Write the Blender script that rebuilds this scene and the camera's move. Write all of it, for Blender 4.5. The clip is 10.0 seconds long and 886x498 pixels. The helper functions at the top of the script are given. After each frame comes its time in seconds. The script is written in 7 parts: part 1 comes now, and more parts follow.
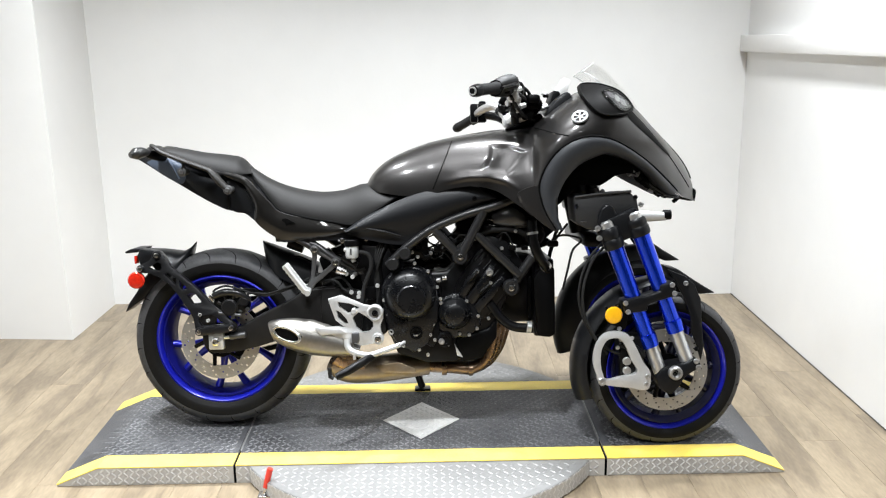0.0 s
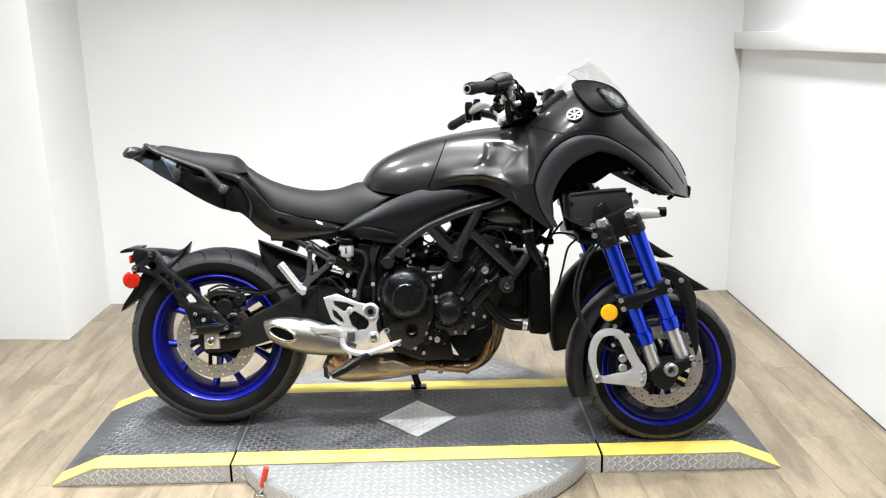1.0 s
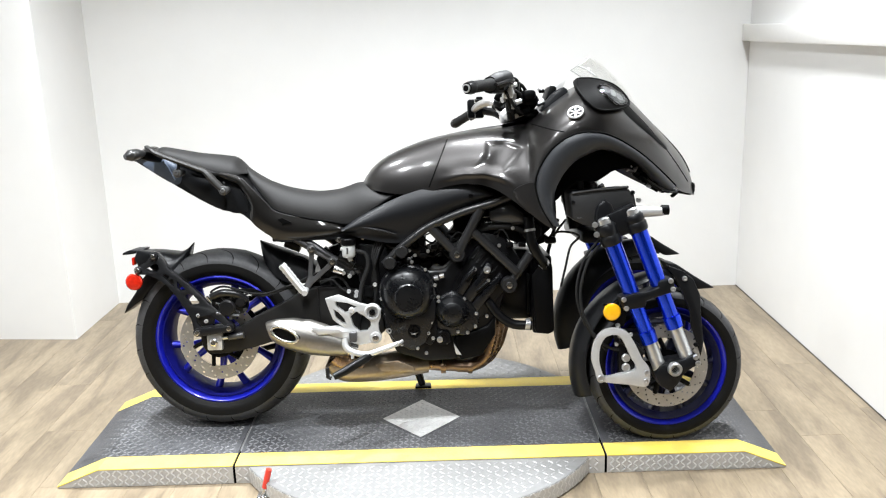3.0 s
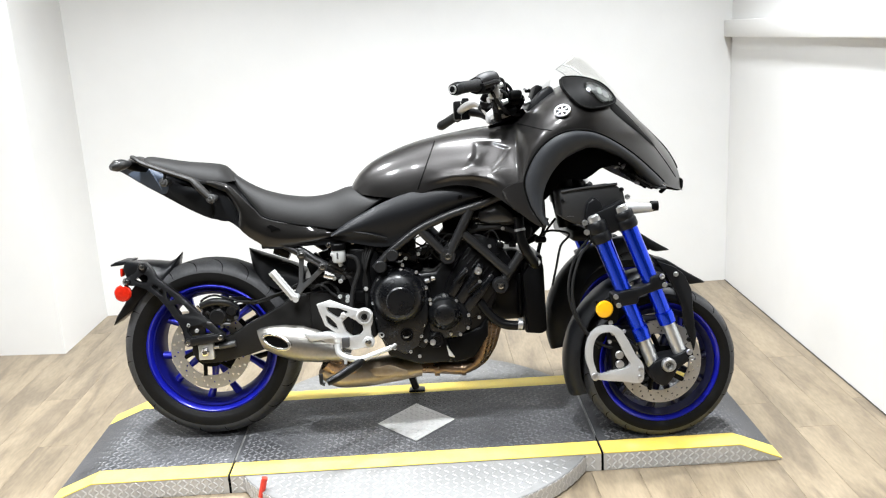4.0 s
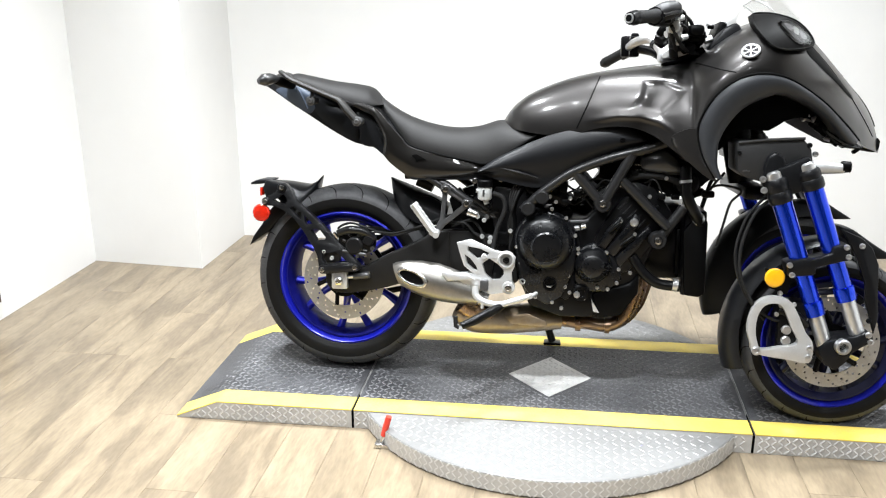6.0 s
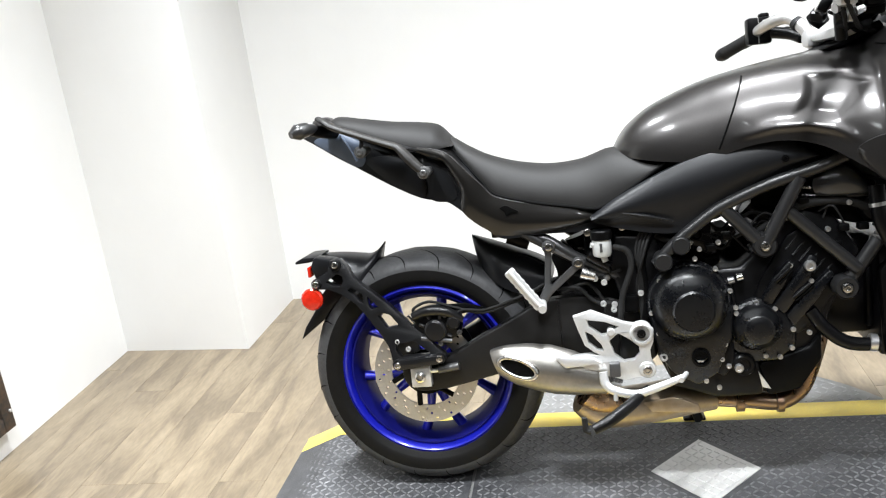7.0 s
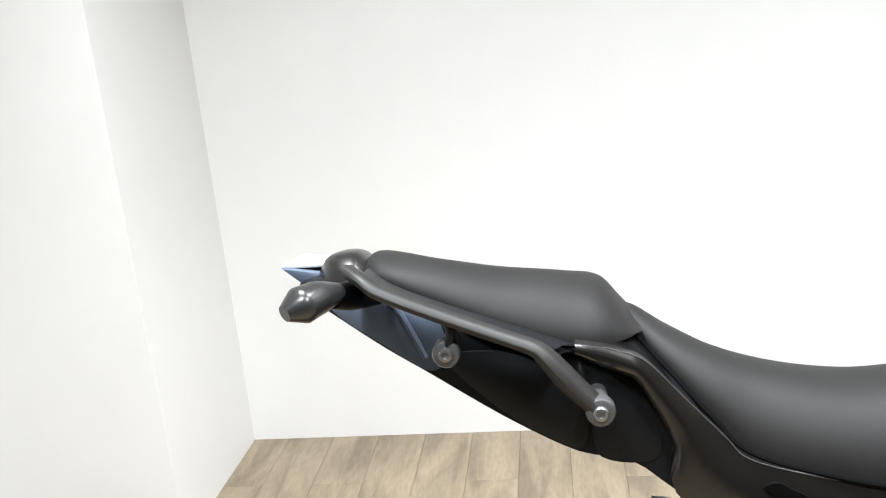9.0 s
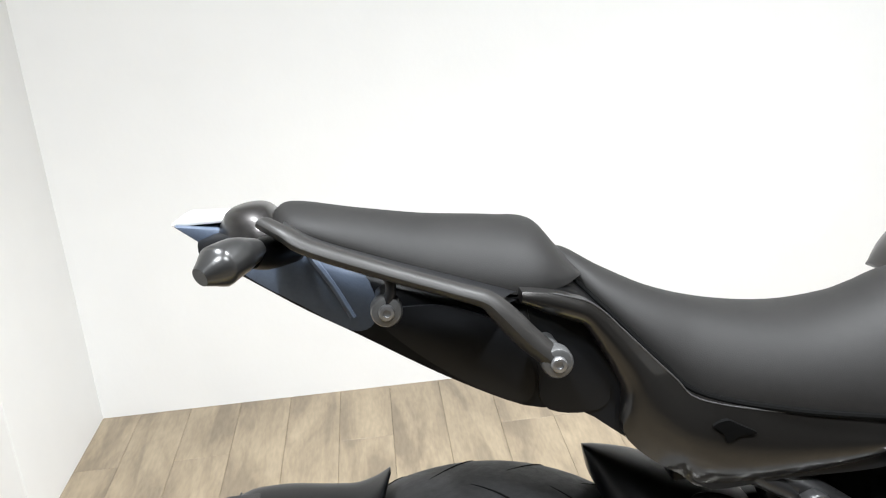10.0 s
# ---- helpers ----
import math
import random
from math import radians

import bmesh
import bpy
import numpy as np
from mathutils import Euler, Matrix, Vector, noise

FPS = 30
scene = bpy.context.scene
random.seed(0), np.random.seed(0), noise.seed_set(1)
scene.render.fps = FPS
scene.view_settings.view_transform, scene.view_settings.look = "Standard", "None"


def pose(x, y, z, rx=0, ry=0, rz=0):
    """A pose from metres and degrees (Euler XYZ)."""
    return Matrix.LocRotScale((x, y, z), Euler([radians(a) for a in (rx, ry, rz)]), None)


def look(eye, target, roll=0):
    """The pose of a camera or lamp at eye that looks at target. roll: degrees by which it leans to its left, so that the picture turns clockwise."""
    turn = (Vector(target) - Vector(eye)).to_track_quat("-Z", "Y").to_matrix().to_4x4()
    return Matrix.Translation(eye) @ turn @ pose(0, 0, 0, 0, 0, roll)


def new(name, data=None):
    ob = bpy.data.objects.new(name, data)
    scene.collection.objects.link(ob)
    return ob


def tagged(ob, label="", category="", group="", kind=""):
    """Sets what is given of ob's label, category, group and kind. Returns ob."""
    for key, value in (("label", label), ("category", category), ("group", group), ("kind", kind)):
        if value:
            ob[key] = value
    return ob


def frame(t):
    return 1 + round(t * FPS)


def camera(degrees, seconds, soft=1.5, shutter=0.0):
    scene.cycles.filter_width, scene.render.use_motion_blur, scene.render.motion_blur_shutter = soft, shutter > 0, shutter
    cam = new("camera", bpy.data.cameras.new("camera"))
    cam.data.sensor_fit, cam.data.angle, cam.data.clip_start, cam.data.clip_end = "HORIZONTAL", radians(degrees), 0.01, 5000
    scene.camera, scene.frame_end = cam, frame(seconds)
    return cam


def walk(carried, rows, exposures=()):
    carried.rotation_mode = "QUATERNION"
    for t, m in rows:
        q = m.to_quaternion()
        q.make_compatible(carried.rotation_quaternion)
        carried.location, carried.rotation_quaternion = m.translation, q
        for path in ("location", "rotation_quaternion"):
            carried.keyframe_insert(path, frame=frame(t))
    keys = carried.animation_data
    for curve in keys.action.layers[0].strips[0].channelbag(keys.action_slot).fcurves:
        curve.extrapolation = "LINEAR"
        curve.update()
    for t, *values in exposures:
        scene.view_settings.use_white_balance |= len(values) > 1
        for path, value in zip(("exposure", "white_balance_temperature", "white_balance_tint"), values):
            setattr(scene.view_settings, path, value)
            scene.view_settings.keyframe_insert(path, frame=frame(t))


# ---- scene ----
cam = camera(53.1, 10.0, soft=1.15)
PATH = [
    (0, (0.72, -2.876, 1.38), (0.744, -0.936, 0.894), -0.8),
    (0.5, (0.718, -2.876, 1.38), (0.753, -0.935, 0.9), -0.4),
    (1, (0.722, -2.875, 1.381), (0.755, -0.936, 0.89), -1.0),
    (1.5, (0.723, -2.869, 1.385), (0.773, -0.933, 0.885), 0.0),
    (2, (0.73, -2.872, 1.385), (0.791, -0.935, 0.888), -0.3),
    (2.5, (0.73, -2.878, 1.382), (0.768, -0.94, 0.888), -0.4),
    (2.7, (0.768, -2.863, 1.402), (0.771, -0.929, 0.893), -1.2),
    (4, (0.755, -2.851, 1.392), (0.783, -0.914, 0.893), -3.1),
    (4.5, (0.756, -2.859, 1.385), (0.793, -0.922, 0.89), -2.7),
    (5, (0.757, -2.852, 1.387), (0.799, -0.917, 0.883), -2.9),
    (5.3, (0.791, -2.837, 1.379), (0.792, -0.997, 0.907), -0.9),
    (5.5, (0.791, -2.803, 1.362), (0.705, -0.88, 0.819), -1.0),
    (5.6, (0.827, -2.788, 1.358), (0.653, -0.967, 0.843), -0.4),
    (5.7, (0.798, -2.771, 1.347), (0.551, -0.872, 0.772), 1.0),
    (6.8, (0.506, -2.180, 1.314), (0.182, -0.400, 0.734), -6.9),
    (7, (0.469, -2.037, 1.309), (0.127, -0.253, 0.752), -7.5),
    (7.2, (0.405, -1.913, 1.316), (-0.064, -0.163, 0.742), -4.0),
    (7.5, (0.299, -1.725, 1.328), (-0.141, 0.046, 0.797), -2.7),
    (7.8, (0.179, -1.550, 1.319), (-0.079, 0.266, 0.822), -2.1),
    (8, (0.105, -1.439, 1.332), (-0.038, 0.376, 0.788), -4.7),
    (8.3, (0.041, -1.302, 1.335), (-0.039, 0.523, 0.813), -4.2),
    (8.5, (0.032, -1.168, 1.311), (-0.090, 0.654, 0.787), -4.7),
    (8.8, (0.042, -0.982, 1.300), (-0.116, 0.852, 0.829), -3.2),
    (9, (0.044, -0.887, 1.282), (-0.196, 0.927, 0.770), -5.5),
    (9.3, (0.036, -0.802, 1.275), (-0.107, 0.997, 0.681), -6.9),
    (9.5, (-0.000, -0.784, 1.285), (-0.038, 1.035, 0.736), -6.3),
    (9.8, (-0.052, -0.796, 1.281), (0.017, 1.011, 0.700), -3.8),
    (10, (-0.065, -0.806, 1.258), (0.057, 0.980, 0.622), -4.7),
]
EXPOSURE = [(0, -0.24), (2.7, -0.13), (4.0, -0.06), (5.5, -0.05), (7.0, -0.08), (8.0, -0.13), (10.0, -0.23)]
walk(cam, [(t, look(eye, target, roll)) for t, eye, target, roll in PATH], EXPOSURE)
from mathutils import geometry


# ---- world and lights ----
world = bpy.data.worlds.new("room_dark")
scene.world = world
world.use_nodes = True
world.node_tree.nodes["Background"].inputs[0].default_value = (0.9, 0.95, 1, 1)
world.node_tree.nodes["Background"].inputs[1].default_value = 0.05

CEILING = 2.75
LAMPS = [(-0.5, 0.25), (0.65, 0.25), (1.75, 0.25), (-0.5, -1.0), (0.65, -1.0), (0.1, -2.6), (1.2, -2.6)]
LAMP_WATTS = 42.0


# ---- materials ----
def material(name, color, rough=0.5, metal=0.0, vary=0.0, scale=8.0, bump=0.0, bump_scale=200.0, coat=0.0, coat_rough=0.05, spec=0.5, rough_vary=0.0,
             stretch=(1, 1, 1), color2=None):
    """Principled surface with two-scale noise in colour and roughness, and a fine relief."""
    m = bpy.data.materials.new(name)
    m.use_nodes = True
    nt = m.node_tree
    n, l = nt.nodes, nt.links
    b = n["Principled BSDF"]
    b.inputs["Roughness"].default_value = rough
    b.inputs["Metallic"].default_value = metal
    b.inputs["Coat Weight"].default_value = coat
    b.inputs["Coat Roughness"].default_value = coat_rough
    b.inputs["Specular IOR Level"].default_value = spec
    b.inputs["Base Color"].default_value = (*color, 1)
    tc = n.new("ShaderNodeTexCoord")
    mp = n.new("ShaderNodeMapping")
    mp.inputs["Scale"].default_value = stretch
    l.new(tc.outputs["Object"], mp.inputs["Vector"])
    if vary or rough_vary or color2:
        big = n.new("ShaderNodeTexNoise")
        big.inputs["Scale"].default_value = scale
        big.inputs["Detail"].default_value = 6
        small = n.new("ShaderNodeTexNoise")
        small.inputs["Scale"].default_value = scale * 9
        small.inputs["Detail"].default_value = 4
        l.new(mp.outputs[0], big.inputs["Vector"])
        l.new(mp.outputs[0], small.inputs["Vector"])
        mix = n.new("ShaderNodeMath")
        mix.operation = "MULTIPLY_ADD"
        mix.inputs[1].default_value = 0.4
        l.new(small.outputs["Fac"], mix.inputs[0])
        half = n.new("ShaderNodeMath")
        half.operation = "MULTIPLY"
        half.inputs[1].default_value = 0.6
        l.new(big.outputs["Fac"], half.inputs[0])
        l.new(half.outputs[0], mix.inputs[2])
        ramp = n.new("ShaderNodeValToRGB")
        ramp.color_ramp.elements[0].position = 0.35
        ramp.color_ramp.elements[1].position = 0.65
        other = color2 or tuple(c * (1 - vary) for c in color)
        ramp.color_ramp.elements[0].color = (*other, 1)
        ramp.color_ramp.elements[1].color = (*color, 1)
        l.new(mix.outputs[0], ramp.inputs[0])
        l.new(ramp.outputs[0], b.inputs["Base Color"])
        if rough_vary:
            r = n.new("ShaderNodeMapRange")
            r.inputs["From Min"].default_value, r.inputs["From Max"].default_value = 0.35, 0.65
            r.inputs["To Min"].default_value, r.inputs["To Max"].default_value = rough + rough_vary, max(0.02, rough - rough_vary)
            l.new(mix.outputs[0], r.inputs["Value"])
            l.new(r.outputs[0], b.inputs["Roughness"])
    if bump:
        t = n.new("ShaderNodeTexNoise")
        t.inputs["Scale"].default_value = bump_scale
        t.inputs["Detail"].default_value = 3
        l.new(mp.outputs[0], t.inputs["Vector"])
        bp = n.new("ShaderNodeBump")
        bp.inputs["Strength"].default_value = bump
        bp.inputs["Distance"].default_value = 0.002
        l.new(t.outputs["Fac"], bp.inputs["Height"])
        l.new(bp.outputs[0], b.inputs["Normal"])
    return m


def clear(name, color, rough=0.02, ior=1.45, alpha=1.0):
    """A clear or tinted plastic or glass."""
    m = bpy.data.materials.new(name)
    m.use_nodes = True
    b = m.node_tree.nodes["Principled BSDF"]
    b.inputs["Base Color"].default_value = (*color, 1)
    b.inputs["Transmission Weight"].default_value = 1
    b.inputs["Roughness"].default_value = rough
    b.inputs["IOR"].default_value = ior
    return m


def thin_clear(name, gloss):
    """A thin clear sheet: mostly see-through, with a faint gloss."""
    m = bpy.data.materials.new(name)
    m.use_nodes = True
    n, l = m.node_tree.nodes, m.node_tree.links
    n.remove(n["Principled BSDF"])
    a, b, mix = n.new("ShaderNodeBsdfTransparent"), n.new("ShaderNodeBsdfGlossy"), n.new("ShaderNodeMixShader")
    a.inputs["Color"].default_value = (0.985, 0.985, 0.98, 1)
    b.inputs["Roughness"].default_value = 0.06
    mix.inputs["Fac"].default_value = gloss
    l.new(a.outputs[0], mix.inputs[1])
    l.new(b.outputs[0], mix.inputs[2])
    l.new(mix.outputs[0], n["Material Output"].inputs["Surface"])
    return m


def plank_material():
    m = bpy.data.materials.new("vinyl_plank")
    m.use_nodes = True
    n, l = m.node_tree.nodes, m.node_tree.links
    b = n["Principled BSDF"]
    tc, info = n.new("ShaderNodeTexCoord"), n.new("ShaderNodeObjectInfo")
    add = n.new("ShaderNodeVectorMath")
    add.operation = "MULTIPLY_ADD"
    add.inputs[1].default_value = (17.3, 9.1, 0)
    comb = n.new("ShaderNodeCombineXYZ")
    for k in range(3):
        l.new(info.outputs["Random"], comb.inputs[k])
    l.new(comb.outputs[0], add.inputs[0])
    l.new(tc.outputs["Object"], add.inputs[2])
    mp = n.new("ShaderNodeMapping")
    mp.inputs["Scale"].default_value = (8, 1.7, 1)
    l.new(add.outputs[0], mp.inputs["Vector"])
    grain, fine, knots = n.new("ShaderNodeTexNoise"), n.new("ShaderNodeTexNoise"), n.new("ShaderNodeTexNoise")
    grain.inputs["Scale"].default_value, grain.inputs["Detail"].default_value, grain.inputs["Distortion"].default_value = 1.6, 8, 0.8
    fine.inputs["Scale"].default_value, fine.inputs["Detail"].default_value = 14, 5
    knots.inputs["Scale"].default_value, knots.inputs["Detail"].default_value = 4.0, 3
    l.new(mp.outputs[0], grain.inputs["Vector"])
    l.new(mp.outputs[0], fine.inputs["Vector"])
    l.new(add.outputs[0], knots.inputs["Vector"])
    ramp = n.new("ShaderNodeValToRGB")
    e = ramp.color_ramp.elements
    e[0].position, e[0].color = 0.38, (0.166, 0.130, 0.088, 1)
    e[1].position, e[1].color = 0.62, (0.261, 0.208, 0.140, 1)
    mid = e.new(0.49)
    mid.color = (0.218, 0.172, 0.115, 1)
    l.new(grain.outputs["Fac"], ramp.inputs[0])
    # grey-brown smudges and a shade of its own for every plank
    smudge = n.new("ShaderNodeValToRGB")
    smudge.color_ramp.elements[0].position, smudge.color_ramp.elements[0].color = 0.34, (0.40, 0.37, 0.36, 1)
    smudge.color_ramp.elements[1].position, smudge.color_ramp.elements[1].color = 0.52, (1, 1, 1, 1)
    l.new(knots.outputs["Fac"], smudge.inputs[0])
    mul = n.new("ShaderNodeMix")
    mul.data_type, mul.blend_type = "RGBA", "MULTIPLY"
    mul.inputs["Factor"].default_value = 0.14
    l.new(ramp.outputs[0], mul.inputs["A"])
    l.new(smudge.outputs[0], mul.inputs["B"])
    streak = n.new("ShaderNodeMapRange")
    streak.inputs["From Min"].default_value, streak.inputs["From Max"].default_value = 0.35, 0.65
    streak.inputs["To Min"].default_value, streak.inputs["To Max"].default_value = 0.90, 1.09
    l.new(fine.outputs["Fac"], streak.inputs["Value"])
    grained = n.new("ShaderNodeVectorMath")
    grained.operation = "SCALE"
    l.new(mul.outputs["Result"], grained.inputs[0])
    l.new(streak.outputs[0], grained.inputs["Scale"])
    hsv = n.new("ShaderNodeHueSaturation")
    val = n.new("ShaderNodeMapRange")
    val.inputs["To Min"].default_value, val.inputs["To Max"].default_value = 0.93, 1.05
    l.new(info.outputs["Random"], val.inputs["Value"])
    l.new(val.outputs[0], hsv.inputs["Value"])
    l.new(grained.outputs[0], hsv.inputs["Color"])
    l.new(hsv.outputs[0], b.inputs["Base Color"])
    rr = n.new("ShaderNodeMapRange")
    rr.inputs["To Min"].default_value, rr.inputs["To Max"].default_value = 0.40, 0.24
    l.new(fine.outputs["Fac"], rr.inputs["Value"])
    l.new(rr.outputs[0], b.inputs["Roughness"])
    bp = n.new("ShaderNodeBump")
    bp.inputs["Strength"].default_value, bp.inputs["Distance"].default_value = 0.25, 0.001
    l.new(fine.outputs["Fac"], bp.inputs["Height"])
    l.new(bp.outputs[0], b.inputs["Normal"])
    return m


PLANK = plank_material()
WALL = material("wall_paint", (0.80, 0.797, 0.785), 0.55, vary=0.035, scale=0.9, bump=0.15, bump_scale=60)
# for unseen walls only: dark so that little fill light comes back
UNSEEN_DARK = material("grey_wall_paint", (0.07, 0.07, 0.07), 0.7, vary=0.1, scale=2)
TRIM = material("white_trim", (0.82, 0.81, 0.79), 0.4, vary=0.04, scale=5)
CEIL = material("low_bounce_ceiling", (0.16, 0.16, 0.158), 0.8, vary=0.05, scale=2)
GRIP_BLACK = material("black_grip_coat", (0.030, 0.031, 0.034), 0.55, vary=0.0, scale=4.5, rough_vary=0.12, bump=0.5, bump_scale=350, color2=(0.10, 0.10, 0.105))
LUG_BLACK = material("worn_lug", (0.05, 0.05, 0.055), 0.48, 0.15, scale=5.5, color2=(0.24, 0.24, 0.245), rough_vary=0.1)
YELLOW = material("yellow_paint", (0.80, 0.60, 0.09), 0.5, scale=14, color2=(0.68, 0.52, 0.13), bump=0.3, bump_scale=250)
ALU_PLATE = material("diamond_plate", (0.54, 0.535, 0.525), 0.5, 0.4, vary=0.2, scale=6, rough_vary=0.1)
ALU_LUG = material("plate_lug", (0.62, 0.615, 0.605), 0.45, 0.45, vary=0.12, scale=8)
# same diamond plate, darkened on top to offset the strong downlight
DISC_TOP = material("turntable_plate_dimmed", (0.245, 0.243, 0.238), 0.5, 0.3, vary=0.22, scale=5, rough_vary=0.12)
DISC_LUG = material("turntable_lug_dimmed", (0.285, 0.282, 0.277), 0.45, 0.35, vary=0.15, scale=8)
INSET = material("bare_inset_plate", (0.64, 0.635, 0.62), 0.42, 0.3, vary=0.15, scale=8)
GAP = material("grey_rubber_gap", (0.06, 0.056, 0.05), 0.8)
PAINT = material("dark_metallic_paint", (0.041, 0.0388, 0.038), 0.38, 0.85, vary=0.12, scale=300, coat=0.6, coat_rough=0.13, spec=0.2)
GLOSS = material("gloss_dark_panel", (0.0125, 0.0117, 0.0108), 0.30, 0.4, vary=0.12, scale=300, coat=0.7, coat_rough=0.05, spec=0.2)
SATIN = material("satin_black_panel", (0.0062, 0.0065, 0.0075), 0.36, vary=0.2, scale=40, bump=0.04, bump_scale=900, spec=0.22)
PLASTIC = material("black_plastic", (0.0016, 0.0016, 0.0018), 0.42, vary=0.25, scale=30, bump=0.08, bump_scale=700, spec=0.09)
ENGINE = material("black_engine_paint", (0.003, 0.003, 0.0034), 0.32, vary=0.3, scale=40, bump=0.12, bump_scale=500, spec=0.2)
FRAME = material("frame_paint", (0.0135, 0.0135, 0.014), 0.34, vary=0.25, scale=30, bump=0.08, bump_scale=600, spec=0.42)
SWING = material("swingarm_paint", (0.0105, 0.0098, 0.0094), 0.45, vary=0.3, scale=18, bump=0.12, bump_scale=500, spec=0.25)
COVER = material("grey_black_cover_plastic", (0.020, 0.020, 0.0205), 0.5, vary=0.2, scale=40, bump=0.08, bump_scale=800, spec=0.35)
CASE = material("satin_engine_cover", (0.0030, 0.0033, 0.0042), 0.30, vary=0.3, scale=18, bump=0.05, bump_scale=700, spec=0.42, rough_vary=0.12)
SEAT = material("seat_vinyl", (0.0125, 0.0119, 0.0115), 0.58, vary=0.25, scale=14, bump=0.10, bump_scale=900, spec=0.2)
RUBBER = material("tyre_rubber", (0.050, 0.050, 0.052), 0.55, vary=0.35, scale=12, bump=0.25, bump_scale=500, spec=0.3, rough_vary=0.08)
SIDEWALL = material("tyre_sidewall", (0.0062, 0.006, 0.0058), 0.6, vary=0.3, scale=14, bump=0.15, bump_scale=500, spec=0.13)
GRIP = material("grip_rubber", (0.009, 0.009, 0.009), 0.7, bump=0.4, bump_scale=500, spec=0.25)
BLUE = material("blue_wheel_paint", (0.008, 0.012, 0.42), 0.3, 0.35, vary=0.15, scale=30, coat=0.8, coat_rough=0.06)
BLUE_FORK = material("blue_anodised", (0.007, 0.055, 0.76), 0.2, 0.85, vary=0.15, scale=30, coat=0.4, stretch=(1, 1, 0.2))
STEEL = material("brushed_steel", (0.66, 0.65, 0.63), 0.24, 1.0, vary=0.12, scale=20, rough_vary=0.06)
DISC = material("brake_disc_steel", (0.62, 0.61, 0.60), 0.34, 0.85, vary=0.15, scale=25, rough_vary=0.08)
CAST = material("cast_aluminium", (0.62, 0.62, 0.615), 0.40, 0.55, vary=0.12, scale=25, bump=0.15, bump_scale=400)
CHROME = material("bolt_steel", (0.66, 0.66, 0.66), 0.33, 0.9, vary=0.1, scale=60)
FORK_STEEL = material("fork_tube", (0.62, 0.63, 0.64), 0.30, 0.85, vary=0.06, scale=30)
MUFFLER = material("satin_titanium", (0.30, 0.285, 0.262), 0.40, 0.95, vary=0.2, scale=12, rough_vary=0.06)
HEADER = material("heat_tinted_pipe", (0.30, 0.195, 0.115), 0.3, 0.95, scale=9, color2=(0.24, 0.17, 0.12), rough_vary=0.08)
COLLECTOR = material("tinted_collector", (0.42, 0.355, 0.28), 0.38, 0.9, scale=6, color2=(0.33, 0.255, 0.17), rough_vary=0.08)
# near-black for joints, and for shade painted into openings and hollow spaces
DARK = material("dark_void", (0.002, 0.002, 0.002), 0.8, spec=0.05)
RED = material("red_reflector", (0.62, 0.022, 0.008), 0.18, vary=0.35, scale=90, coat=1)
AMBER = material("amber_reflector", (0.95, 0.48, 0.01), 0.18, vary=0.12, scale=90, coat=1)
LEVER_RED = material("red_vinyl_grip", (0.72, 0.05, 0.03), 0.4, vary=0.15, scale=30)
WHITE_PLASTIC = material("translucent_white_plastic", (0.7, 0.7, 0.68), 0.4, vary=0.08, scale=30)
GLASS = clear("clear_lens", (0.96, 0.97, 0.97))
SHIELD = thin_clear("clear_acrylic", 0.06)
LAMP_BLACK = material("black_lamp_surround", (0.0035, 0.0034, 0.0033), 0.55, vary=0.2, scale=60, spec=0.06)
SILVER = material("silver_badge", (0.50, 0.50, 0.50), 0.3, 0.9)
# tail plastic with a bluish daylight reflection put into its colour
TAIL_SHEEN = material("tail_plastic_blue_sheen", (0.070, 0.090, 0.128), 0.42, vary=0.2, scale=30, bump=0.1, bump_scale=700, spec=0.35)
RUST = material("rusty_frame_steel", (0.045, 0.04, 0.037), 0.55, 0.4, scale=9, color2=(0.14, 0.085, 0.05), bump=0.3, bump_scale=150)
ARCH = material("satin_grey_arch", (0.026, 0.028, 0.032), 0.44, 0.2, vary=0.15, scale=40, bump=0.05, bump_scale=900, spec=0.5)
KNEE = material("satin_side_cover", (0.0068, 0.0072, 0.0084), 0.40, vary=0.2, scale=40, bump=0.06, bump_scale=900, spec=0.22)
TAIL = material("satin_tail_plastic", (0.0042, 0.0047, 0.0058), 0.40, vary=0.2, scale=40, bump=0.06, bump_scale=900, spec=0.26)
FORGED = material("forged_black_arm", (0.0070, 0.0070, 0.0077), 0.30, vary=0.2, scale=40, bump=0.08, bump_scale=600, spec=0.40)
RAILPAINT = material("satin_rail_coat", (0.0165, 0.0155, 0.0145), 0.46, vary=0.2, scale=40, bump=0.08, bump_scale=700, spec=0.3)
BOSS = material("grey_rail_boss", (0.10, 0.10, 0.10), 0.36, 0.5, vary=0.2, scale=30, bump=0.1, bump_scale=500)
BRACKET = material("grey_forged_bracket", (0.10, 0.10, 0.102), 0.36, 0.6, vary=0.2, scale=30, bump=0.1, bump_scale=500)
DULL = material("dull_bolt_steel", (0.34, 0.34, 0.345), 0.35, 0.9, vary=0.2, scale=60)
FLUID = material("translucent_reservoir", (0.42, 0.43, 0.42), 0.3, vary=0.2, scale=60)
SMOKED = material("smoked_lens", (0.022, 0.022, 0.022), 0.28, vary=0.2, scale=60, spec=0.5)
ZINC = material("zinc_mesh", (0.5, 0.5, 0.5), 0.35, 0.9)


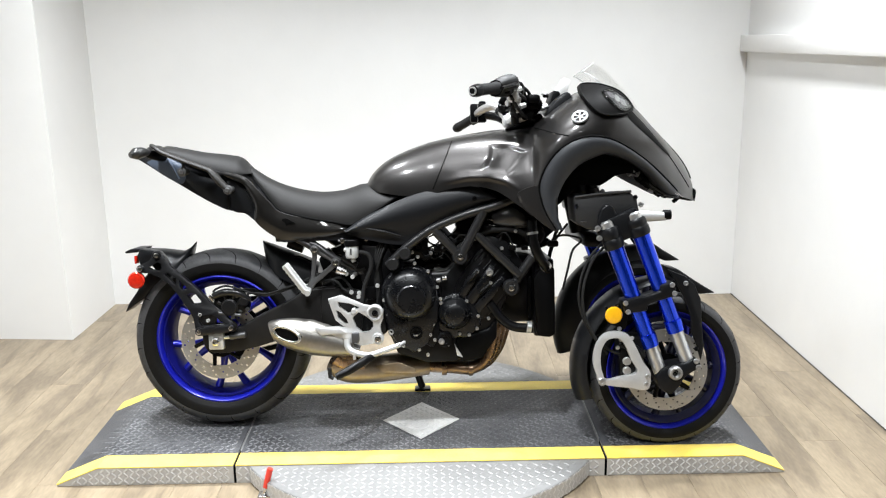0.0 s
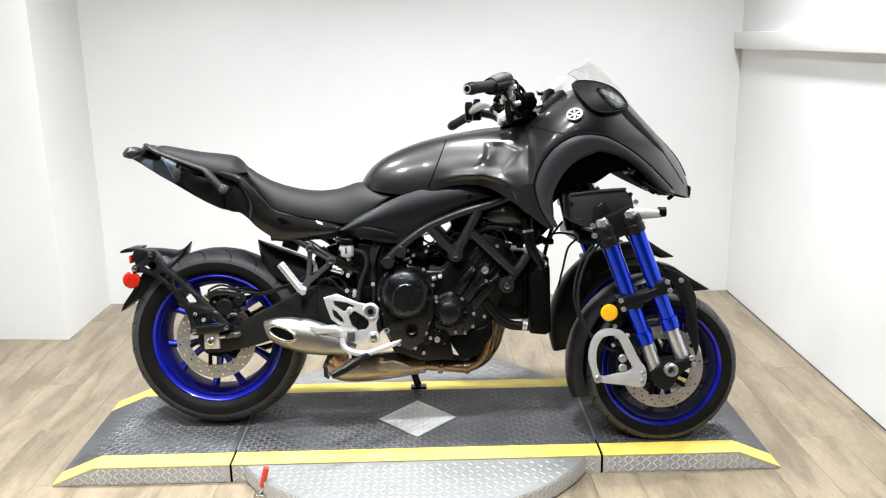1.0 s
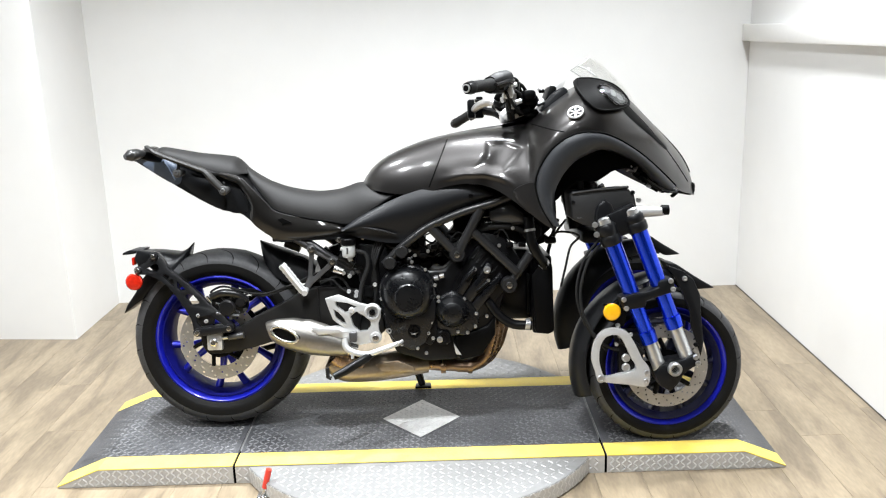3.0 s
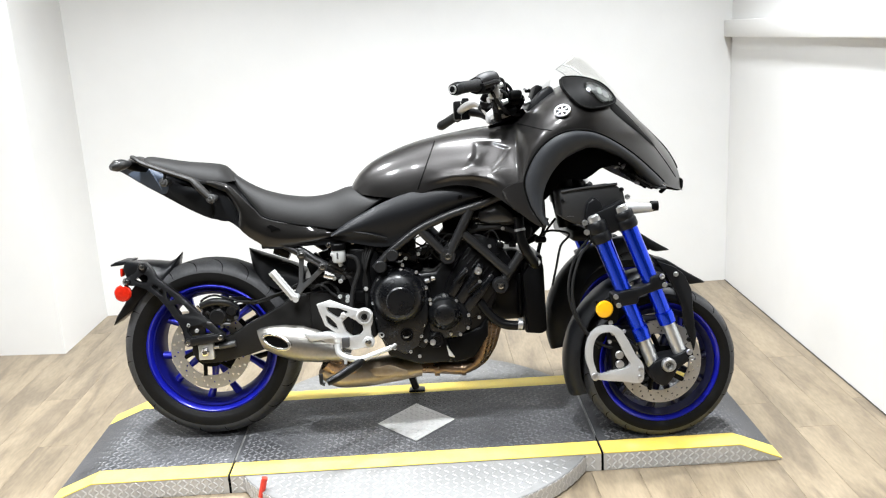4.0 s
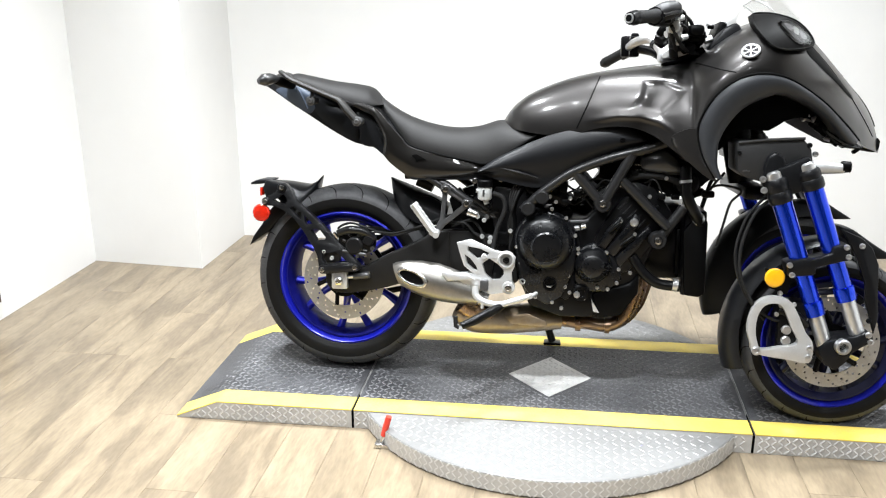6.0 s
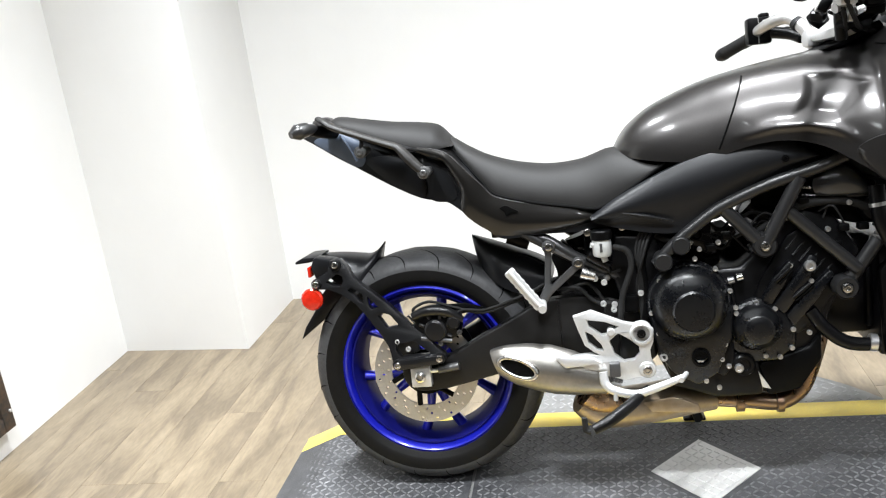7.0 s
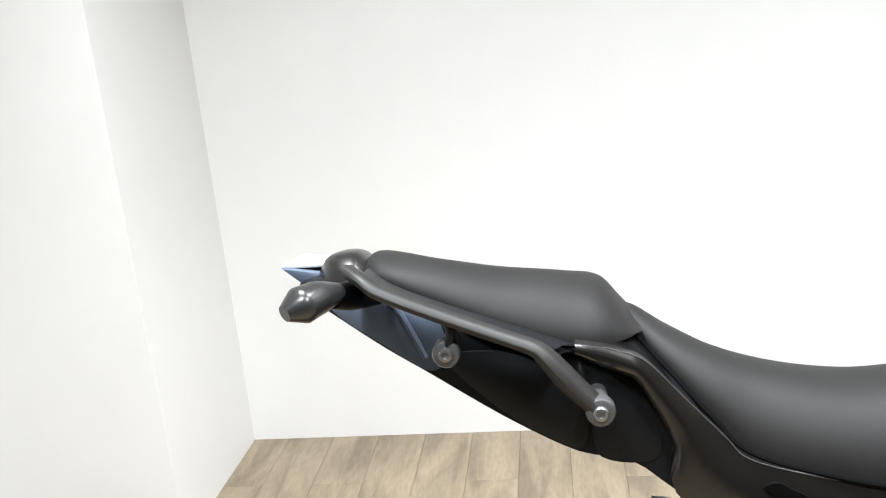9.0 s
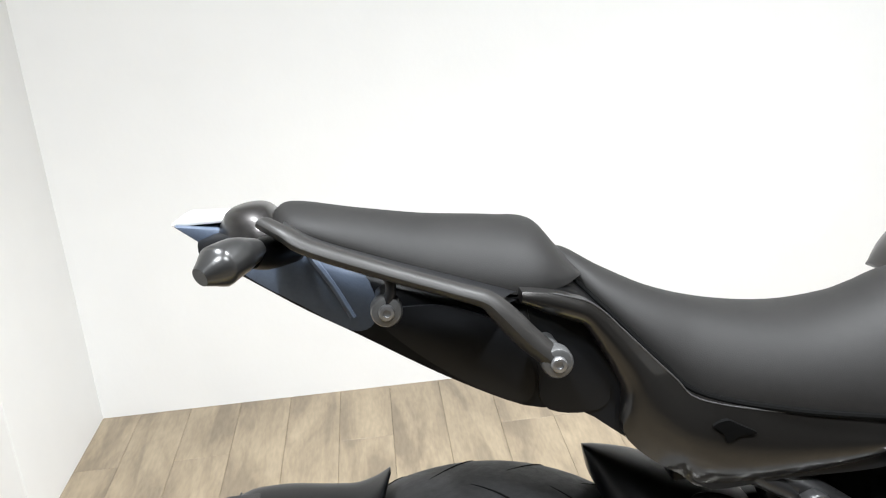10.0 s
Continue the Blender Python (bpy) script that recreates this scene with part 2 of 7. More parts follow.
# ---- mesh kit ----
def spline(pts, n, closed=False):
    """Catmull-Rom points through the given ones."""
    p = np.array(pts, float)
    if closed:
        p = np.vstack([p[-1], p, p[0], p[1]])
    else:
        p = np.vstack([2 * p[0] - p[1], p, 2 * p[-1] - p[-2]])
    segs = len(p) - 3
    out = []
    for u in np.linspace(0, segs, n, endpoint=not closed):
        i = min(int(u), segs - 1)
        t = u - i
        a, b, c, d = p[i : i + 4]
        out.append(0.5 * (2 * b + (c - a) * t + (2 * a - 5 * b + 4 * c - d) * t * t + (3 * b - a - 3 * c + d) * t**3))
    return np.array(out)


def part(name, bm, mat, parent=None, label="", smooth=40):
    """Links a bmesh, or (verts, faces), as one mesh object under its thing."""
    me = bpy.data.meshes.new(name)
    if isinstance(bm, tuple):
        me.from_pydata([tuple(map(float, v)) for v in bm[0]], [], bm[1])
        fix = bmesh.new()
        fix.from_mesh(me)
        bmesh.ops.recalc_face_normals(fix, faces=fix.faces)
        fix.to_mesh(me)
        fix.free()
    else:
        bmesh.ops.recalc_face_normals(bm, faces=bm.faces)
        bm.to_mesh(me)
        bm.free()
    me.materials.append(mat)
    if smooth:
        me.shade_smooth()
        me.set_sharp_from_angle(angle=radians(smooth))
    ob = new(name, me)
    ob.parent = parent
    if label:
        ob["label"] = label
    return ob


def merge(*shapes):
    """Several (verts, faces) as one."""
    verts, faces = [], []
    for v, f in shapes:
        k = len(verts)
        verts += [tuple(p) for p in v]
        faces += [tuple(i + k for i in q) for q in f]
    return verts, faces


def grid_faces(rows, cols, wrap_cols=True, wrap_rows=False):
    f = []
    for i in range(rows if wrap_rows else rows - 1):
        for j in range(cols if wrap_cols else cols - 1):
            a, b = i, (i + 1) % rows
            c, d = j, (j + 1) % cols
            f.append((a * cols + c, a * cols + d, b * cols + d, b * cols + c))
    return f


def lathe(profile, centre=(0, 0, 0), n=48, closed=False, axis="y", caps=True):
    """Turns (radius, offset) points round an axis through the centre."""
    v = []
    for r, o in profile:
        for k in range(n):
            a = 2 * math.pi * k / n
            c, s = r * math.cos(a), r * math.sin(a)
            p = {"y": (c, o, s), "x": (o, c, s), "z": (c, s, o)}[axis]
            v.append((centre[0] + p[0], centre[1] + p[1], centre[2] + p[2]))
    f = grid_faces(len(profile), n, True, closed)
    if caps and not closed:
        f.append(tuple(range(n)))
        f.append(tuple(range((len(profile) - 1) * n, len(profile) * n)))
    return v, f


def tube(pts, r, n=14, steps=0, flat=1.0, closed=False):
    """A round (or flattened) tube along points; r may be a list of radii along it."""
    p = np.array(pts, float)
    if steps:
        p = spline(p, steps, closed)
    m = len(p)
    rad = np.interp(np.linspace(0, 1, m), np.linspace(0, 1, len(r)), r) if isinstance(r, (list, tuple)) else np.full(m, r)
    if closed:
        tan = np.roll(p, -1, 0) - np.roll(p, 1, 0)
    else:
        tan = np.gradient(p, axis=0)
    tan /= np.linalg.norm(tan, axis=1)[:, None] + 1e-12
    up = np.array([0, 1.0, 0]) if abs(tan[0][1]) < 0.8 else np.array([0, 0, 1.0])
    v = []
    for i in range(m):
        up = up - tan[i] * (up @ tan[i])
        up /= np.linalg.norm(up)
        side = np.cross(tan[i], up)
        for k in range(n):
            a = 2 * math.pi * k / n
            v.append(p[i] + rad[i] * (flat * math.cos(a) * up + math.sin(a) * side))
    f = grid_faces(m, n, True, closed)
    if not closed:
        f += [tuple(range(n)), tuple(range((m - 1) * n, m * n))]
    return v, f


def pierced_plate(outer, holes, y0, y1, bevel=0.003):
    """A flat outline in x, z with openings in it, drawn out from y0 to y1, with chamfered edges."""
    loops = [outer] + holes
    flat = [Vector((x, z, 0)) for lp in loops for x, z in lp]
    tris = geometry.tessellate_polygon([[Vector((x, z, 0)) for x, z in lp] for lp in loops])
    bm = bmesh.new()
    vs = [bm.verts.new((v.x, y0, v.y)) for v in flat]
    faces = [bm.faces.new([vs[i] for i in t]) for t in tris if len(set(t)) == 3]
    got = bmesh.ops.extrude_face_region(bm, geom=faces)
    bmesh.ops.translate(bm, verts=[g for g in got["geom"] if isinstance(g, bmesh.types.BMVert)], vec=(0, y1 - y0, 0))
    bmesh.ops.recalc_face_normals(bm, faces=bm.faces)
    rim = [e for e in bm.edges if len(e.link_faces) == 2 and e.calc_face_angle() > 1.2 and abs(e.verts[0].co.y - e.verts[1].co.y) < 1e-6]
    bmesh.ops.bevel(bm, geom=rim, offset=bevel, segments=2, profile=0.5, affect="EDGES", clamp_overlap=True)
    return bm


def plate(pts, y0, y1, bevel=0.003, steps=0, segs=2):
    """A flat outline in x, z drawn out from y0 to y1, with rounded edges."""
    if steps:
        pts = spline(pts, steps, True)
    bm = bmesh.new()
    vs = [bm.verts.new((float(x), y0, float(z))) for x, z in pts]
    face = bm.faces.new(vs)
    got = bmesh.ops.extrude_face_region(bm, geom=[face])
    bmesh.ops.translate(bm, verts=[g for g in got["geom"] if isinstance(g, bmesh.types.BMVert)], vec=(0, y1 - y0, 0))
    if bevel:
        bmesh.ops.bevel(bm, geom=bm.edges[:], offset=bevel, segments=segs, profile=0.5, affect="EDGES", clamp_overlap=True)
    return bm


def block(lo, hi, bevel=0.004, segs=2, turn=None):
    bm = bmesh.new()
    bmesh.ops.create_cube(bm, size=1)
    for v in bm.verts:
        v.co = [a + (c + 0.5) * (b - a) for c, a, b in zip(v.co, lo, hi)]
    if bevel:
        bmesh.ops.bevel(bm, geom=bm.edges[:], offset=bevel, segments=segs, profile=0.5, affect="EDGES", clamp_overlap=True)
    if turn is not None:
        mid = Vector([(a + b) / 2 for a, b in zip(lo, hi)])
        bmesh.ops.transform(bm, verts=bm.verts[:], matrix=Matrix.Translation(mid) @ turn @ Matrix.Translation(-mid))
    return bm


class Dome:
    """A body that is alike on both sides of its middle plane: over each x a rounded section from the lower line up to the top line.
    mid: how far the middle plane stands out to -y, where the body leans less than the rest."""

    def __init__(self, top, low, wide, power=2.4, x0=None, x1=None, relief=None, mid=None):
        self.mid = mid or (lambda x: 0.0)
        self.relief = relief or (lambda x, z: 0.0)
        self.lines = []
        for line in (top, low, wide):
            s = spline(line, 160)
            s = s[np.argsort(s[:, 0])]
            self.lines.append(s)
        self.power = power
        self.x0 = x0 if x0 is not None else max(s[0, 0] for s in self.lines[:2])
        self.x1 = x1 if x1 is not None else min(s[-1, 0] for s in self.lines[:2])

    def at(self, x):
        return [float(np.interp(x, s[:, 0], s[:, 1])) for s in self.lines]

    def side(self, x, z):
        """How far the surface stands out from the middle plane."""
        top, low, w = self.at(x)
        s = min(1, max(0, (z - low) / max(1e-6, top - low)))
        c = self.mid(x)
        return c + (w - c) * max(0.0, 1 - s**self.power) ** (1 / self.power) + self.relief(x, z)

    def shape(self, n=60, m=14):
        v = []
        for x in self.x0 + (self.x1 - self.x0) * (0.5 - 0.5 * np.cos(np.linspace(0, math.pi, n))):
            top, low, w = self.at(x)
            c = self.mid(x)
            w -= c
            ring = []
            for k in range(m + 1):
                a = 0.5 * math.pi * k / m
                ring.append((w * max(0.0, math.cos(a)) ** (2 / self.power), low + (top - low) * math.sin(a) ** (2 / self.power)))
            ring = [(max(0.0, y + (self.relief(x, z) if y > 0.01 else 0)), z) for y, z in ring]
            for y, z in ring:
                v.append((x, -c - y, z))
            for y, z in ring[::-1][1:]:
                v.append((x, y - c, z))
        cols = 2 * m + 1
        f = grid_faces(n, cols, True)
        f += [tuple(range(cols)), tuple(range((n - 1) * cols, n * cols))]
        return v, f


def patch(pts, surface, out, rings=5, n=48, bulge=0.0, depth=0.01, smooth=True):
    """A rounded panel with an outline in x, z that follows surface(x, z), standing out from it (towards -y)."""
    o = spline(pts, n, True) if smooth else np.array(pts, float)
    n = len(o)
    c = o.mean(0)
    v = [(x, -surface(x, z) + depth, z) for x, z in o]
    for k in range(rings):
        s = 1 - k / rings
        for x, z in c + (o - c) * s:
            v.append((x, -surface(x, z) - out - bulge * (1 - s * s), z))
    f = grid_faces(rings + 1, n, True)
    f.append(tuple(range(rings * n, (rings + 1) * n)))
    return v, f


def strip(a, b, ya, yb, n=60, bulge=0.0, depth=0.03, m=6):
    """A band between two lines in x, z, rounded across, with turned-in edges."""
    a, b = spline(a, n), spline(b, n)
    v = []
    for i in range(n):
        v.append((*a[i][:1], ya + depth, a[i][1]))
        for k in range(m + 1):
            t = k / m
            x, z = a[i] + (b[i] - a[i]) * t
            v.append((x, ya + (yb - ya) * t - bulge * math.sin(math.pi * t), z))
        v.append((b[i][0], yb + depth, b[i][1]))
    f = grid_faces(n, m + 3, True)
    f += [tuple(range(m + 3)), tuple(range((n - 1) * (m + 3), n * (m + 3)))]
    return v, f


BOLT_MESH = {}


def bolt(x, y, z, r, parent, mat=None, name="bolt", turn=None):
    """A round-headed hexagon-socket bolt that looks out to -y; all of one size share a mesh."""
    mat = mat or CHROME
    key = (round(r, 4), mat.name)
    if key not in BOLT_MESH:
        prof = [(r, 0.004), (r, -0.4 * r), (0.85 * r, -0.62 * r), (0.5 * r, -0.66 * r), (0.45 * r, -0.3 * r)]
        me_ob = part(name, lathe(prof, n=14), mat)
        BOLT_MESH[key] = me_ob.data
        ob = me_ob
    else:
        ob = new(name, BOLT_MESH[key])
    ob.parent = parent
    ob.location = (x, y, z)
    if turn is not None:
        ob.rotation_euler = turn
    return ob


def thing(name, label, category, at=(0, 0, 0), group="", kind=""):
    ob = new(name)
    ob.empty_display_size = 0.1
    ob.location = at
    return tagged(ob, label, category, group, kind)


# ---- room ----
XL, XR, YB, YF = -1.496, 2.285, 1.566, -6.2
floor = part("floor", block((XL - 0.2, YF - 0.2, -0.12), (XR + 0.2, YB + 0.2, -0.006), 0), GAP)
tagged(floor, "light brown wood-look vinyl plank floor", "floor", kind="structure")
wall_north = part("wall_north", block((XL - 0.2, YB, -0.1), (XR + 0.2, YB + 0.15, CEILING + 0.1), 0), WALL)
tagged(wall_north, "plain white painted wall behind the motorcycle", "wall", kind="structure")
YS = -1.25
wall_west = part("wall_west", block((XL - 0.15, YS, -0.1), (XL, YB - 0.002, CEILING + 0.1), 0), WALL)
# unseen rear walls, added dark to keep reflections on the motorcycle black
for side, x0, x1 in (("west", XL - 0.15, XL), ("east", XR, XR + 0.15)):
    far = part("wall_%s_2" % side, block((x0, YF, -0.1), (x1, YS - 0.002, CEILING + 0.1), 0), UNSEEN_DARK)
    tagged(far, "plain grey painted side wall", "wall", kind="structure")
tagged(wall_west, "plain white painted side wall", "wall", kind="structure")
wall_east = part("wall_east", block((XR, YS, -0.1), (XR + 0.15, YB - 0.002, CEILING + 0.1), 0), WALL)
tagged(wall_east, "plain white painted side wall with a rail", "wall", kind="structure")
wall_south = part("wall_south", block((XL - 0.2, YF - 0.15, -0.1), (XR + 0.2, YF - 0.002, CEILING + 0.1), 0), UNSEEN_DARK)
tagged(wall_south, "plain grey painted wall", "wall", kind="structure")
# unseen ceiling, darkened to hold back bounce light
ceiling = part("ceiling", block((XL - 0.2, YF - 0.2, CEILING), (XR + 0.2, YB + 0.2, CEILING + 0.1), 0), CEIL)
tagged(ceiling, "unseen ceiling, dark grey to cut bounce light", "ceiling", kind="structure")
bm = bmesh.new()
foot = [bm.verts.new((x, y, -0.1)) for x, y in ((XL - 0.02, 1.076), (-0.947, 1.025), (-0.937, YB + 0.02), (XL - 0.02, YB + 0.02))]
got = bmesh.ops.extrude_face_region(bm, geom=[bm.faces.new(foot)])
bmesh.ops.translate(bm, verts=[g for g in got["geom"] if isinstance(g, bmesh.types.BMVert)], vec=(0, 0, CEILING + 0.098))
bmesh.ops.bevel(bm, geom=bm.edges[:], offset=0.001, segments=1, affect="EDGES")
column = part("wall_column", bm, WALL, smooth=0)
tagged(column, "white painted boxed-in wall corner", "column", kind="structure")
floor_gap = part("trim_floor_gap", block((XR - 0.0045, YS, 0.0005), (XR - 0.0015, YB - 0.006, 0.004), 0), GAP)
tagged(floor_gap, "dark narrow gap strip along the wall foot", "trim", kind="structure")
bm = block((XR - 0.04, YS, 1.242), (XR - 0.002, YB - 0.004, 1.322), 0.005)
for v in bm.verts:
    v.co.z += 0.013 * (YB - v.co.y)
rail_white = part("trim_rail", bm, TRIM)
tagged(rail_white, "white painted rail along the wall", "rail", kind="structure")

for x, y in LAMPS:
    lamp = thing("ceiling_light", "round white recessed ceiling downlight, switched on", "ceiling light", (x, y, CEILING), "ceiling lights")
    part("trim_ring", lathe([(0.085, 0), (0.12, 0), (0.12, -0.008), (0.11, -0.014), (0.09, -0.01), (0.085, -0.002)], axis="z", closed=True), TRIM, lamp)
    data = bpy.data.lights.new("downlight", "AREA")
    data.shape, data.size, data.energy, data.color = "DISK", 0.22, LAMP_WATTS, (0.925, 0.965, 1.0)
    data.spread = radians(113)
    ob = new("downlight", data)
    ob.location = (x, y, CEILING - 0.03)


# ---- turntable platform ----
H = 0.06
PY0, PY1, BAND = -0.345, 0.282, 0.08
platform = thing("motorcycle_turntable", "low display turntable with black tread plate, yellow edges and ramps", "turntable", (0.67, -0.03, 0))
ORG = Vector((0.67, -0.03, 0))


def lugs(spots, up, along, size=0.011, width=0.0032, high=0.0017):
    """Raised tread lugs: long lozenges, every other one turned. up: the surface's normal; along: its first direction."""
    up, along = Vector(up), Vector(along)
    across = up.cross(along)
    v, f = [], []
    for (p, turned) in spots:
        d = (along + across).normalized() if turned else (along - across).normalized()
        e = up.cross(d)
        k = len(v)
        for q in (-size * d, -0.5 * size * d + width * e, 0.5 * size * d + width * e, size * d, 0.5 * size * d - width * e, -0.5 * size * d - width * e,
                  -0.55 * size * d + high * up, 0.55 * size * d + high * up):
            v.append(tuple(Vector(p) + q))
        f += [(k, k + 1, k + 6), (k + 1, k + 2, k + 7, k + 6), (k + 2, k + 3, k + 7), (k + 3, k + 4, k + 7), (k + 4, k + 5, k + 6, k + 7), (k + 5, k, k + 6)]
    return v, f


def ramp_z(x, left):
    knee, tip = (-0.335, -0.468) if left else (1.688, 1.82)
    s = (x - tip) / (knee - tip)
    return H * min(1, max(0, s))


PITCH = 0.0255


def top_spots(x0, x1, y0, y1, z):
    out = []
    i = 0
    x = x0 + PITCH / 2
    while x < x1 - 0.006:
        y, j = y0 + PITCH / 2, 0
        while y < y1 - 0.006:
            out.append(((x, y, z(x)), (i + j) % 2 == 0))
            y += PITCH * 0.72
            j += 1
        x += PITCH * 0.72
        i += 1
    return out


def shifted(shape):
    v, f = shape
    return [tuple(Vector(p) - ORG) for p in v], f


def ramp_section(left):
    s0, knee, tip = (0.086, -0.335, -0.468) if left else (1.258, 1.688, 1.82)
    outline = [(tip, 0.001), (tip, 0.004), (knee, H), (s0, H), (s0, 0.001)]
    bm = plate(outline, PY0, PY1, 0.0)
    bmesh.ops.translate(bm, verts=bm.verts[:], vec=-ORG)
    sec = part("ramp_section", bm, ALU_PLATE, platform, "ramp section with diamond-plate sides", smooth=0)
    lo, hi = min(tip, s0), max(tip, s0)

    def band(y0, y1, lift):
        a = np.array([(tip, 0.006 + lift), (knee, H + lift), (s0, H + lift)])
        v = [(x, y, z) for x, z in a for y in (y0, y1)] + [(x, y, z - lift - 0.001) for x, z in a for y in (y0, y1)]
        f = [(0, 1, 3, 2), (2, 3, 5, 4), (6, 7, 9, 8), (8, 9, 11, 10), (0, 2, 8, 6), (2, 4, 10, 8), (1, 3, 9, 7), (3, 5, 11, 9), (0, 1, 7, 6), (4, 5, 11, 10)]
        return shifted((v, f))

    mat_ob = part("tread_mat", band(PY0 + BAND, PY1 - BAND, 0.002), GRIP_BLACK, sec, smooth=0)
    part("edge_band", band(PY0 - 0.001, PY0 + BAND, 0.0022), YELLOW, sec, smooth=0)
    part("edge_band", band(PY1 - BAND, PY1 + 0.001, 0.0022), YELLOW, sec, smooth=0)
    lug = part("tread_pattern", shifted(lugs(top_spots(lo + 0.02, hi - 0.01, PY0 + BAND, PY1 - BAND, lambda x: ramp_z(x, left) + 0.002), (0, 0, 1), (1, 0, 0))), LUG_BLACK, sec, smooth=0)
    tagged(lug, "raised worn tread lugs", kind="stuff")
    side = [((x, PY0 - 0.0005, z), (i + j) % 2 == 0) for i, x in enumerate(np.arange(lo + 0.015, hi - 0.008, 0.0185)) for j, z in enumerate((0.010, 0.023, 0.036, 0.049))
            if z < ramp_z(x, left) - 0.008]
    lug = part("side_pattern", shifted(lugs(side, (0, -1, 0), (1, 0, 0))), ALU_LUG, sec, smooth=0)
    tagged(lug, "raised bright lugs", kind="stuff")
    return sec


ramp_section(True)
ramp_section(False)
DC, DR = (0.669, -0.033), 0.617
disc_part = part("turntable_disc", lathe([(DR, 0.004), (DR, H - 0.006), (DR - 0.003, H - 0.003)], (0, 0, 0), 128, axis="z"), DISC_TOP, platform, "round diamond-plate turntable")
disc_part.location = (DC[0] - ORG.x, DC[1] - ORG.y, 0)
# rim in the lighter plate colour, standing for light bounced onto the sides
part("disc_rim", lathe([(DR - 0.002, 0.006), (DR + 0.0006, 0.006), (DR + 0.0006, H - 0.0075), (DR - 0.002, H - 0.0075)], (0, 0, 0), 128, closed=True, axis="z"), ALU_PLATE, disc_part, "diamond-plate rim lightened for bounce light")
spots = []
for i, x in enumerate(np.arange(-0.6, 0.6, 0.024)):
    for j, y in enumerate(np.arange(-0.6, 0.6, 0.024)):
        if x * x + y * y < (DR - 0.02) ** 2 and (y + DC[1] < PY0 - 0.01 or y + DC[1] > PY1 + 0.01):
            spots.append(((x, y, H - 0.003), (i + j) % 2 == 0))
tagged(part("disc_pattern", lugs(spots, (0, 0, 1), (1, 0, 0)), DISC_LUG, disc_part, smooth=0), "raised bright lugs", kind="stuff")
rim_spots = []
for i in range(204):
    a = 2 * math.pi * i / 204
    rim_spots.append((a, i))
v, f = [], []
for a, i in rim_spots:
    n_ = (math.cos(a), math.sin(a), 0)
    t_ = (-math.sin(a), math.cos(a), 0)
    for j, z in enumerate((0.010, 0.023, 0.036, 0.048)):
        one = lugs([((DR * n_[0], DR * n_[1], z), (i + j) % 2 == 0)], n_, t_)
        v, f = merge((v, f), one) if v else one
tagged(part("rim_pattern", (v, f), ALU_LUG, disc_part, smooth=0), "raised bright lugs", kind="stuff")

mid = part("bridge_section", block((0.094 - ORG.x, PY0 - ORG.y, 0.001), (1.250 - ORG.x, PY1 - ORG.y, H), 0), ALU_PLATE, platform, "bridge section with diamond-plate sides", smooth=0)
part("tread_mat", block((0.094 - ORG.x, PY0 + BAND - ORG.y, H), (1.250 - ORG.x, PY1 - BAND - ORG.y, H + 0.002), 0), GRIP_BLACK, mid, smooth=0)
for y0, y1 in ((PY0 - 0.001, PY0 + BAND), (PY1 - BAND, PY1 + 0.001)):
    part("edge_band", block((0.094 - ORG.x, y0 - ORG.y, H - 0.0005), (1.250 - ORG.x, y1 - ORG.y, H + 0.0022), 0), YELLOW, mid, smooth=0)
DX, DY = 0.132, 0.146


def in_diamond(x, y, grow=0.0):
    return abs(x - 0.672) / (DX + grow) + abs(y + 0.043) / (DY + grow) < 1


sp = [s for s in top_spots(0.1, 1.25, PY0 + BAND, PY1 - BAND, lambda x: H + 0.002) if not in_diamond(s[0][0], s[0][1], 0.012)]
tagged(part("tread_pattern", shifted(lugs(sp, (0, 0, 1), (1, 0, 0))), LUG_BLACK, mid, smooth=0), "raised worn tread lugs", kind="stuff")
bm = bmesh.new()
vs = [bm.verts.new((0.672 + a - ORG.x, -0.043 + b - ORG.y, H + 0.0015)) for a, b in ((DX, 0), (0, DY), (-DX, 0), (0, -DY))]
face = bm.faces.new(vs)
got = bmesh.ops.extrude_face_region(bm, geom=[face])
bmesh.ops.translate(bm, verts=[g for g in got["geom"] if isinstance(g, bmesh.types.BMVert)], vec=(0, 0, 0.0025))
diamond = part("diamond_inset", bm, INSET, mid, "bare diamond-shaped aluminium inset", smooth=0)
sp = [((x, y, H + 0.004), (i + j) % 2 == 0) for i, x in enumerate(np.arange(0.53, 0.82, 0.018)) for j, y in enumerate(np.arange(-0.2, 0.12, 0.018)) if in_diamond(x, y, -0.012)]
tagged(part("inset_pattern", shifted(lugs(sp, (0, 0, 1), (1, 0, 0))), ALU_LUG, mid, smooth=0), "raised bright lugs", kind="stuff")
side = [((x, PY0 - 0.0005, z), (i + j) % 2 == 0) for i, x in enumerate(list(np.arange(0.105, 0.17, 0.022)) + list(np.arange(1.18, 1.245, 0.022))) for j, z in enumerate((0.014, 0.031, 0.047))]
tagged(part("side_pattern", shifted(lugs(side, (0, -1, 0), (1, 0, 0))), ALU_LUG, mid, smooth=0), "raised bright lugs", kind="stuff")
for x in (0.09, 1.254):
    part("seam_strip", block((x - 0.0038 - ORG.x, PY0 + 0.002 - ORG.y, 0.0), (x + 0.0038 - ORG.x, PY1 - 0.002 - ORG.y, H - 0.004), 0), DARK, platform, "dark gap between the sections", smooth=0)

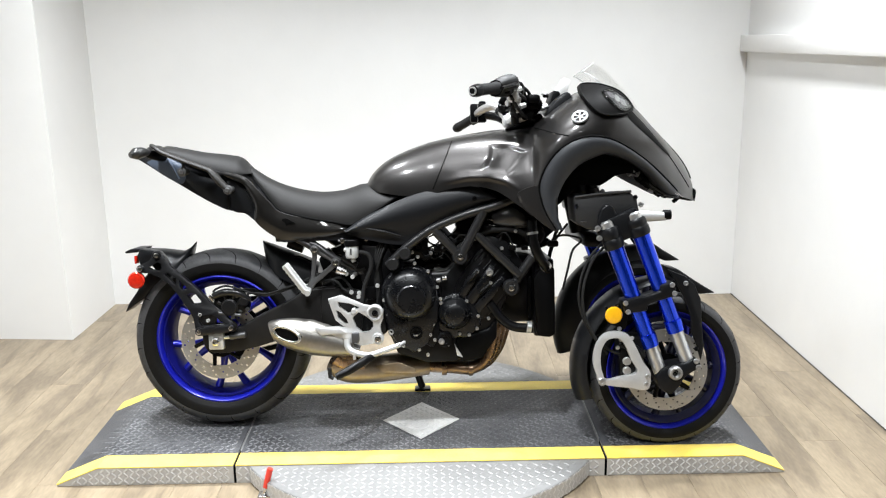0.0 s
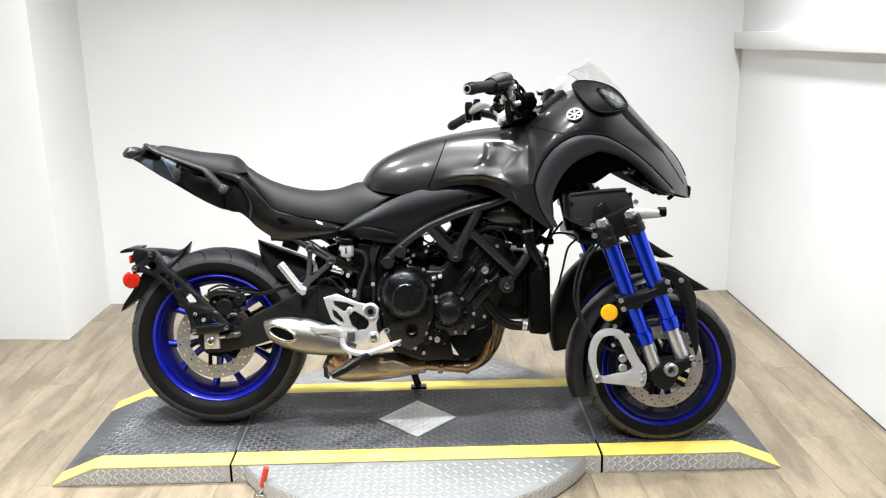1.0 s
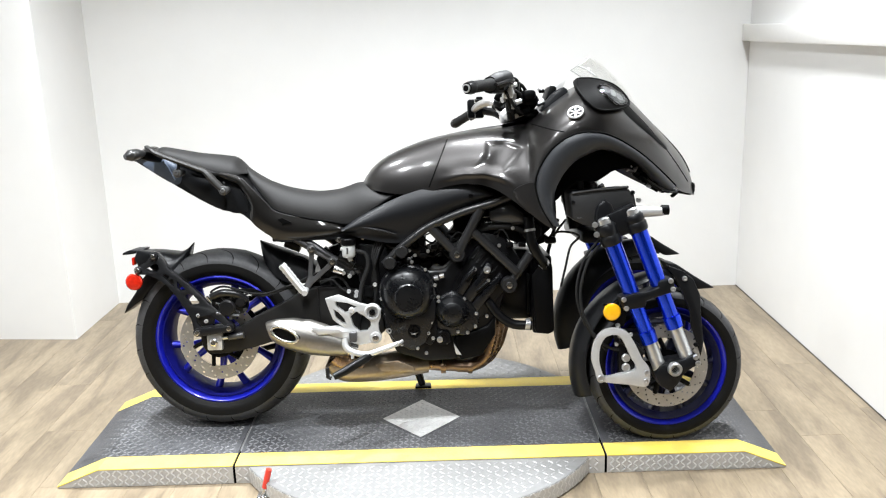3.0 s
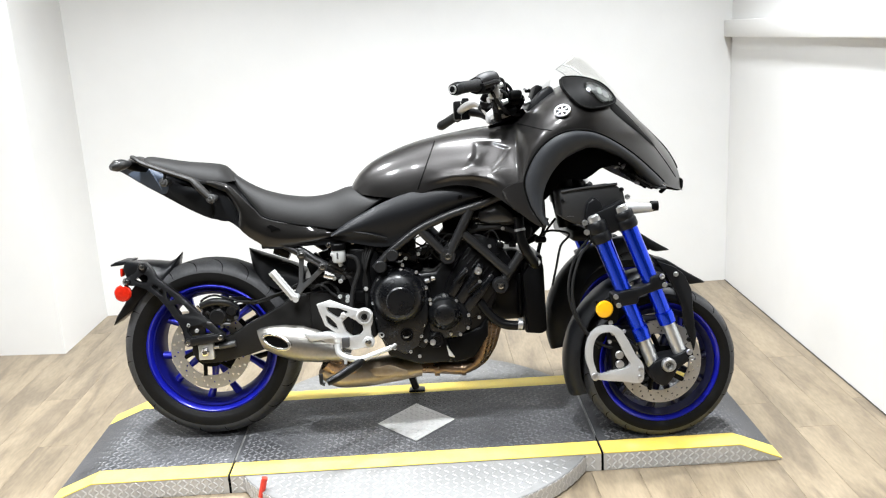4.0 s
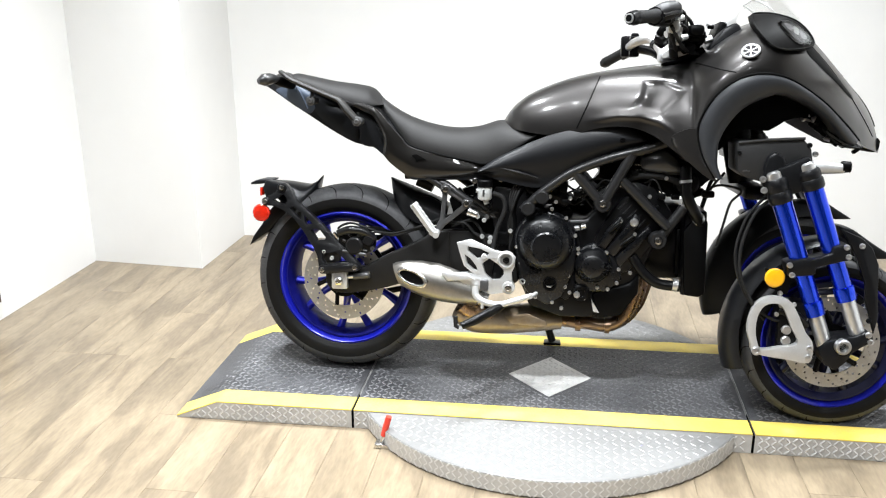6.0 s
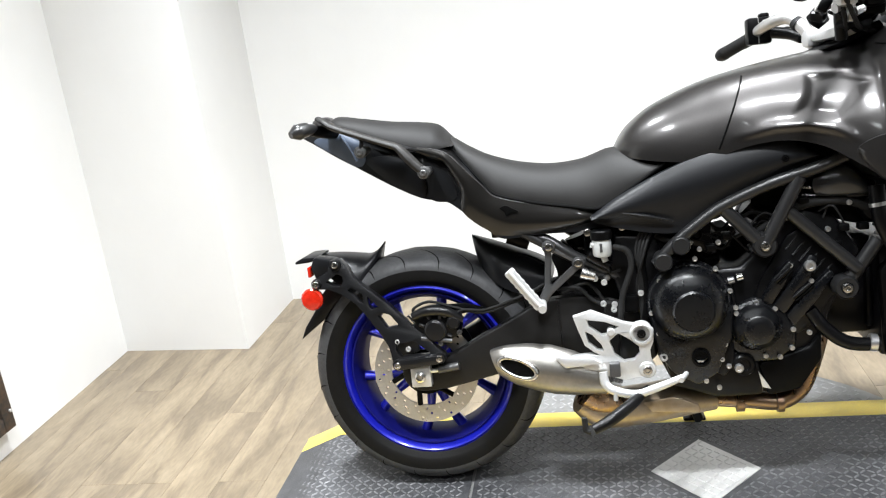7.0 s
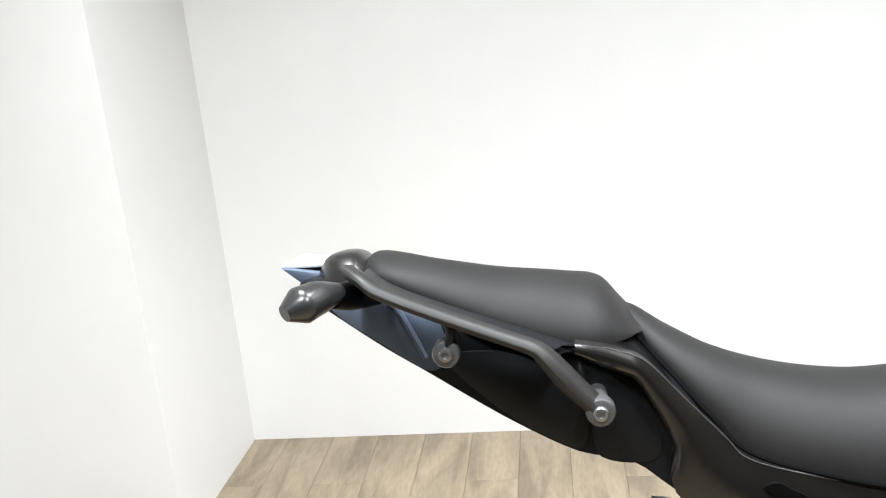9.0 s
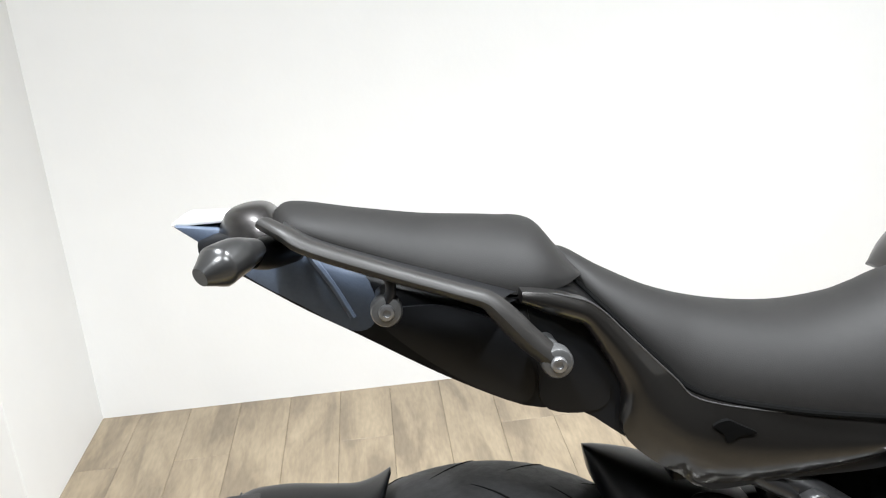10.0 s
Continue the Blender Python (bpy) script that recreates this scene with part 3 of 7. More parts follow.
# foot lock lever
lock = thing("foot_lock_lever", "small steel foot lever with a red vinyl grip beside the turntable", "lever", (0.225, -0.44, 0))
part("lever_base", plate([(-0.05, 0.001), (0.045, 0.001), (0.045, 0.012), (-0.045, 0.014)], -0.015, 0.02, 0.002), STEEL, lock)
part("lever_arm", tube([(-0.03, 0, 0.012), (-0.022, 0, 0.03), (-0.012, 0.0, 0.05)], 0.005), STEEL, lock)
part("grip", tube([(-0.022, 0, 0.036), (-0.012, 0.0, 0.07), (-0.004, 0.0, 0.098)], [0.008, 0.0095, 0.009], steps=8), LEVER_RED, lock, "red vinyl grip")
part("lever_pin", tube([(0.02, -0.02, 0.016), (0.02, 0.03, 0.016)], 0.005), STEEL, lock)

# ---- wall screen ----
screen = thing("mesh_screen", "dark rusty steel frame with expanded metal mesh on the white wall", "screen", (XL + 0.012, 0.118, 0.095))
SY0, SY1, SZ0, SZ1 = -0.75, 0.165, 0.0, 1.75
for lo, hi in (((0, SY1 - 0.05, SZ0), (0.035, SY1, SZ1)), ((0, SY0, SZ0), (0.035, SY0 + 0.05, SZ1)), ((0, SY0 + 0.05, SZ0), (0.034, SY1 - 0.05, SZ0 + 0.05)), ((0, SY0 + 0.05, SZ1 - 0.05), (0.034, SY1 - 0.05, SZ1))):
    part("frame_bar", block(lo, hi, 0.003), RUST, screen, smooth=30)
for z in np.arange(0.06, 1.7, 0.3):
    for y in (SY1 - 0.012,):
        b = bolt(0.036, y, z, 0.006, screen, turn=(0, 0, radians(90)))
v, f = [], []
for i in range(34):
    for j in range(78):
        y, z = SY0 + 0.06 + 0.024 * i + (0.012 if j % 2 else 0), SZ0 + 0.055 + 0.0215 * j
        for dy, dz in ((0.012, 0.0215), (-0.012, 0.0215)):
            k = len(v)
            v += [(0.012, y - 0.002, z), (0.016, y + 0.002, z), (0.016, y + dy + 0.002, z + dz), (0.012, y + dy - 0.002, z + dz)]
            f.append((k, k + 1, k + 2, k + 3))
tagged(part("mesh", (v, f), ZINC, screen, "expanded metal mesh", smooth=0), kind="stuff")

DUCT = material("smooth_black_duct", (0.016, 0.0165, 0.018), 0.28, vary=0.2, scale=40, spec=0.5)
TAGMAT = material("beige_tag", (0.42, 0.38, 0.30), 0.6, vary=0.1, scale=40)
GROOVE = material("groove_black", (0.006, 0.006, 0.006), 0.8, spec=0.08)

# ---- motorcycle ----
LEAN = 8.0
moto = thing("motorcycle", "dark grey three-wheeled sport motorcycle with blue wheels leaning on its stand", "motorcycle")
moto.matrix_basis = pose(0, 0, H + 0.003, -LEAN, 0, 0)


def tyre_point(c, R, half, rim, th, ph, sink=0.0):
    rm = rim + 0.42 * (R - rim)
    y = (half - sink) * math.copysign(abs(math.sin(ph)) ** 0.9, ph)
    r = rm + (R - sink - rm) * math.copysign(abs(math.cos(ph)) ** 0.75, math.cos(ph))
    return c[0] + r * math.cos(th), c[1] + y, c[2] + r * math.sin(th)


def tyre_band(c, R, half, rim, a0, a1, n=180, m=30):
    """A ring of the tyre between two angles round its section, in degrees."""
    v = []
    for i in range(n):
        th = 2 * math.pi * i / n
        for k in range(m):
            ph = radians(a0 + (a1 - a0) * k / (m - 1))
            p = tyre_point(c, R, half, rim, th, ph)
            if abs(ph) > radians(111):
                q = rim - 0.004
                p = (c[0] + q * math.cos(th), c[1] + (p[1] - c[1]) * 0.8, c[2] + q * math.sin(th))
            v.append(p)
    return v, grid_faces(n, m, False, True)


def tread_groove(R, half, rim, start, end, sweep, width):
    """One slanting groove, as a dark sunken cord that follows the tread."""
    pts = []
    for k in range(14):
        t = k / 13
        ph = radians(start + (end - start) * t)
        pts.append(tyre_point((0, 0, 0), R, half, rim, sweep * (1 - (1 - t) ** 2.4), ph, 0.001))
    return tube(pts, [0.0012, width, width, width, width * 0.6], 6)


def pierced_disc(c, r0, r1, thick, n=120, m=7):
    """A brake disc with rows of drilled holes."""
    rr = np.linspace(r0, r1, m + 1)
    hole = lambda i, j: (j in (1, 3, 5)) and ((i + 2 * j) % 6 == 0)  # noqa: E731
    v = []
    for y in (c[1] - thick / 2, c[1] + thick / 2):
        for j in range(m + 1):
            for i in range(n):
                a = 2 * math.pi * i / n
                v.append((c[0] + rr[j] * math.cos(a), y, c[2] + rr[j] * math.sin(a)))
    at = lambda s, i, j: s * (m + 1) * n + j * n + i % n  # noqa: E731
    f = []
    for j in range(m):
        for i in range(n):
            if hole(i, j):
                continue
            f.append((at(0, i, j), at(0, i + 1, j), at(0, i + 1, j + 1), at(0, i, j + 1)))
            f.append((at(1, i, j), at(1, i + 1, j), at(1, i + 1, j + 1), at(1, i, j + 1)))
    for i in range(n):
        for j in (0, m):
            f.append((at(0, i, j), at(0, i + 1, j), at(1, i + 1, j), at(1, i, j)))
    return v, f


def rim_shape(c, R, half):
    w = half
    prof = [(R, -w), (R - 0.006, -w - 0.003), (R - 0.012, -w + 0.002), (R - 0.017, -w + 0.014), (R - 0.034, -0.45 * w), (R - 0.036, 0.45 * w), (R - 0.017, w - 0.014), (R - 0.012, w - 0.002),
            (R - 0.006, w + 0.003), (R, w), (R - 0.008, w - 0.014), (R - 0.024, 0.4 * w), (R - 0.024, -0.4 * w), (R - 0.008, -w + 0.014)]
    return lathe(prof, c, 96, closed=True)


def wheel(name, c, R, half, rim_r, rim_half, spokes, label, hub_r=0.045, start=0.3, inner=None):
    inner = inner or BLUE
    w = part(name, rim_shape(c, rim_r, rim_half), BLUE, moto, label)
    ry = rim_r - 0.004
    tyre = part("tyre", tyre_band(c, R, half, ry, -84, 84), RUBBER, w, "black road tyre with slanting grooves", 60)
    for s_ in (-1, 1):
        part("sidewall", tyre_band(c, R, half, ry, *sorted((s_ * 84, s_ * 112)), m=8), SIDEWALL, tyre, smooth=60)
        for start, end, sweep, width, turn in ((8, 74, 0.22, 0.0021, 0.0), (40, 82, 0.05, 0.0016, 0.45)):
            shared = None
            for k in range(20):
                if shared is None:
                    g = part("tread_groove", tread_groove(R, half, ry, s_ * start, s_ * end, -sweep, width), GROOVE, tyre)
                    shared = g.data
                else:
                    g = new("tread_groove", shared)
                    g.parent = tyre
                g.location = c
                g.rotation_euler = (0, -2 * math.pi * (k + turn + (0.5 if s_ > 0 else 0)) / 20, 0)
    part("hub", lathe([(hub_r * 0.7, -0.06), (hub_r, -0.045), (hub_r * 0.8, -0.02), (hub_r * 0.8, 0.02), (hub_r, 0.045), (hub_r * 0.7, 0.06)], c, 32), inner, w)
    base = None
    for k in range(spokes):
        a = start + 2 * math.pi * (k // 2) / (spokes // 2) + (0.28 if k % 2 else -0.28)
        a0 = start + 2 * math.pi * (k // 2) / (spokes // 2) + (0.12 if k % 2 else -0.12)
        p = [(c[0] + r * math.cos(t), c[1] + y, c[2] + r * math.sin(t)) for r, t, y in ((hub_r * 0.8, a0, -0.025), (0.55 * rim_r, (a0 + a) / 2, -0.02), (rim_r - 0.03, a, -0.012))]
        part("spoke", tube(p, [0.016, 0.010, 0.015], 10, 10, flat=1.2), inner, w)
    return w


# shaded copy of the wheel blue, for the inside of the rear rim
BARREL_SHADE = material("blue_rim_in_shade", (0.004, 0.005, 0.12), 0.5, vary=0.2, scale=30, spec=0.15)
RC = (0.004, 0.0, 0.297)
rear = wheel("rear_wheel", RC, 0.300, 0.092, 0.219, 0.076, 10, "blue ten-spoke rear wheel with a wide tyre")
part("rim_barrel", lathe([(0.199, -0.066), (0.184, -0.034), (0.182, 0.034), (0.199, 0.066), (0.195, 0.066), (0.178, 0.034), (0.180, -0.034), (0.195, -0.066)], RC, 96, closed=True), BARREL_SHADE, rear, "inner rim barrel with shade put into its blue")
part("brake_disc", pierced_disc((RC[0], -0.088, RC[2]), 0.088, 0.132, 0.005), DISC, rear, "drilled steel brake disc")
part("disc_carrier", lathe([(0.02, -0.05), (0.052, -0.084), (0.058, -0.086), (0.058, -0.091), (0.02, -0.092)], RC, 40), PLASTIC, rear)
for k in range(6):
    t_ = 0.2 + 2 * math.pi * k / 6
    part("carrier_arm", tube([(RC[0] + r * math.cos(t_ + d), -0.088, RC[2] + r * math.sin(t_ + d)) for r, d in ((0.05, -0.15), (0.09, 0.05))], 0.007, 8), PLASTIC, rear)
part("sprocket", lathe([(0.06, 0.085), (0.10, 0.085), (0.10, 0.091), (0.06, 0.091)], RC, 40), ENGINE, rear)

# darker copy of the wheel blue: shade painted on front barrels, hubs and spokes
WHEEL_SHADE = material("blue_wheel_in_shade", (0.004, 0.005, 0.03), 0.35, vary=0.2, scale=30, spec=0.4)
# front wheels: each leans on its own knuckle, so the far one sits a little higher in the frame of the bike
FX, TRACK = 1.463, 0.205
FORK_A = [(1.258, 0.680), (1.441, 0.178)]
FORK_B = [(1.338, 0.715), (1.514, 0.240)]


def along(line, t):
    (x0, z0), (x1, z1) = line
    return x0 + (x1 - x0) * t, z0 + (z1 - z0) * t


def front_end(s, dz, near):
    """One front wheel with its twin-tube fork, mudguard and brake. s: -1 for the bike's right side, +1 for its left."""
    c = (FX, s * TRACK, 0.207 + dz)
    w = wheel("front_wheel", c, 0.248, 0.063, 0.196, 0.05, 10, "blue-rimmed front wheel with shade-darkened spokes and a road tyre", 0.035, 0.3, WHEEL_SHADE)
    part("rim_barrel", lathe([(0.176, c[1] - 0.046), (0.160, c[1] - 0.03), (0.158, c[1] + 0.03), (0.176, c[1] + 0.046), (0.172, c[1] + 0.046), (0.154, c[1] + 0.03), (0.156, c[1] - 0.03), (0.172, c[1] - 0.046)], (c[0], 0, c[2]), 72, closed=True), WHEEL_SHADE, w, "inner rim barrel with shade put into its colour")
    yd = s * (TRACK + 0.05)
    part("brake_disc", pierced_disc((c[0], yd, c[2]), 0.092, 0.132, 0.005), DISC, w, "drilled steel brake disc")
    part("disc_carrier", lathe([(0.03, yd - 0.006), (0.055, yd - 0.008), (0.055, yd + 0.004), (0.03, yd + 0.004)], (c[0], 0, c[2]), 36), PLASTIC, w)
    for k in range(5):
        a = 0.5 + 2 * math.pi * k / 5
        p = [(c[0] + r * math.cos(a + t), yd, c[2] + r * math.sin(a + t)) for r, t in ((0.05, -0.1), (0.095, 0.05))]
        part("carrier_arm", tube(p, 0.008, 8), PLASTIC, w)
    y = s * 0.322

    def leg(line, name, t_blue, t_end, t0):
        p = lambda t: (along(line, t)[0], y, along(line, t)[1] + dz)  # noqa: E731
        up = part(name, tube([p(0.09), p(t_blue * 0.55), p(t_blue - 0.015), p(t_blue)], [0.0265, 0.0255, 0.024, 0.021], 28), BLUE_FORK, moto, "blue anodised fork tube")
        part("fork_slider", tube([p(t_blue - 0.02), p(t_end)], 0.021, 24), FORK_STEEL, up, "polished inner fork tube")
        part("dust_seal", tube([p(t_blue - 0.075), p(t_blue - 0.06), p(t_blue + 0.0)], [0.0275, 0.0285, 0.0265], 28), BLUE_FORK, up)
        part("top_clamp", tube([p(t0), p(t0 + 0.012), p(0.075), p(0.08), p(0.09), p(0.13), p(0.14)], [0.026, 0.031, 0.031, 0.0295, 0.0325, 0.0325, 0.0295], 28), SATIN, up, "black clamp")
        part("fork_cap", tube([p(t0 - 0.04), p(t0 - 0.03), p(t0 + 0.01)], [0.014, 0.020, 0.022], 20), CHROME, up, "bright fork cap")
        return up

    a = leg(FORK_A, "fork_leg", 0.755, 1.0, 0.012)
    leg(FORK_B, "fork_leg", 0.775, 1.0, 0.03)
    # bridge between the clamps and the brace lower down
    part("clamp_bridge", plate([(1.262, 0.70 + dz), (1.345, 0.735 + dz), (1.372, 0.66 + dz), (1.29, 0.625 + dz)], y - 0.012, y + 0.018, 0.006), SATIN, moto)
    brace = part("fork_brace", plate([(1.298, 0.450 + dz), (1.339, 0.462 + dz), (1.371, 0.464 + dz), (1.415, 0.479 + dz), (1.416, 0.497 + dz), (1.458, 0.506 + dz), (1.470, 0.464 + dz), (1.428, 0.452 + dz), (1.380, 0.438 + dz), (1.377, 0.417 + dz), (1.310, 0.409 + dz)], y - 0.034, y + 0.03, 0.006), SATIN, moto, "black fork brace")
    if near:
        for bx, bz in ((1.309, 0.443), (1.317, 0.416), (1.452, 0.497), (1.459, 0.471)):
            bolt(bx, y - 0.034, bz + dz, 0.008, brace)
    # axle carrier
    car = part("axle_carrier", plate([(1.404, 0.207 + dz), (1.424, 0.234 + dz), (1.453, 0.244 + dz), (1.495, 0.250 + dz), (1.526, 0.265 + dz), (1.541, 0.261 + dz), (1.547, 0.237 + dz), (1.517, 0.220 + dz), (1.494, 0.203 + dz), (1.479, 0.175 + dz), (1.454, 0.150 + dz), (1.422, 0.167 + dz)], min(s * 0.352, s * 0.265), max(s * 0.352, s * 0.265), 0.007), SATIN, moto, "black axle carrier")
    part("axle_nut", lathe([(0.0215, s * 0.345), (0.0215, s * 0.366), (0.018, s * 0.371), (0.0125, s * 0.371), (0.011, s * 0.352), (0.0, s * 0.352)], (1.464, 0, 0.223 + dz), 28), CHROME, car, "bright hollow axle end")
    if near:
        for bx, bz in ((1.530, 0.257), (1.537, 0.238)):
            bolt(bx, -0.353, bz + dz, 0.0085, car)
    # mudguard: a shell round the tyre, behind and over it
    for a0, a1, hw, name, rr in ((80 if near else 72, 199, 0.075, "mudguard", 0.302),):
        v = []
        n, m = 40, 11
        for lay, dr in ((0, 0.0), (1, -0.004)):
            for i in range(n):
                t = i / (n - 1)
                a_ = radians(a0 + (a1 - a0) * t)
                wv = hw * (0.55 + 0.45 * min(1, t * 3))
                for k in range(m):
                    q = -1 + 2 * k / (m - 1)
                    r_ = rr + dr - (0.045 if near else 0.12) * abs(q) ** 3 * (0.3 + 0.7 * t)
                    v.append((c[0] + r_ * math.cos(a_), c[1] + wv * q, c[2] + r_ * math.sin(a_)))
        f = grid_faces(n, m, False)
        k0 = n * m
        f += [tuple(k0 + q for q in face) for face in grid_faces(n, m, False)]
        edge = [i * m for i in range(n)] + [(n - 1) * m + k for k in range(1, m)] + [i * m + m - 1 for i in range(n - 2, -1, -1)] + [k for k in range(m - 2, 0, -1)]
        f += [(edge[i], edge[(i + 1) % len(edge)], k0 + edge[(i + 1) % len(edge)], k0 + edge[i]) for i in range(len(edge))]
        guard = part(name, (v, f), SATIN, moto, "black mudguard")
    part("mudguard_tip", plate([(1.462, 0.540 + dz), (1.499, 0.532 + dz), (1.560, 0.49 + dz), (1.622, 0.452 + dz), (1.565, 0.449 + dz), (1.535, 0.466 + dz), (1.49, 0.485 + dz)], c[1] - 0.045, c[1] + 0.045, 0.008), SATIN, guard)
    part("mudguard_stay", plate([(1.455, 0.537 + dz), (1.511, 0.514 + dz), (1.540, 0.488 + dz), (1.561, 0.441 + dz), (1.566, 0.36 + dz), (1.573, 0.29 + dz), (1.564, 0.243 + dz), (1.55, 0.29 + dz), (1.533, 0.337 + dz), (1.53, 0.383 + dz), (1.506, 0.447 + dz), (1.482, 0.495 + dz)], s * 0.278, s * 0.29, 0.003), SATIN, guard, "black mudguard stay")
    if near:
        bolt(1.512, -0.291, 0.492 + dz, 0.008, guard)
        bolt(1.548, -0.291, 0.282 + dz, 0.007, guard, SATIN)
    return w


front_end(-1, 0.0, True)
front_end(1, 0.057, False)

# right front brake: loop bracket, caliper, amber reflector, hose
guard_out = spline([(1.211, 0.262), (1.220, 0.313), (1.241, 0.343), (1.274, 0.354), (1.315, 0.346), (1.340, 0.311), (1.365, 0.259), (1.383, 0.235), (1.389, 0.207), (1.379, 0.171), (1.326, 0.177), (1.237, 0.191), (1.222, 0.219)], 52, True).tolist()
guard_in = spline([(1.233, 0.262), (1.238, 0.303), (1.257, 0.330), (1.290, 0.333), (1.308, 0.312), (1.331, 0.262), (1.346, 0.235), (1.339, 0.220), (1.300, 0.212), (1.253, 0.204), (1.239, 0.227)], 44, True).tolist()
brk = part("caliper_guard", pierced_plate(guard_out, [guard_in], -0.356, -0.334, 0.005), CAST, moto, "bright cast alloy loop bracket", 30)
for x, z, r in ((1.237, 0.199, 0.012), (1.378, 0.214, 0.008), (1.376, 0.188, 0.008)):
    bolt(x, -0.357, z, r, brk)
cal = part("brake_caliper", block((1.295, -0.335, 0.19), (1.375, -0.25, 0.335), 0.012), ENGINE, moto, "black brake caliper")
for x, z, r in ((1.318, 0.258, 0.013), (1.318, 0.228, 0.013)):
    part("piston_cap", lathe([(r, -0.33), (r, -0.342), (r * 0.8, -0.345)], (x, 0, z), 20), DISC, cal)
part("caliper_bridge", tube([(1.30, -0.325, 0.31), (1.34, -0.34, 0.30), (1.37, -0.33, 0.27)], 0.012, 10, 8), ENGINE, cal)
for x, z in ((1.29, 0.30), (1.30, 0.325), (1.335, 0.33), (1.35, 0.205)):
    bolt(x, -0.334, z, 0.006, cal, CAST)
refl = part("amber_reflector", lathe([(0.026, -0.335), (0.027, -0.342), (0.023, -0.347), (0.012, -0.349)], (1.276, 0, 0.404), 32), AMBER, moto, "round amber side reflector")
part("reflector_stay", plate([(1.25, 0.43), (1.30, 0.42), (1.335, 0.47), (1.315, 0.355), (1.26, 0.375)], -0.333, -0.327, 0.002), PLASTIC, moto)
bolt(1.295, -0.334, 0.36, 0.007, refl)
part("brake_hose", tube([(1.262, -0.3, 0.62), (1.215, -0.32, 0.575), (1.185, -0.335, 0.50), (1.182, -0.335, 0.43), (1.20, -0.335, 0.37), (1.235, -0.335, 0.315), (1.285, -0.33, 0.283), (1.31, -0.325, 0.285)], 0.0045, 10, 50), GRIP, moto, "black rubber brake hose")
part("brake_hose", tube([(1.255, -0.29, 0.63), (1.20, -0.31, 0.57), (1.172, -0.325, 0.49), (1.176, -0.325, 0.42), (1.205, -0.325, 0.35), (1.26, -0.325, 0.28)], 0.004, 10, 50), GRIP, moto)
part("sensor_wire", tube([(1.165, 0.05, 0.66), (1.14, 0.03, 0.60), (1.115, 0.0, 0.52), (1.108, -0.02, 0.46)], 0.006, 10, 24), GRIP, moto)
part("sensor_wire", tube([(1.19, 0.03, 0.66), (1.15, 0.02, 0.61), (1.125, 0.0, 0.55), (1.118, -0.02, 0.48)], 0.004, 10, 24), GRIP, moto)

# steering knuckle covers and links between the forks
cover = part("knuckle_cover", plate([(1.158, 0.766), (1.170, 0.774), (1.228, 0.773), (1.333, 0.780), (1.354, 0.757), (1.361, 0.719), (1.309, 0.703), (1.237, 0.661), (1.193, 0.671), (1.164, 0.69)], -0.305, -0.16, 0.005, segs=2), COVER, moto, "dark grey plastic steering cover")
part("cover_tunnel", plate([(1.229, 0.650), (1.231, 0.705), (1.239, 0.733), (1.259, 0.748), (1.280, 0.733), (1.291, 0.705), (1.298, 0.650)], -0.327, -0.29, 0.007, segs=3), SATIN, cover, "black rounded fork tunnel")
part("cover_lip", tube([(1.162, -0.306, 0.768), (1.228, -0.307, 0.776), (1.335, -0.307, 0.783)], 0.004, 8), COVER, cover)
part("cover_mark", block((1.178, -0.3065, 0.690), (1.198, -0.3045, 0.6935), 0.0005), BRACKET, cover)
bolt(1.348, -0.306, 0.765, 0.007, cover, SATIN)
bolt(1.166, -0.306, 0.742, 0.006, cover, SATIN)
part("steering_link", tube([(1.335, -0.29, 0.70), (1.37, -0.29, 0.705), (1.445, -0.29, 0.703)], [0.02, 0.019, 0.013], 16), CAST, moto, "bright steering link")
part("link_end", tube([(1.44, -0.29, 0.708), (1.462, -0.29, 0.708)], [0.016, 0.015], 16), PLASTIC, moto)
part("link_arm", tube([(1.34, -0.27, 0.68), (1.385, -0.27, 0.66), (1.39, -0.27, 0.62)], 0.009, 10, 8), ENGINE, moto)
for x, z in ((1.388, 0.668), (1.372, 0.74)):
    bolt(x, -0.28, z, 0.008, moto)
part("parallel_arm", block((1.20, -0.2, 0.70), (1.30, 0.24, 0.76), 0.012), ENGINE, moto, "black front suspension cross arm")
part("parallel_arm", block((1.21, -0.2, 0.60), (1.28, 0.24, 0.64), 0.012), ENGINE, moto, "black front suspension cross arm")
part("steering_post", tube([(1.17, -0.03, 0.92), (1.20, -0.03, 0.80), (1.23, -0.03, 0.64)], [0.05, 0.045, 0.04], 20), ENGINE, moto)
for x, z in ((1.238, 0.672), (1.243, 0.642)):
    bolt(x - 0.01, -0.33, z, 0.009, moto)

# ---- tank and front bodywork: one sculpted body, split at a seam ----
TOP = [(0.503, 0.803), (0.515, 0.83), (0.545, 0.865), (0.60, 0.902), (0.70, 0.941), (0.80, 0.964), (0.911, 0.981), (0.989, 0.99), (1.06, 1.008), (1.12, 1.05), (1.18, 1.09), (1.235, 1.112), (1.29, 1.118), (1.34, 1.098), (1.389, 1.058), (1.447, 1.0),
       (1.505, 0.942), (1.564, 0.876), (1.598, 0.815), (1.612, 0.76)]
LOW = [(0.503, 0.795), (0.605, 0.777), (0.695, 0.772), (0.732, 0.781), (0.786, 0.797), (0.858, 0.803), (0.93, 0.785), (1.0, 0.738), (1.035, 0.71), (1.046, 0.74), (1.054, 0.80), (1.071, 0.858), (1.109, 0.908), (1.16, 0.940), (1.22, 0.949), (1.289, 0.933),
       (1.384, 0.878), (1.47, 0.812), (1.53, 0.762), (1.612, 0.735)]
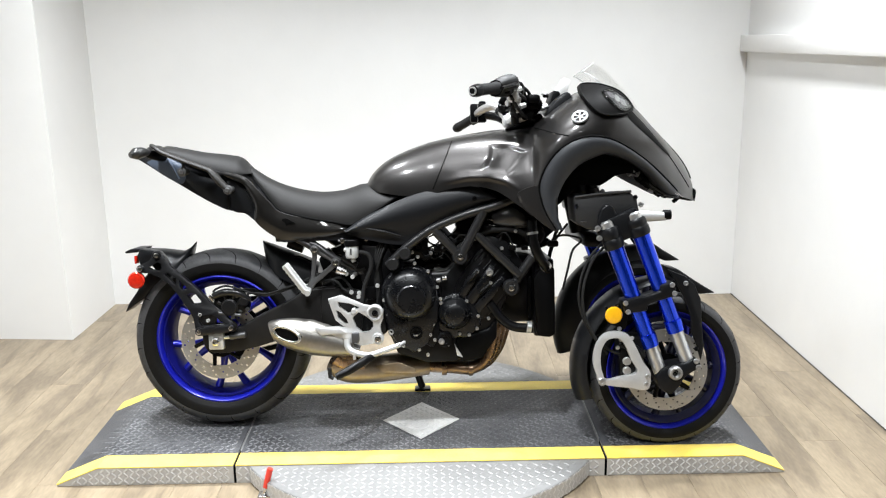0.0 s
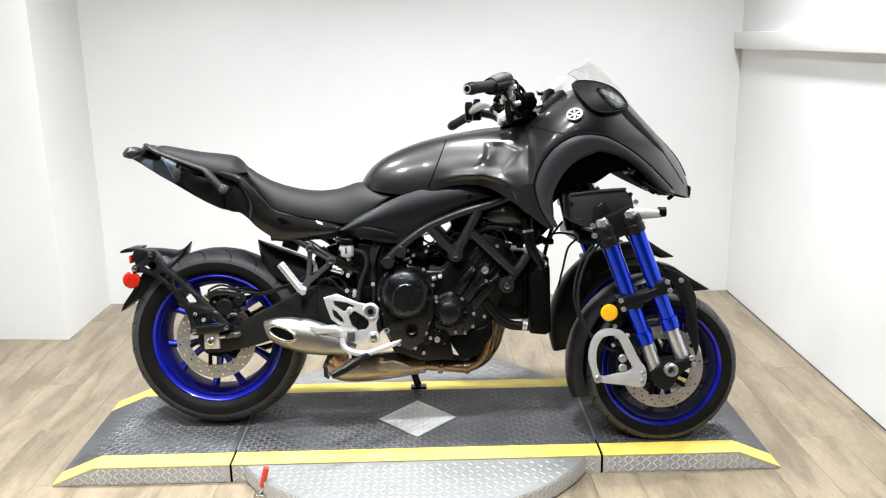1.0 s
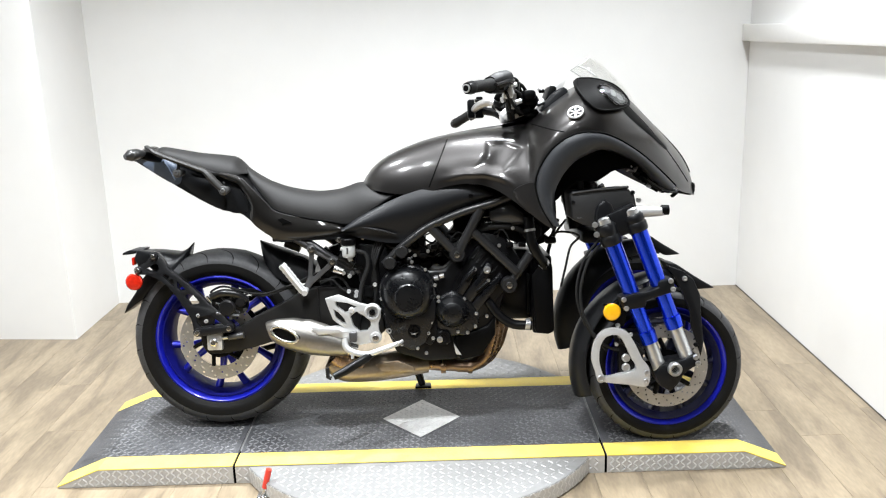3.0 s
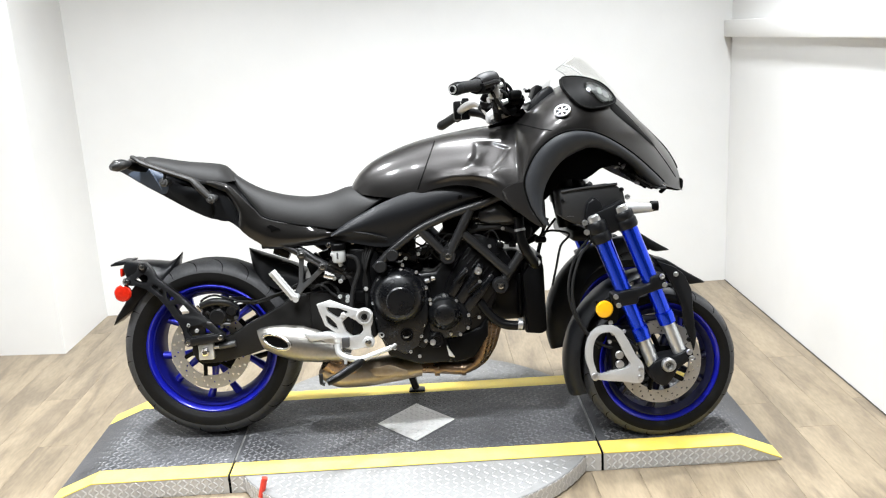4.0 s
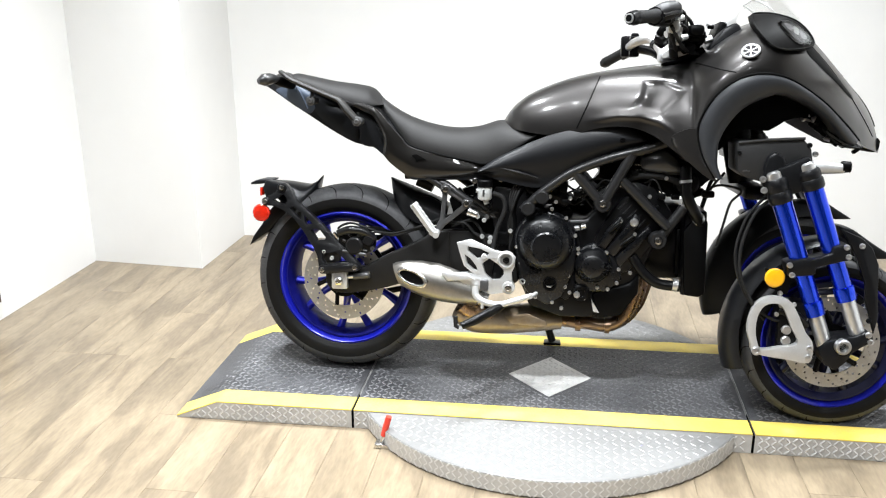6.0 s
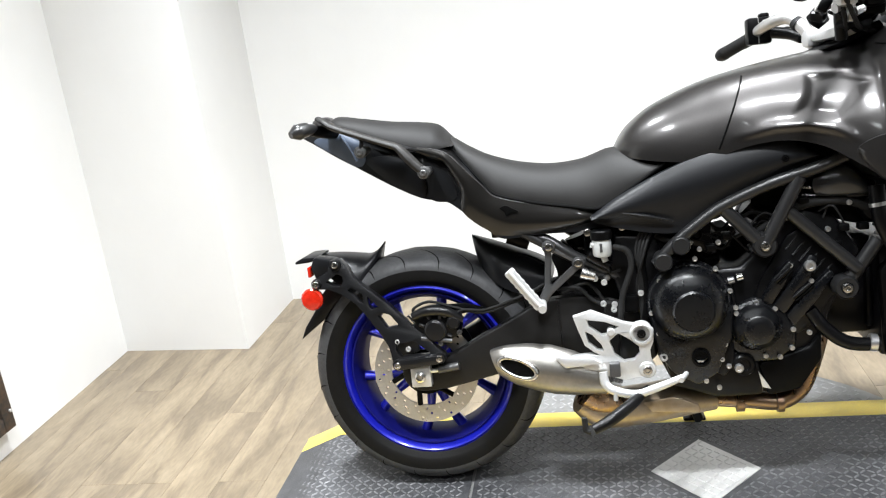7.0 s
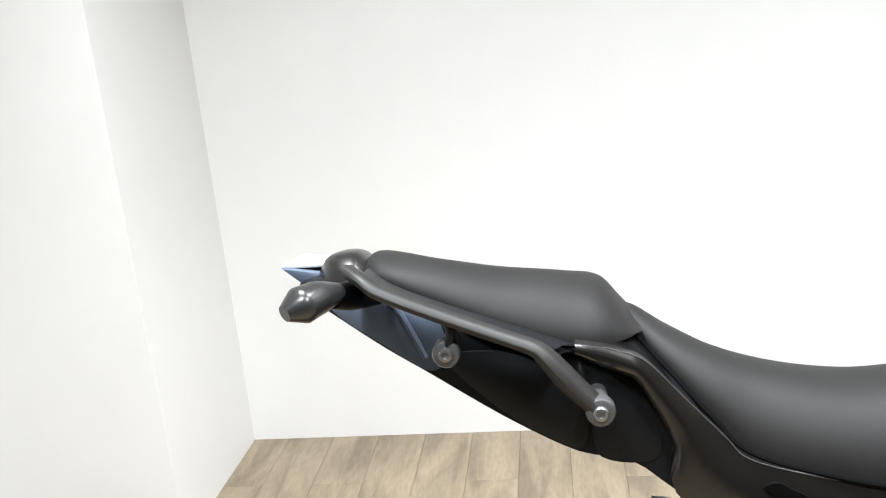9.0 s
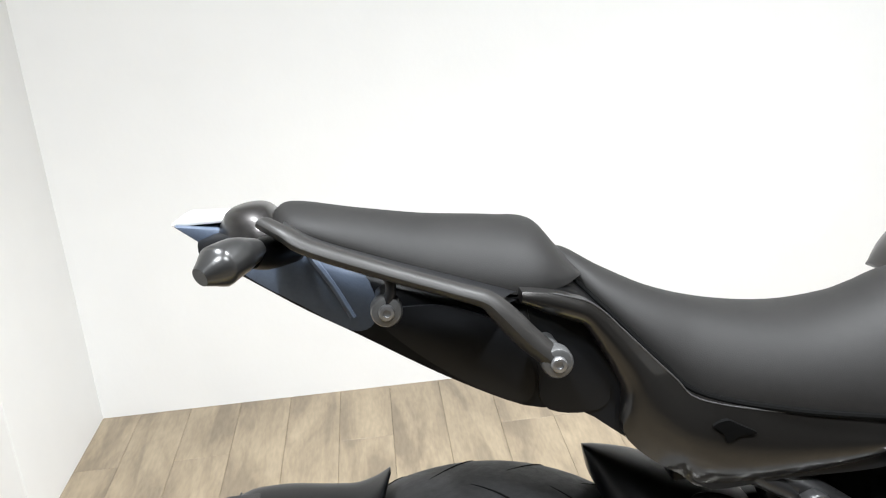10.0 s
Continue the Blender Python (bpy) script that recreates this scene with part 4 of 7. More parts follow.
WIDE = [(0.503, 0.09), (0.54, 0.14), (0.62, 0.178), (0.72, 0.2), (0.84, 0.222), (0.94, 0.25), (1.03, 0.295), (1.10, 0.322), (1.18, 0.332), (1.27, 0.322), (1.36, 0.285), (1.45, 0.225), (1.53, 0.15), (1.59, 0.075), (1.612, 0.04)]


SUNK = [(0.905, 0.940), (0.968, 0.938), (1.033, 0.911), (0.962, 0.836), (0.862, 0.849), (0.895, 0.898)]
RIDGE_X, RIDGE_Z = (0.68, 0.77, 0.845, 0.90, 0.985, 1.06), (0.925, 0.943, 0.956, 0.959, 0.942, 0.917)
LIP_X, LIP_Z = (0.74, 0.79, 0.84, 0.90, 0.95, 1.0), (0.815, 0.822, 0.832, 0.832, 0.818, 0.79)


def body_relief(x, z):
    """A hollow in the flank under a shoulder line, and a swelling above the knee panel."""
    def hump(cx, cz, rx, rz, tilt):
        c, s = math.cos(tilt), math.sin(tilt)
        u, w = ((x - cx) * c + (z - cz) * s) / rx, (-(x - cx) * s + (z - cz) * c) / rz
        d = u * u + w * w
        return (1 - d) ** 2 * (1 + 2 * d) if d < 1 else 0.0

    if not 0.62 < x < 1.2:
        return 0.0
    # a sharp-edged sunken panel, a shoulder line over it and a lip below it
    inside, near = False, 1.0
    for i, (x0, z0) in enumerate(SUNK):
        x1, z1 = SUNK[i - 1]
        if (z0 > z) != (z1 > z) and x < (x1 - x0) * (z - z0) / (z1 - z0) + x0:
            inside = not inside
        t = min(1, max(0, ((x - x0) * (x1 - x0) + (z - z0) * (z1 - z0)) / ((x1 - x0) ** 2 + (z1 - z0) ** 2)))
        near = min(near, math.hypot(x - x0 - t * (x1 - x0), z - z0 - t * (z1 - z0)))
    soft = 0.032 - 0.014 * min(1, max(0, (x - 0.85) / 0.11))
    u = min(1, near / soft) if inside else 0
    sunk = -0.0058 * u * u * (3 - 2 * u)
    ridge_z = float(np.interp(x, RIDGE_X, RIDGE_Z))
    fade = min(1, max(0, (x - 0.68) / 0.12)) * min(1, max(0, (1.09 - x) / 0.06))
    ridge = 0.0050 * fade * math.exp(-(((z - ridge_z) / (0.011 if z > ridge_z else 0.020)) ** 2))
    lip_z = float(np.interp(x, LIP_X, LIP_Z))
    lip_fade = min(1, max(0, (x - 0.74) / 0.1)) * min(1, max(0, (1.0 - x) / 0.05))
    lip = 0.007 * lip_fade * math.exp(-(((z - lip_z) / (0.014 if z > lip_z else 0.008)) ** 2))
    return sunk + ridge + lip - 0.004 * hump(0.90, 0.885, 0.16, 0.06, 0.0)



body_mid = lambda x: float(np.interp(x, (0.5, 0.56, 0.8, 1.1), (0.03, 0.05, 0.04, 0.0)))  # noqa: E731
BODY = Dome(TOP, LOW, WIDE, 2.3, relief=body_relief, mid=body_mid)
tank_dome = Dome(TOP, LOW, WIDE, 2.3, 0.503, 0.757, relief=body_relief, mid=body_mid)
nose_dome = Dome(TOP, LOW, WIDE, 2.3, 0.757, 1.612, relief=body_relief, mid=body_mid)
tank = part("fuel_tank", tank_dome.shape(70, 40), PAINT, moto, "dark grey metallic fuel tank", 60)
nose = part("front_fairing", nose_dome.shape(260, 64), PAINT, moto, "dark grey metallic front fairing", 60)


def on_body(pts, r, out=0.0, steps=40):
    """A thin cord laid on the bodywork along points in x, z."""
    p = spline(pts, steps)
    return tube([(x, -BODY.side(x, z) - out, z) for x, z in p], r, 8)


part("nose_seam", on_body([(1.345, 1.035), (1.42, 0.962), (1.50, 0.875), (1.575, 0.785)], 0.002, -0.0006), DARK, nose, "dark panel joint")
part("nose_seam", on_body([(1.055, 0.985), (1.10, 0.965), (1.14, 0.955)], 0.0018, -0.0006), DARK, nose, "dark panel joint")
part("tank_seam", on_body([(0.788, 0.945), (0.765, 0.89), (0.725, 0.795)], 0.0022, -0.0006), DARK, tank, "dark panel joint")

# satin band that follows the wheel arch
ARCH_OUT = [(1.100, 0.672), (1.074, 0.715), (1.058, 0.757), (1.052, 0.807), (1.071, 0.862), (1.109, 0.912), (1.160, 0.944), (1.220, 0.953), (1.289, 0.936), (1.384, 0.881), (1.470, 0.814), (1.515, 0.776)]
ARCH_IN = [(1.125, 0.668), (1.110, 0.70), (1.107, 0.735), (1.110, 0.775), (1.133, 0.823), (1.171, 0.865), (1.222, 0.890), (1.262, 0.898), (1.317, 0.883), (1.386, 0.845), (1.439, 0.795), (1.49, 0.752)]


def wide_here(x):
    return float(np.interp(x, BODY.lines[2][:, 0], BODY.lines[2][:, 1]))


def arch_band():
    n, m = 70, 7
    a, b = spline(ARCH_OUT, n), spline(ARCH_IN, n)
    v = []
    for i in range(n):
        ring = []
        for k in range(m + 1):
            t = k / m
            x, z = a[i] + (b[i] - a[i]) * t
            ring.append((x, -wide_here(x) - 0.004 - 0.014 * math.sin(math.pi * t) ** 0.8 + 0.012 * t, z))
        x, y, z = ring[-1]
        ring.append((x + 0.001, y + 0.09, z))
        x, y, z = ring[0]
        ring.append((x, y + 0.03, z))
        v += ring
    f = grid_faces(n, m + 3, True)
    f += [tuple(range(m + 3)), tuple(range((n - 1) * (m + 3), n * (m + 3)))]
    return v, f


part("fairing_lobe", patch([(0.985, 0.775), (1.02, 0.80), (1.054, 0.80), (1.062, 0.755), (1.080, 0.705), (1.108, 0.662), (1.080, 0.674), (1.045, 0.702), (1.012, 0.733)], lambda x, z: wide_here(x), 0.005, 5, 48, 0.003, 0.012), PAINT, nose, smooth=60)
part("arch_panel", arch_band(), ARCH, nose, "satin black wheel-arch panel", 50)
p = spline(ARCH_OUT, 60)
part("arch_joint", tube([(x, -wide_here(x) - 0.004, z) for x, z in p], 0.0035, 8), DARK, nose, "dark panel joint")
# void-black liner: the shade within the wheel arch is in its colour
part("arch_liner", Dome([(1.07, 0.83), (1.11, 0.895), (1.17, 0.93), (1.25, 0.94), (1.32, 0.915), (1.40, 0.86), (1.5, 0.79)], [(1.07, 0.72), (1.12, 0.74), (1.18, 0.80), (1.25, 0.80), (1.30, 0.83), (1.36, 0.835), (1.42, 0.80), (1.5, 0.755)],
                          [(1.07, 0.22), (1.2, 0.25), (1.35, 0.22), (1.5, 0.12)], 4).shape(30, 8), DARK, nose, "fairing inner painted black for the shade inside")
part("chin_spoiler", plate([(1.44, 0.80), (1.50, 0.755), (1.595, 0.735), (1.61, 0.742), (1.612, 0.775), (1.58, 0.79), (1.52, 0.80)], -0.06, 0.06, 0.008), PLASTIC, nose)
for i in range(7):
    x = 1.37 + 0.02 * i
    part("wiring_clip", block((x, -0.16 + 0.005 * i, 0.850 - 0.011 * i - 0.012 * (i % 3)), (x + 0.022, -0.12, 0.868 - 0.012 * i), 0.004), PLASTIC, nose)
part("horn_bracket", tube([(1.375, -0.17, 0.855), (1.41, -0.18, 0.83), (1.425, -0.17, 0.80), (1.46, -0.15, 0.775)], 0.007, 8, 16), STEEL, nose)

part("inner_post", tube([(1.228, -0.12, 0.874), (1.239, -0.12, 0.818), (1.254, -0.12, 0.764)], [0.016, 0.017, 0.019], 16), FRAME, nose, "satin black post inside the wheel arch")
part("post_collar", tube([(1.249, -0.12, 0.786), (1.254, -0.12, 0.762)], [0.021, 0.023], 16), BRACKET, nose)
part("inner_tag", block((1.267, -0.215, 0.861), (1.283, -0.205, 0.877), 0.002), TAGMAT, nose, "pale beige tag")
rng = random.Random(23)
for k, (x, z) in enumerate(spline([(1.338, 0.853), (1.359, 0.843), (1.380, 0.827), (1.400, 0.810), (1.415, 0.791), (1.439, 0.775), (1.463, 0.767), (1.487, 0.760), (1.515, 0.750)], 26)):
    turn = pose(x, -0.2 + 0.002 * k + rng.uniform(-0.012, 0.012), z + rng.uniform(-0.006, 0.010), rng.uniform(-40, 40), rng.uniform(-50, 50), rng.uniform(-40, 40))
    size = rng.uniform(0.005, 0.011)
    part("loom_clip", block((-size * 1.4, -size, -size * 0.7), (size * 1.4, size, size * 0.7), 0.002, 1, turn), rng.choice((PLASTIC, ENGINE, ENGINE, DUCT, DULL)), nose)
for k in range(4):
    dz_ = 0.005 * k
    part("loom_wire", tube([(x, -0.2 + 0.004 * k, z + dz_ + 0.006 * math.sin(5 * i + k)) for i, (x, z) in enumerate([(1.338, 0.853), (1.359, 0.843), (1.380, 0.827), (1.400, 0.810), (1.415, 0.791), (1.439, 0.775), (1.463, 0.767), (1.487, 0.760), (1.515, 0.750)])], 0.0026, 8, 40), (GRIP, BRACKET, GRIP, DULL)[k], nose)
part("nose_edge", tube([(x, -0.02, BODY.at(x)[0] + 0.001) for x in np.linspace(1.40, 1.60, 24)], 0.0045, 8), GROOVE, nose, "black edge trim")

# headlamp, badge, screen
lamp_out = [(1.193, 1.100), (1.203, 1.121), (1.222, 1.124), (1.26, 1.116), (1.312, 1.094), (1.343, 1.060), (1.349, 1.037), (1.33, 1.024), (1.278, 1.016), (1.237, 1.022), (1.209, 1.049), (1.194, 1.078)]


def lamp_side(x, z):
    top, low, w = BODY.at(x)
    s = min(1, max(0, (z - low) / (top + 0.03 - low)))
    return max(0.1, w * max(0.0, 1 - s**2.5) ** 0.4)


head = part("headlamp", patch(lamp_out, lamp_side, 0.004, 6, 56, 0.001, 0.05), LAMP_BLACK, nose, "black headlamp surround", 60)
part("lens", patch([(1.250, 1.086), (1.256, 1.094), (1.266, 1.097), (1.282, 1.097), (1.292, 1.093), (1.328, 1.070), (1.338, 1.056), (1.342, 1.042), (1.334, 1.034), (1.312, 1.031), (1.296, 1.036), (1.270, 1.058)], lamp_side, 0.0085, 5, 60, 0.001, 0.004), GLASS, head, "clear headlamp lens")
part("reflector", patch([(1.259, 1.085), (1.283, 1.091), (1.322, 1.067), (1.335, 1.045), (1.314, 1.036), (1.298, 1.041), (1.276, 1.062)], lamp_side, 0.0062, 5, 40, 0.0005, 0.004), BRACKET, head, "grey reflector")
for pts in ([(1.266, 1.088), (1.282, 1.086), (1.288, 1.072), (1.276, 1.070)], [(1.290, 1.080), (1.304, 1.074), (1.303, 1.058), (1.290, 1.062)], [(1.307, 1.070), (1.322, 1.062), (1.326, 1.046), (1.309, 1.050)]):
    part("lamp_cell", patch(pts, lamp_side, 0.0068, 3, 20, 0.0006, 0.002), (DULL, FLUID, DULL)[int(pts[0][0] * 50) % 3], head, "bright lamp cell")
part("lamp_rim", tube([(x, -lamp_side(x, z) - 0.005, z) for x, z in spline(lamp_out, 60, True)], 0.0028, 8, closed=True), LAMP_BLACK, head)
part("lamp_accent", patch([(1.349, 1.034), (1.384, 0.998), (1.44, 0.944), (1.488, 0.899), (1.482, 0.892), (1.43, 0.931), (1.37, 0.976), (1.33, 1.016)], BODY.side, 0.002, 3, 48, 0.003, 0.01), LAMP_BLACK, nose, "black accent under the headlamp")
by = BODY.side(1.172, 1.012)
badge = part("badge", lathe([(0.029, -0.0), (0.030, -0.005), (0.027, -0.007), (0.023, -0.006), (0.0225, -0.004)], (0, 0, 0), 36), SILVER, nose, "round silver emblem")
by = BODY.side(1.177, 1.009)
lean_x, lean_z = (BODY.side(1.197, 1.009) - BODY.side(1.157, 1.009)) / 0.04, (BODY.side(1.177, 1.029) - BODY.side(1.177, 0.989)) / 0.04
badge.rotation_mode = "QUATERNION"
badge.rotation_quaternion = Vector((0, -1, 0)).rotation_difference(Vector((-lean_x, -1, -lean_z)))
badge.location = (1.177 - 0.002 * lean_x, -by - 0.002, 1.009 - 0.002 * lean_z)
badge.scale = (0.86, 0.86, 0.86)
part("emblem_field", lathe([(0.0225, -0.003), (0.0225, -0.0045)], (0, 0, 0), 30), PLASTIC, badge)
for k in range(6):
    a = math.pi / 2 + k * math.pi / 3
    part("emblem_bar", tube([(0, -0.005, 0), (0.022 * math.cos(a), -0.005, 0.022 * math.sin(a))], [0.0012, 0.0032], 8, flat=0.5), SILVER, badge)


def screen_shape():
    """A curved clear screen, 4 mm thick."""
    mid_line = [(1.432, 1.03), (1.39, 1.095), (1.345, 1.145), (1.30, 1.188), (1.27, 1.203)]
    n, m = 14, 15
    p = spline(mid_line, n)
    v = []
    for d in (0.0, 0.004):
        for i, (x, z) in enumerate(p):
            half = 0.125 - 0.045 * (i / (n - 1)) ** 2
            for k in range(m):
                q = -1 + 2 * k / (m - 1)
                v.append((x - 0.05 * abs(q) ** 2.2 - d, half * q, z - 0.035 * q * q - d * 0.5))
    f = grid_faces(n, m, False)
    k0 = n * m
    f += [tuple(k0 + q for q in g) for g in grid_faces(n, m, False)]
    edge = [i * m for i in range(n)] + [(n - 1) * m + k for k in range(1, m)] + [i * m + m - 1 for i in range(n - 2, -1, -1)] + [k for k in range(m - 2, 0, -1)]
    f += [(edge[i], edge[(i + 1) % len(edge)], k0 + edge[(i + 1) % len(edge)], k0 + edge[i]) for i in range(len(edge))]
    return v, f


ws = part("windscreen", screen_shape(), SHIELD, moto, "small clear windscreen", 60)
ws.visible_shadow = False
rim_pts = screen_shape()[0][: 14 * 15]
part("screen_edge", tube([rim_pts[i * 15] for i in range(14)] + [rim_pts[13 * 15 + k] for k in range(1, 15)] + [rim_pts[i * 15 + 14] for i in range(12, -1, -1)], 0.0016, 6), FLUID, ws, "pale screen edge")
part("cockpit_panel", plate([(1.085, 1.0), (1.10, 1.045), (1.135, 1.085), (1.17, 1.105), (1.2, 1.06), (1.15, 1.0)], -0.13, 0.13, 0.012), SATIN, nose, "black cockpit panel")
part("instrument", block((1.12, -0.07, 1.05), (1.145, 0.07, 1.11), 0.008, 2, pose(0, 0, 0, 0, 20, 0)), PLASTIC, moto, "black instrument display")
part("screen_stay", plate([(1.132, 1.085), (1.168, 1.152), (1.19, 1.145), (1.18, 1.11), (1.165, 1.085)], -0.04, 0.04, 0.003), TRIM, moto)

# ---- seats and tail ----
seat_dome = Dome([(0.106, 0.866), (0.124, 0.870), (0.163, 0.846), (0.218, 0.819), (0.282, 0.799), (0.356, 0.788), (0.421, 0.792), (0.458, 0.802), (0.490, 0.812), (0.530, 0.811), (0.580, 0.792), (0.612, 0.778)],
                 [(0.106, 0.862), (0.154, 0.813), (0.194, 0.767), (0.226, 0.735), (0.242, 0.723), (0.317, 0.709), (0.401, 0.694), (0.452, 0.685), (0.484, 0.695), (0.55, 0.735), (0.612, 0.771)],
                 [(0.106, 0.055), (0.15, 0.105), (0.22, 0.145), (0.32, 0.165), (0.45, 0.172), (0.55, 0.172), (0.612, 0.165)], 2.1, mid=lambda x: float(np.interp(x, (0.1, 0.2, 0.5, 0.6), (0.03, 0.065, 0.065, 0.05))))
rider = part("rider_seat", seat_dome.shape(64, 14), SEAT, moto, "black vinyl rider seat", 60)
part("seat_welt", tube([(x, -seat_dome.side(x, z) - 0.001, z) for x, z in spline([(0.112, 0.858), (0.154, 0.812), (0.194, 0.766), (0.230, 0.731), (0.317, 0.708), (0.401, 0.693), (0.452, 0.684), (0.484, 0.694), (0.55, 0.734), (0.61, 0.772)], 50)], 0.0035, 8), DARK, rider)
pillion_dome = Dome([(-0.188, 0.926), (-0.18, 0.941), (-0.161, 0.947), (-0.105, 0.938), (-0.03, 0.924), (0.045, 0.915), (0.085, 0.905), (0.108, 0.878), (0.125, 0.855)],
                    [(-0.188, 0.922), (-0.145, 0.918), (-0.078, 0.892), (-0.011, 0.866), (0.04, 0.852), (0.09, 0.850), (0.125, 0.853)],
                    [(-0.188, 0.05), (-0.165, 0.085), (-0.1, 0.11), (-0.02, 0.13), (0.06, 0.145), (0.1, 0.13), (0.125, 0.10)], 1.9, mid=lambda x: float(np.interp(x, (-0.18, -0.1, 0.05, 0.12), (0.025, 0.05, 0.055, 0.03))))
part("pillion_seat", pillion_dome.shape(56, 14), SEAT, moto, "black vinyl pillion seat", 60)

tail_dome = Dome([(-0.262, 0.918), (-0.23, 0.925), (-0.16, 0.922), (-0.078, 0.886), (0.0, 0.857), (0.09, 0.852), (0.156, 0.806), (0.229, 0.726), (0.305, 0.707), (0.461, 0.678), (0.48, 0.672)],
                 [(-0.262, 0.906), (-0.213, 0.881), (-0.154, 0.846), (-0.103, 0.818), (-0.018, 0.769), (0.051, 0.737), (0.10, 0.73), (0.138, 0.703), (0.207, 0.648), (0.233, 0.629), (0.312, 0.634), (0.426, 0.636), (0.48, 0.655)],
                 [(-0.262, 0.05), (-0.2, 0.085), (-0.1, 0.115), (0.0, 0.135), (0.1, 0.15), (0.25, 0.158), (0.4, 0.165), (0.48, 0.15)], 6)
tail = part("tail_cowl", tail_dome.shape(70, 10), TAIL, moto, "black plastic tail cowl", 50)
# panel and crease carry the blue sheen as base colour
part("tail_side_panel", patch([(-0.218, 0.897), (-0.16, 0.908), (-0.098, 0.885), (-0.085, 0.84), (-0.108, 0.824), (-0.16, 0.853), (-0.21, 0.883)], tail_dome.side, 0.003, 4, 40, 0.002, 0.004), TAIL_SHEEN, tail, "tail panel coloured with a bluish reflection")
part("tail_crease", tube([(x, -tail_dome.side(x, z) - 0.003, z) for x, z in spline([(-0.145, 0.902), (-0.125, 0.872), (-0.108, 0.838)], 12)], 0.004, 8), TAIL_SHEEN, tail)
part("tail_lower_panel", patch([(-0.085, 0.835), (-0.03, 0.845), (0.03, 0.825), (0.06, 0.78), (0.05, 0.742), (-0.015, 0.772)], tail_dome.side, 0.004, 4, 40, 0.004, 0.004), TAIL, tail)
part("tail_upper_panel", patch([(0.062, 0.842), (0.09, 0.833), (0.118, 0.79), (0.135, 0.752), (0.122, 0.728), (0.07, 0.735), (0.066, 0.79)], tail_dome.side, 0.002, 4, 40, 0.002, 0.004), TAIL, tail)


def panel_side(x):
    """How far out the panel under the seat stands; towards its tip it runs level."""
    f = min(1, max(0, (x - 0.15) / 0.10))
    return 0.167 + (tail_dome.at(x)[2] - 0.167) * f * f * (3 - 2 * f)


def side_panel():
    """The painted panel under the seat: a thick band between its upper and lower edge."""
    up = [(0.057, 0.860), (0.085, 0.855), (0.107, 0.848), (0.121, 0.842), (0.135, 0.830), (0.150, 0.813), (0.171, 0.790), (0.2, 0.757), (0.228, 0.73), (0.305, 0.709), (0.40, 0.692), (0.466, 0.679)]
    dn = [(0.056, 0.848), (0.084, 0.834), (0.102, 0.826), (0.116, 0.818), (0.132, 0.790), (0.141, 0.772), (0.150, 0.746), (0.150, 0.70), (0.205, 0.65), (0.24, 0.629), (0.345, 0.635), (0.455, 0.652)]
    n, m = 48, 6
    a, b = spline(up, n), spline(dn, n)
    v = []
    for i in range(n):
        for k in range(m + 1):
            t = k / m
            x, z = a[i] + (b[i] - a[i]) * t
            thin = 1 - 0.6 * min(1, max(0, (0.15 - x) / 0.08))
            v.append((x, -panel_side(x) - 0.004 - 0.008 * thin * math.sin(math.pi * t) + (0.03 if x > 0.2 else 0.008) * max(0, t - 0.7), z))
        for q in (-1, 0):
            x, y, z = v[i * (m + 3) + (m if q == -1 else 0)]
            v.append((x, y + 0.02, z))
    return v, grid_faces(n, m + 3, True) + [tuple(range(m + 3)), tuple(range((n - 1) * (m + 3), n * (m + 3)))]


panel = part("seat_side_panel", side_panel(), GLOSS, moto, "glossy dark grey side panel", 50)
# highlight along the upper edge, modelled as a thin pale cord
part("panel_edge_glint", tube([(x, -panel_side(x) - 0.004, z) for x, z in spline([(0.085, 0.8555), (0.107, 0.8485), (0.121, 0.8425), (0.135, 0.8305), (0.150, 0.8135), (0.2, 0.7575), (0.228, 0.729), (0.305, 0.708), (0.46, 0.679)], 40)], 0.0008, 8), BRACKET, panel, "thin pale cord drawn as the edge highlight")
part("panel_recess", patch([(0.236, 0.703), (0.25, 0.708), (0.262, 0.702), (0.279, 0.692), (0.262, 0.69), (0.25, 0.684), (0.246, 0.694)], lambda x, z: tail_dome.at(x)[2] + 0.0125, 0.001, 3, 24, 0.0005, 0.006), DARK, panel)
part("seat_bridge", Dome([(0.035, 0.852), (0.06, 0.862), (0.095, 0.86), (0.125, 0.838), (0.15, 0.808)], [(0.035, 0.845), (0.07, 0.835), (0.1, 0.81), (0.15, 0.79)], [(0.035, 0.14), (0.09, 0.150), (0.15, 0.150)], 4).shape(20, 10), PLASTIC, tail, "black bridge between the seats", 50)
part("tail_hook", block((0.201, -0.13, 0.628), (0.243, -0.10, 0.656), 0.004), PLASTIC, tail)

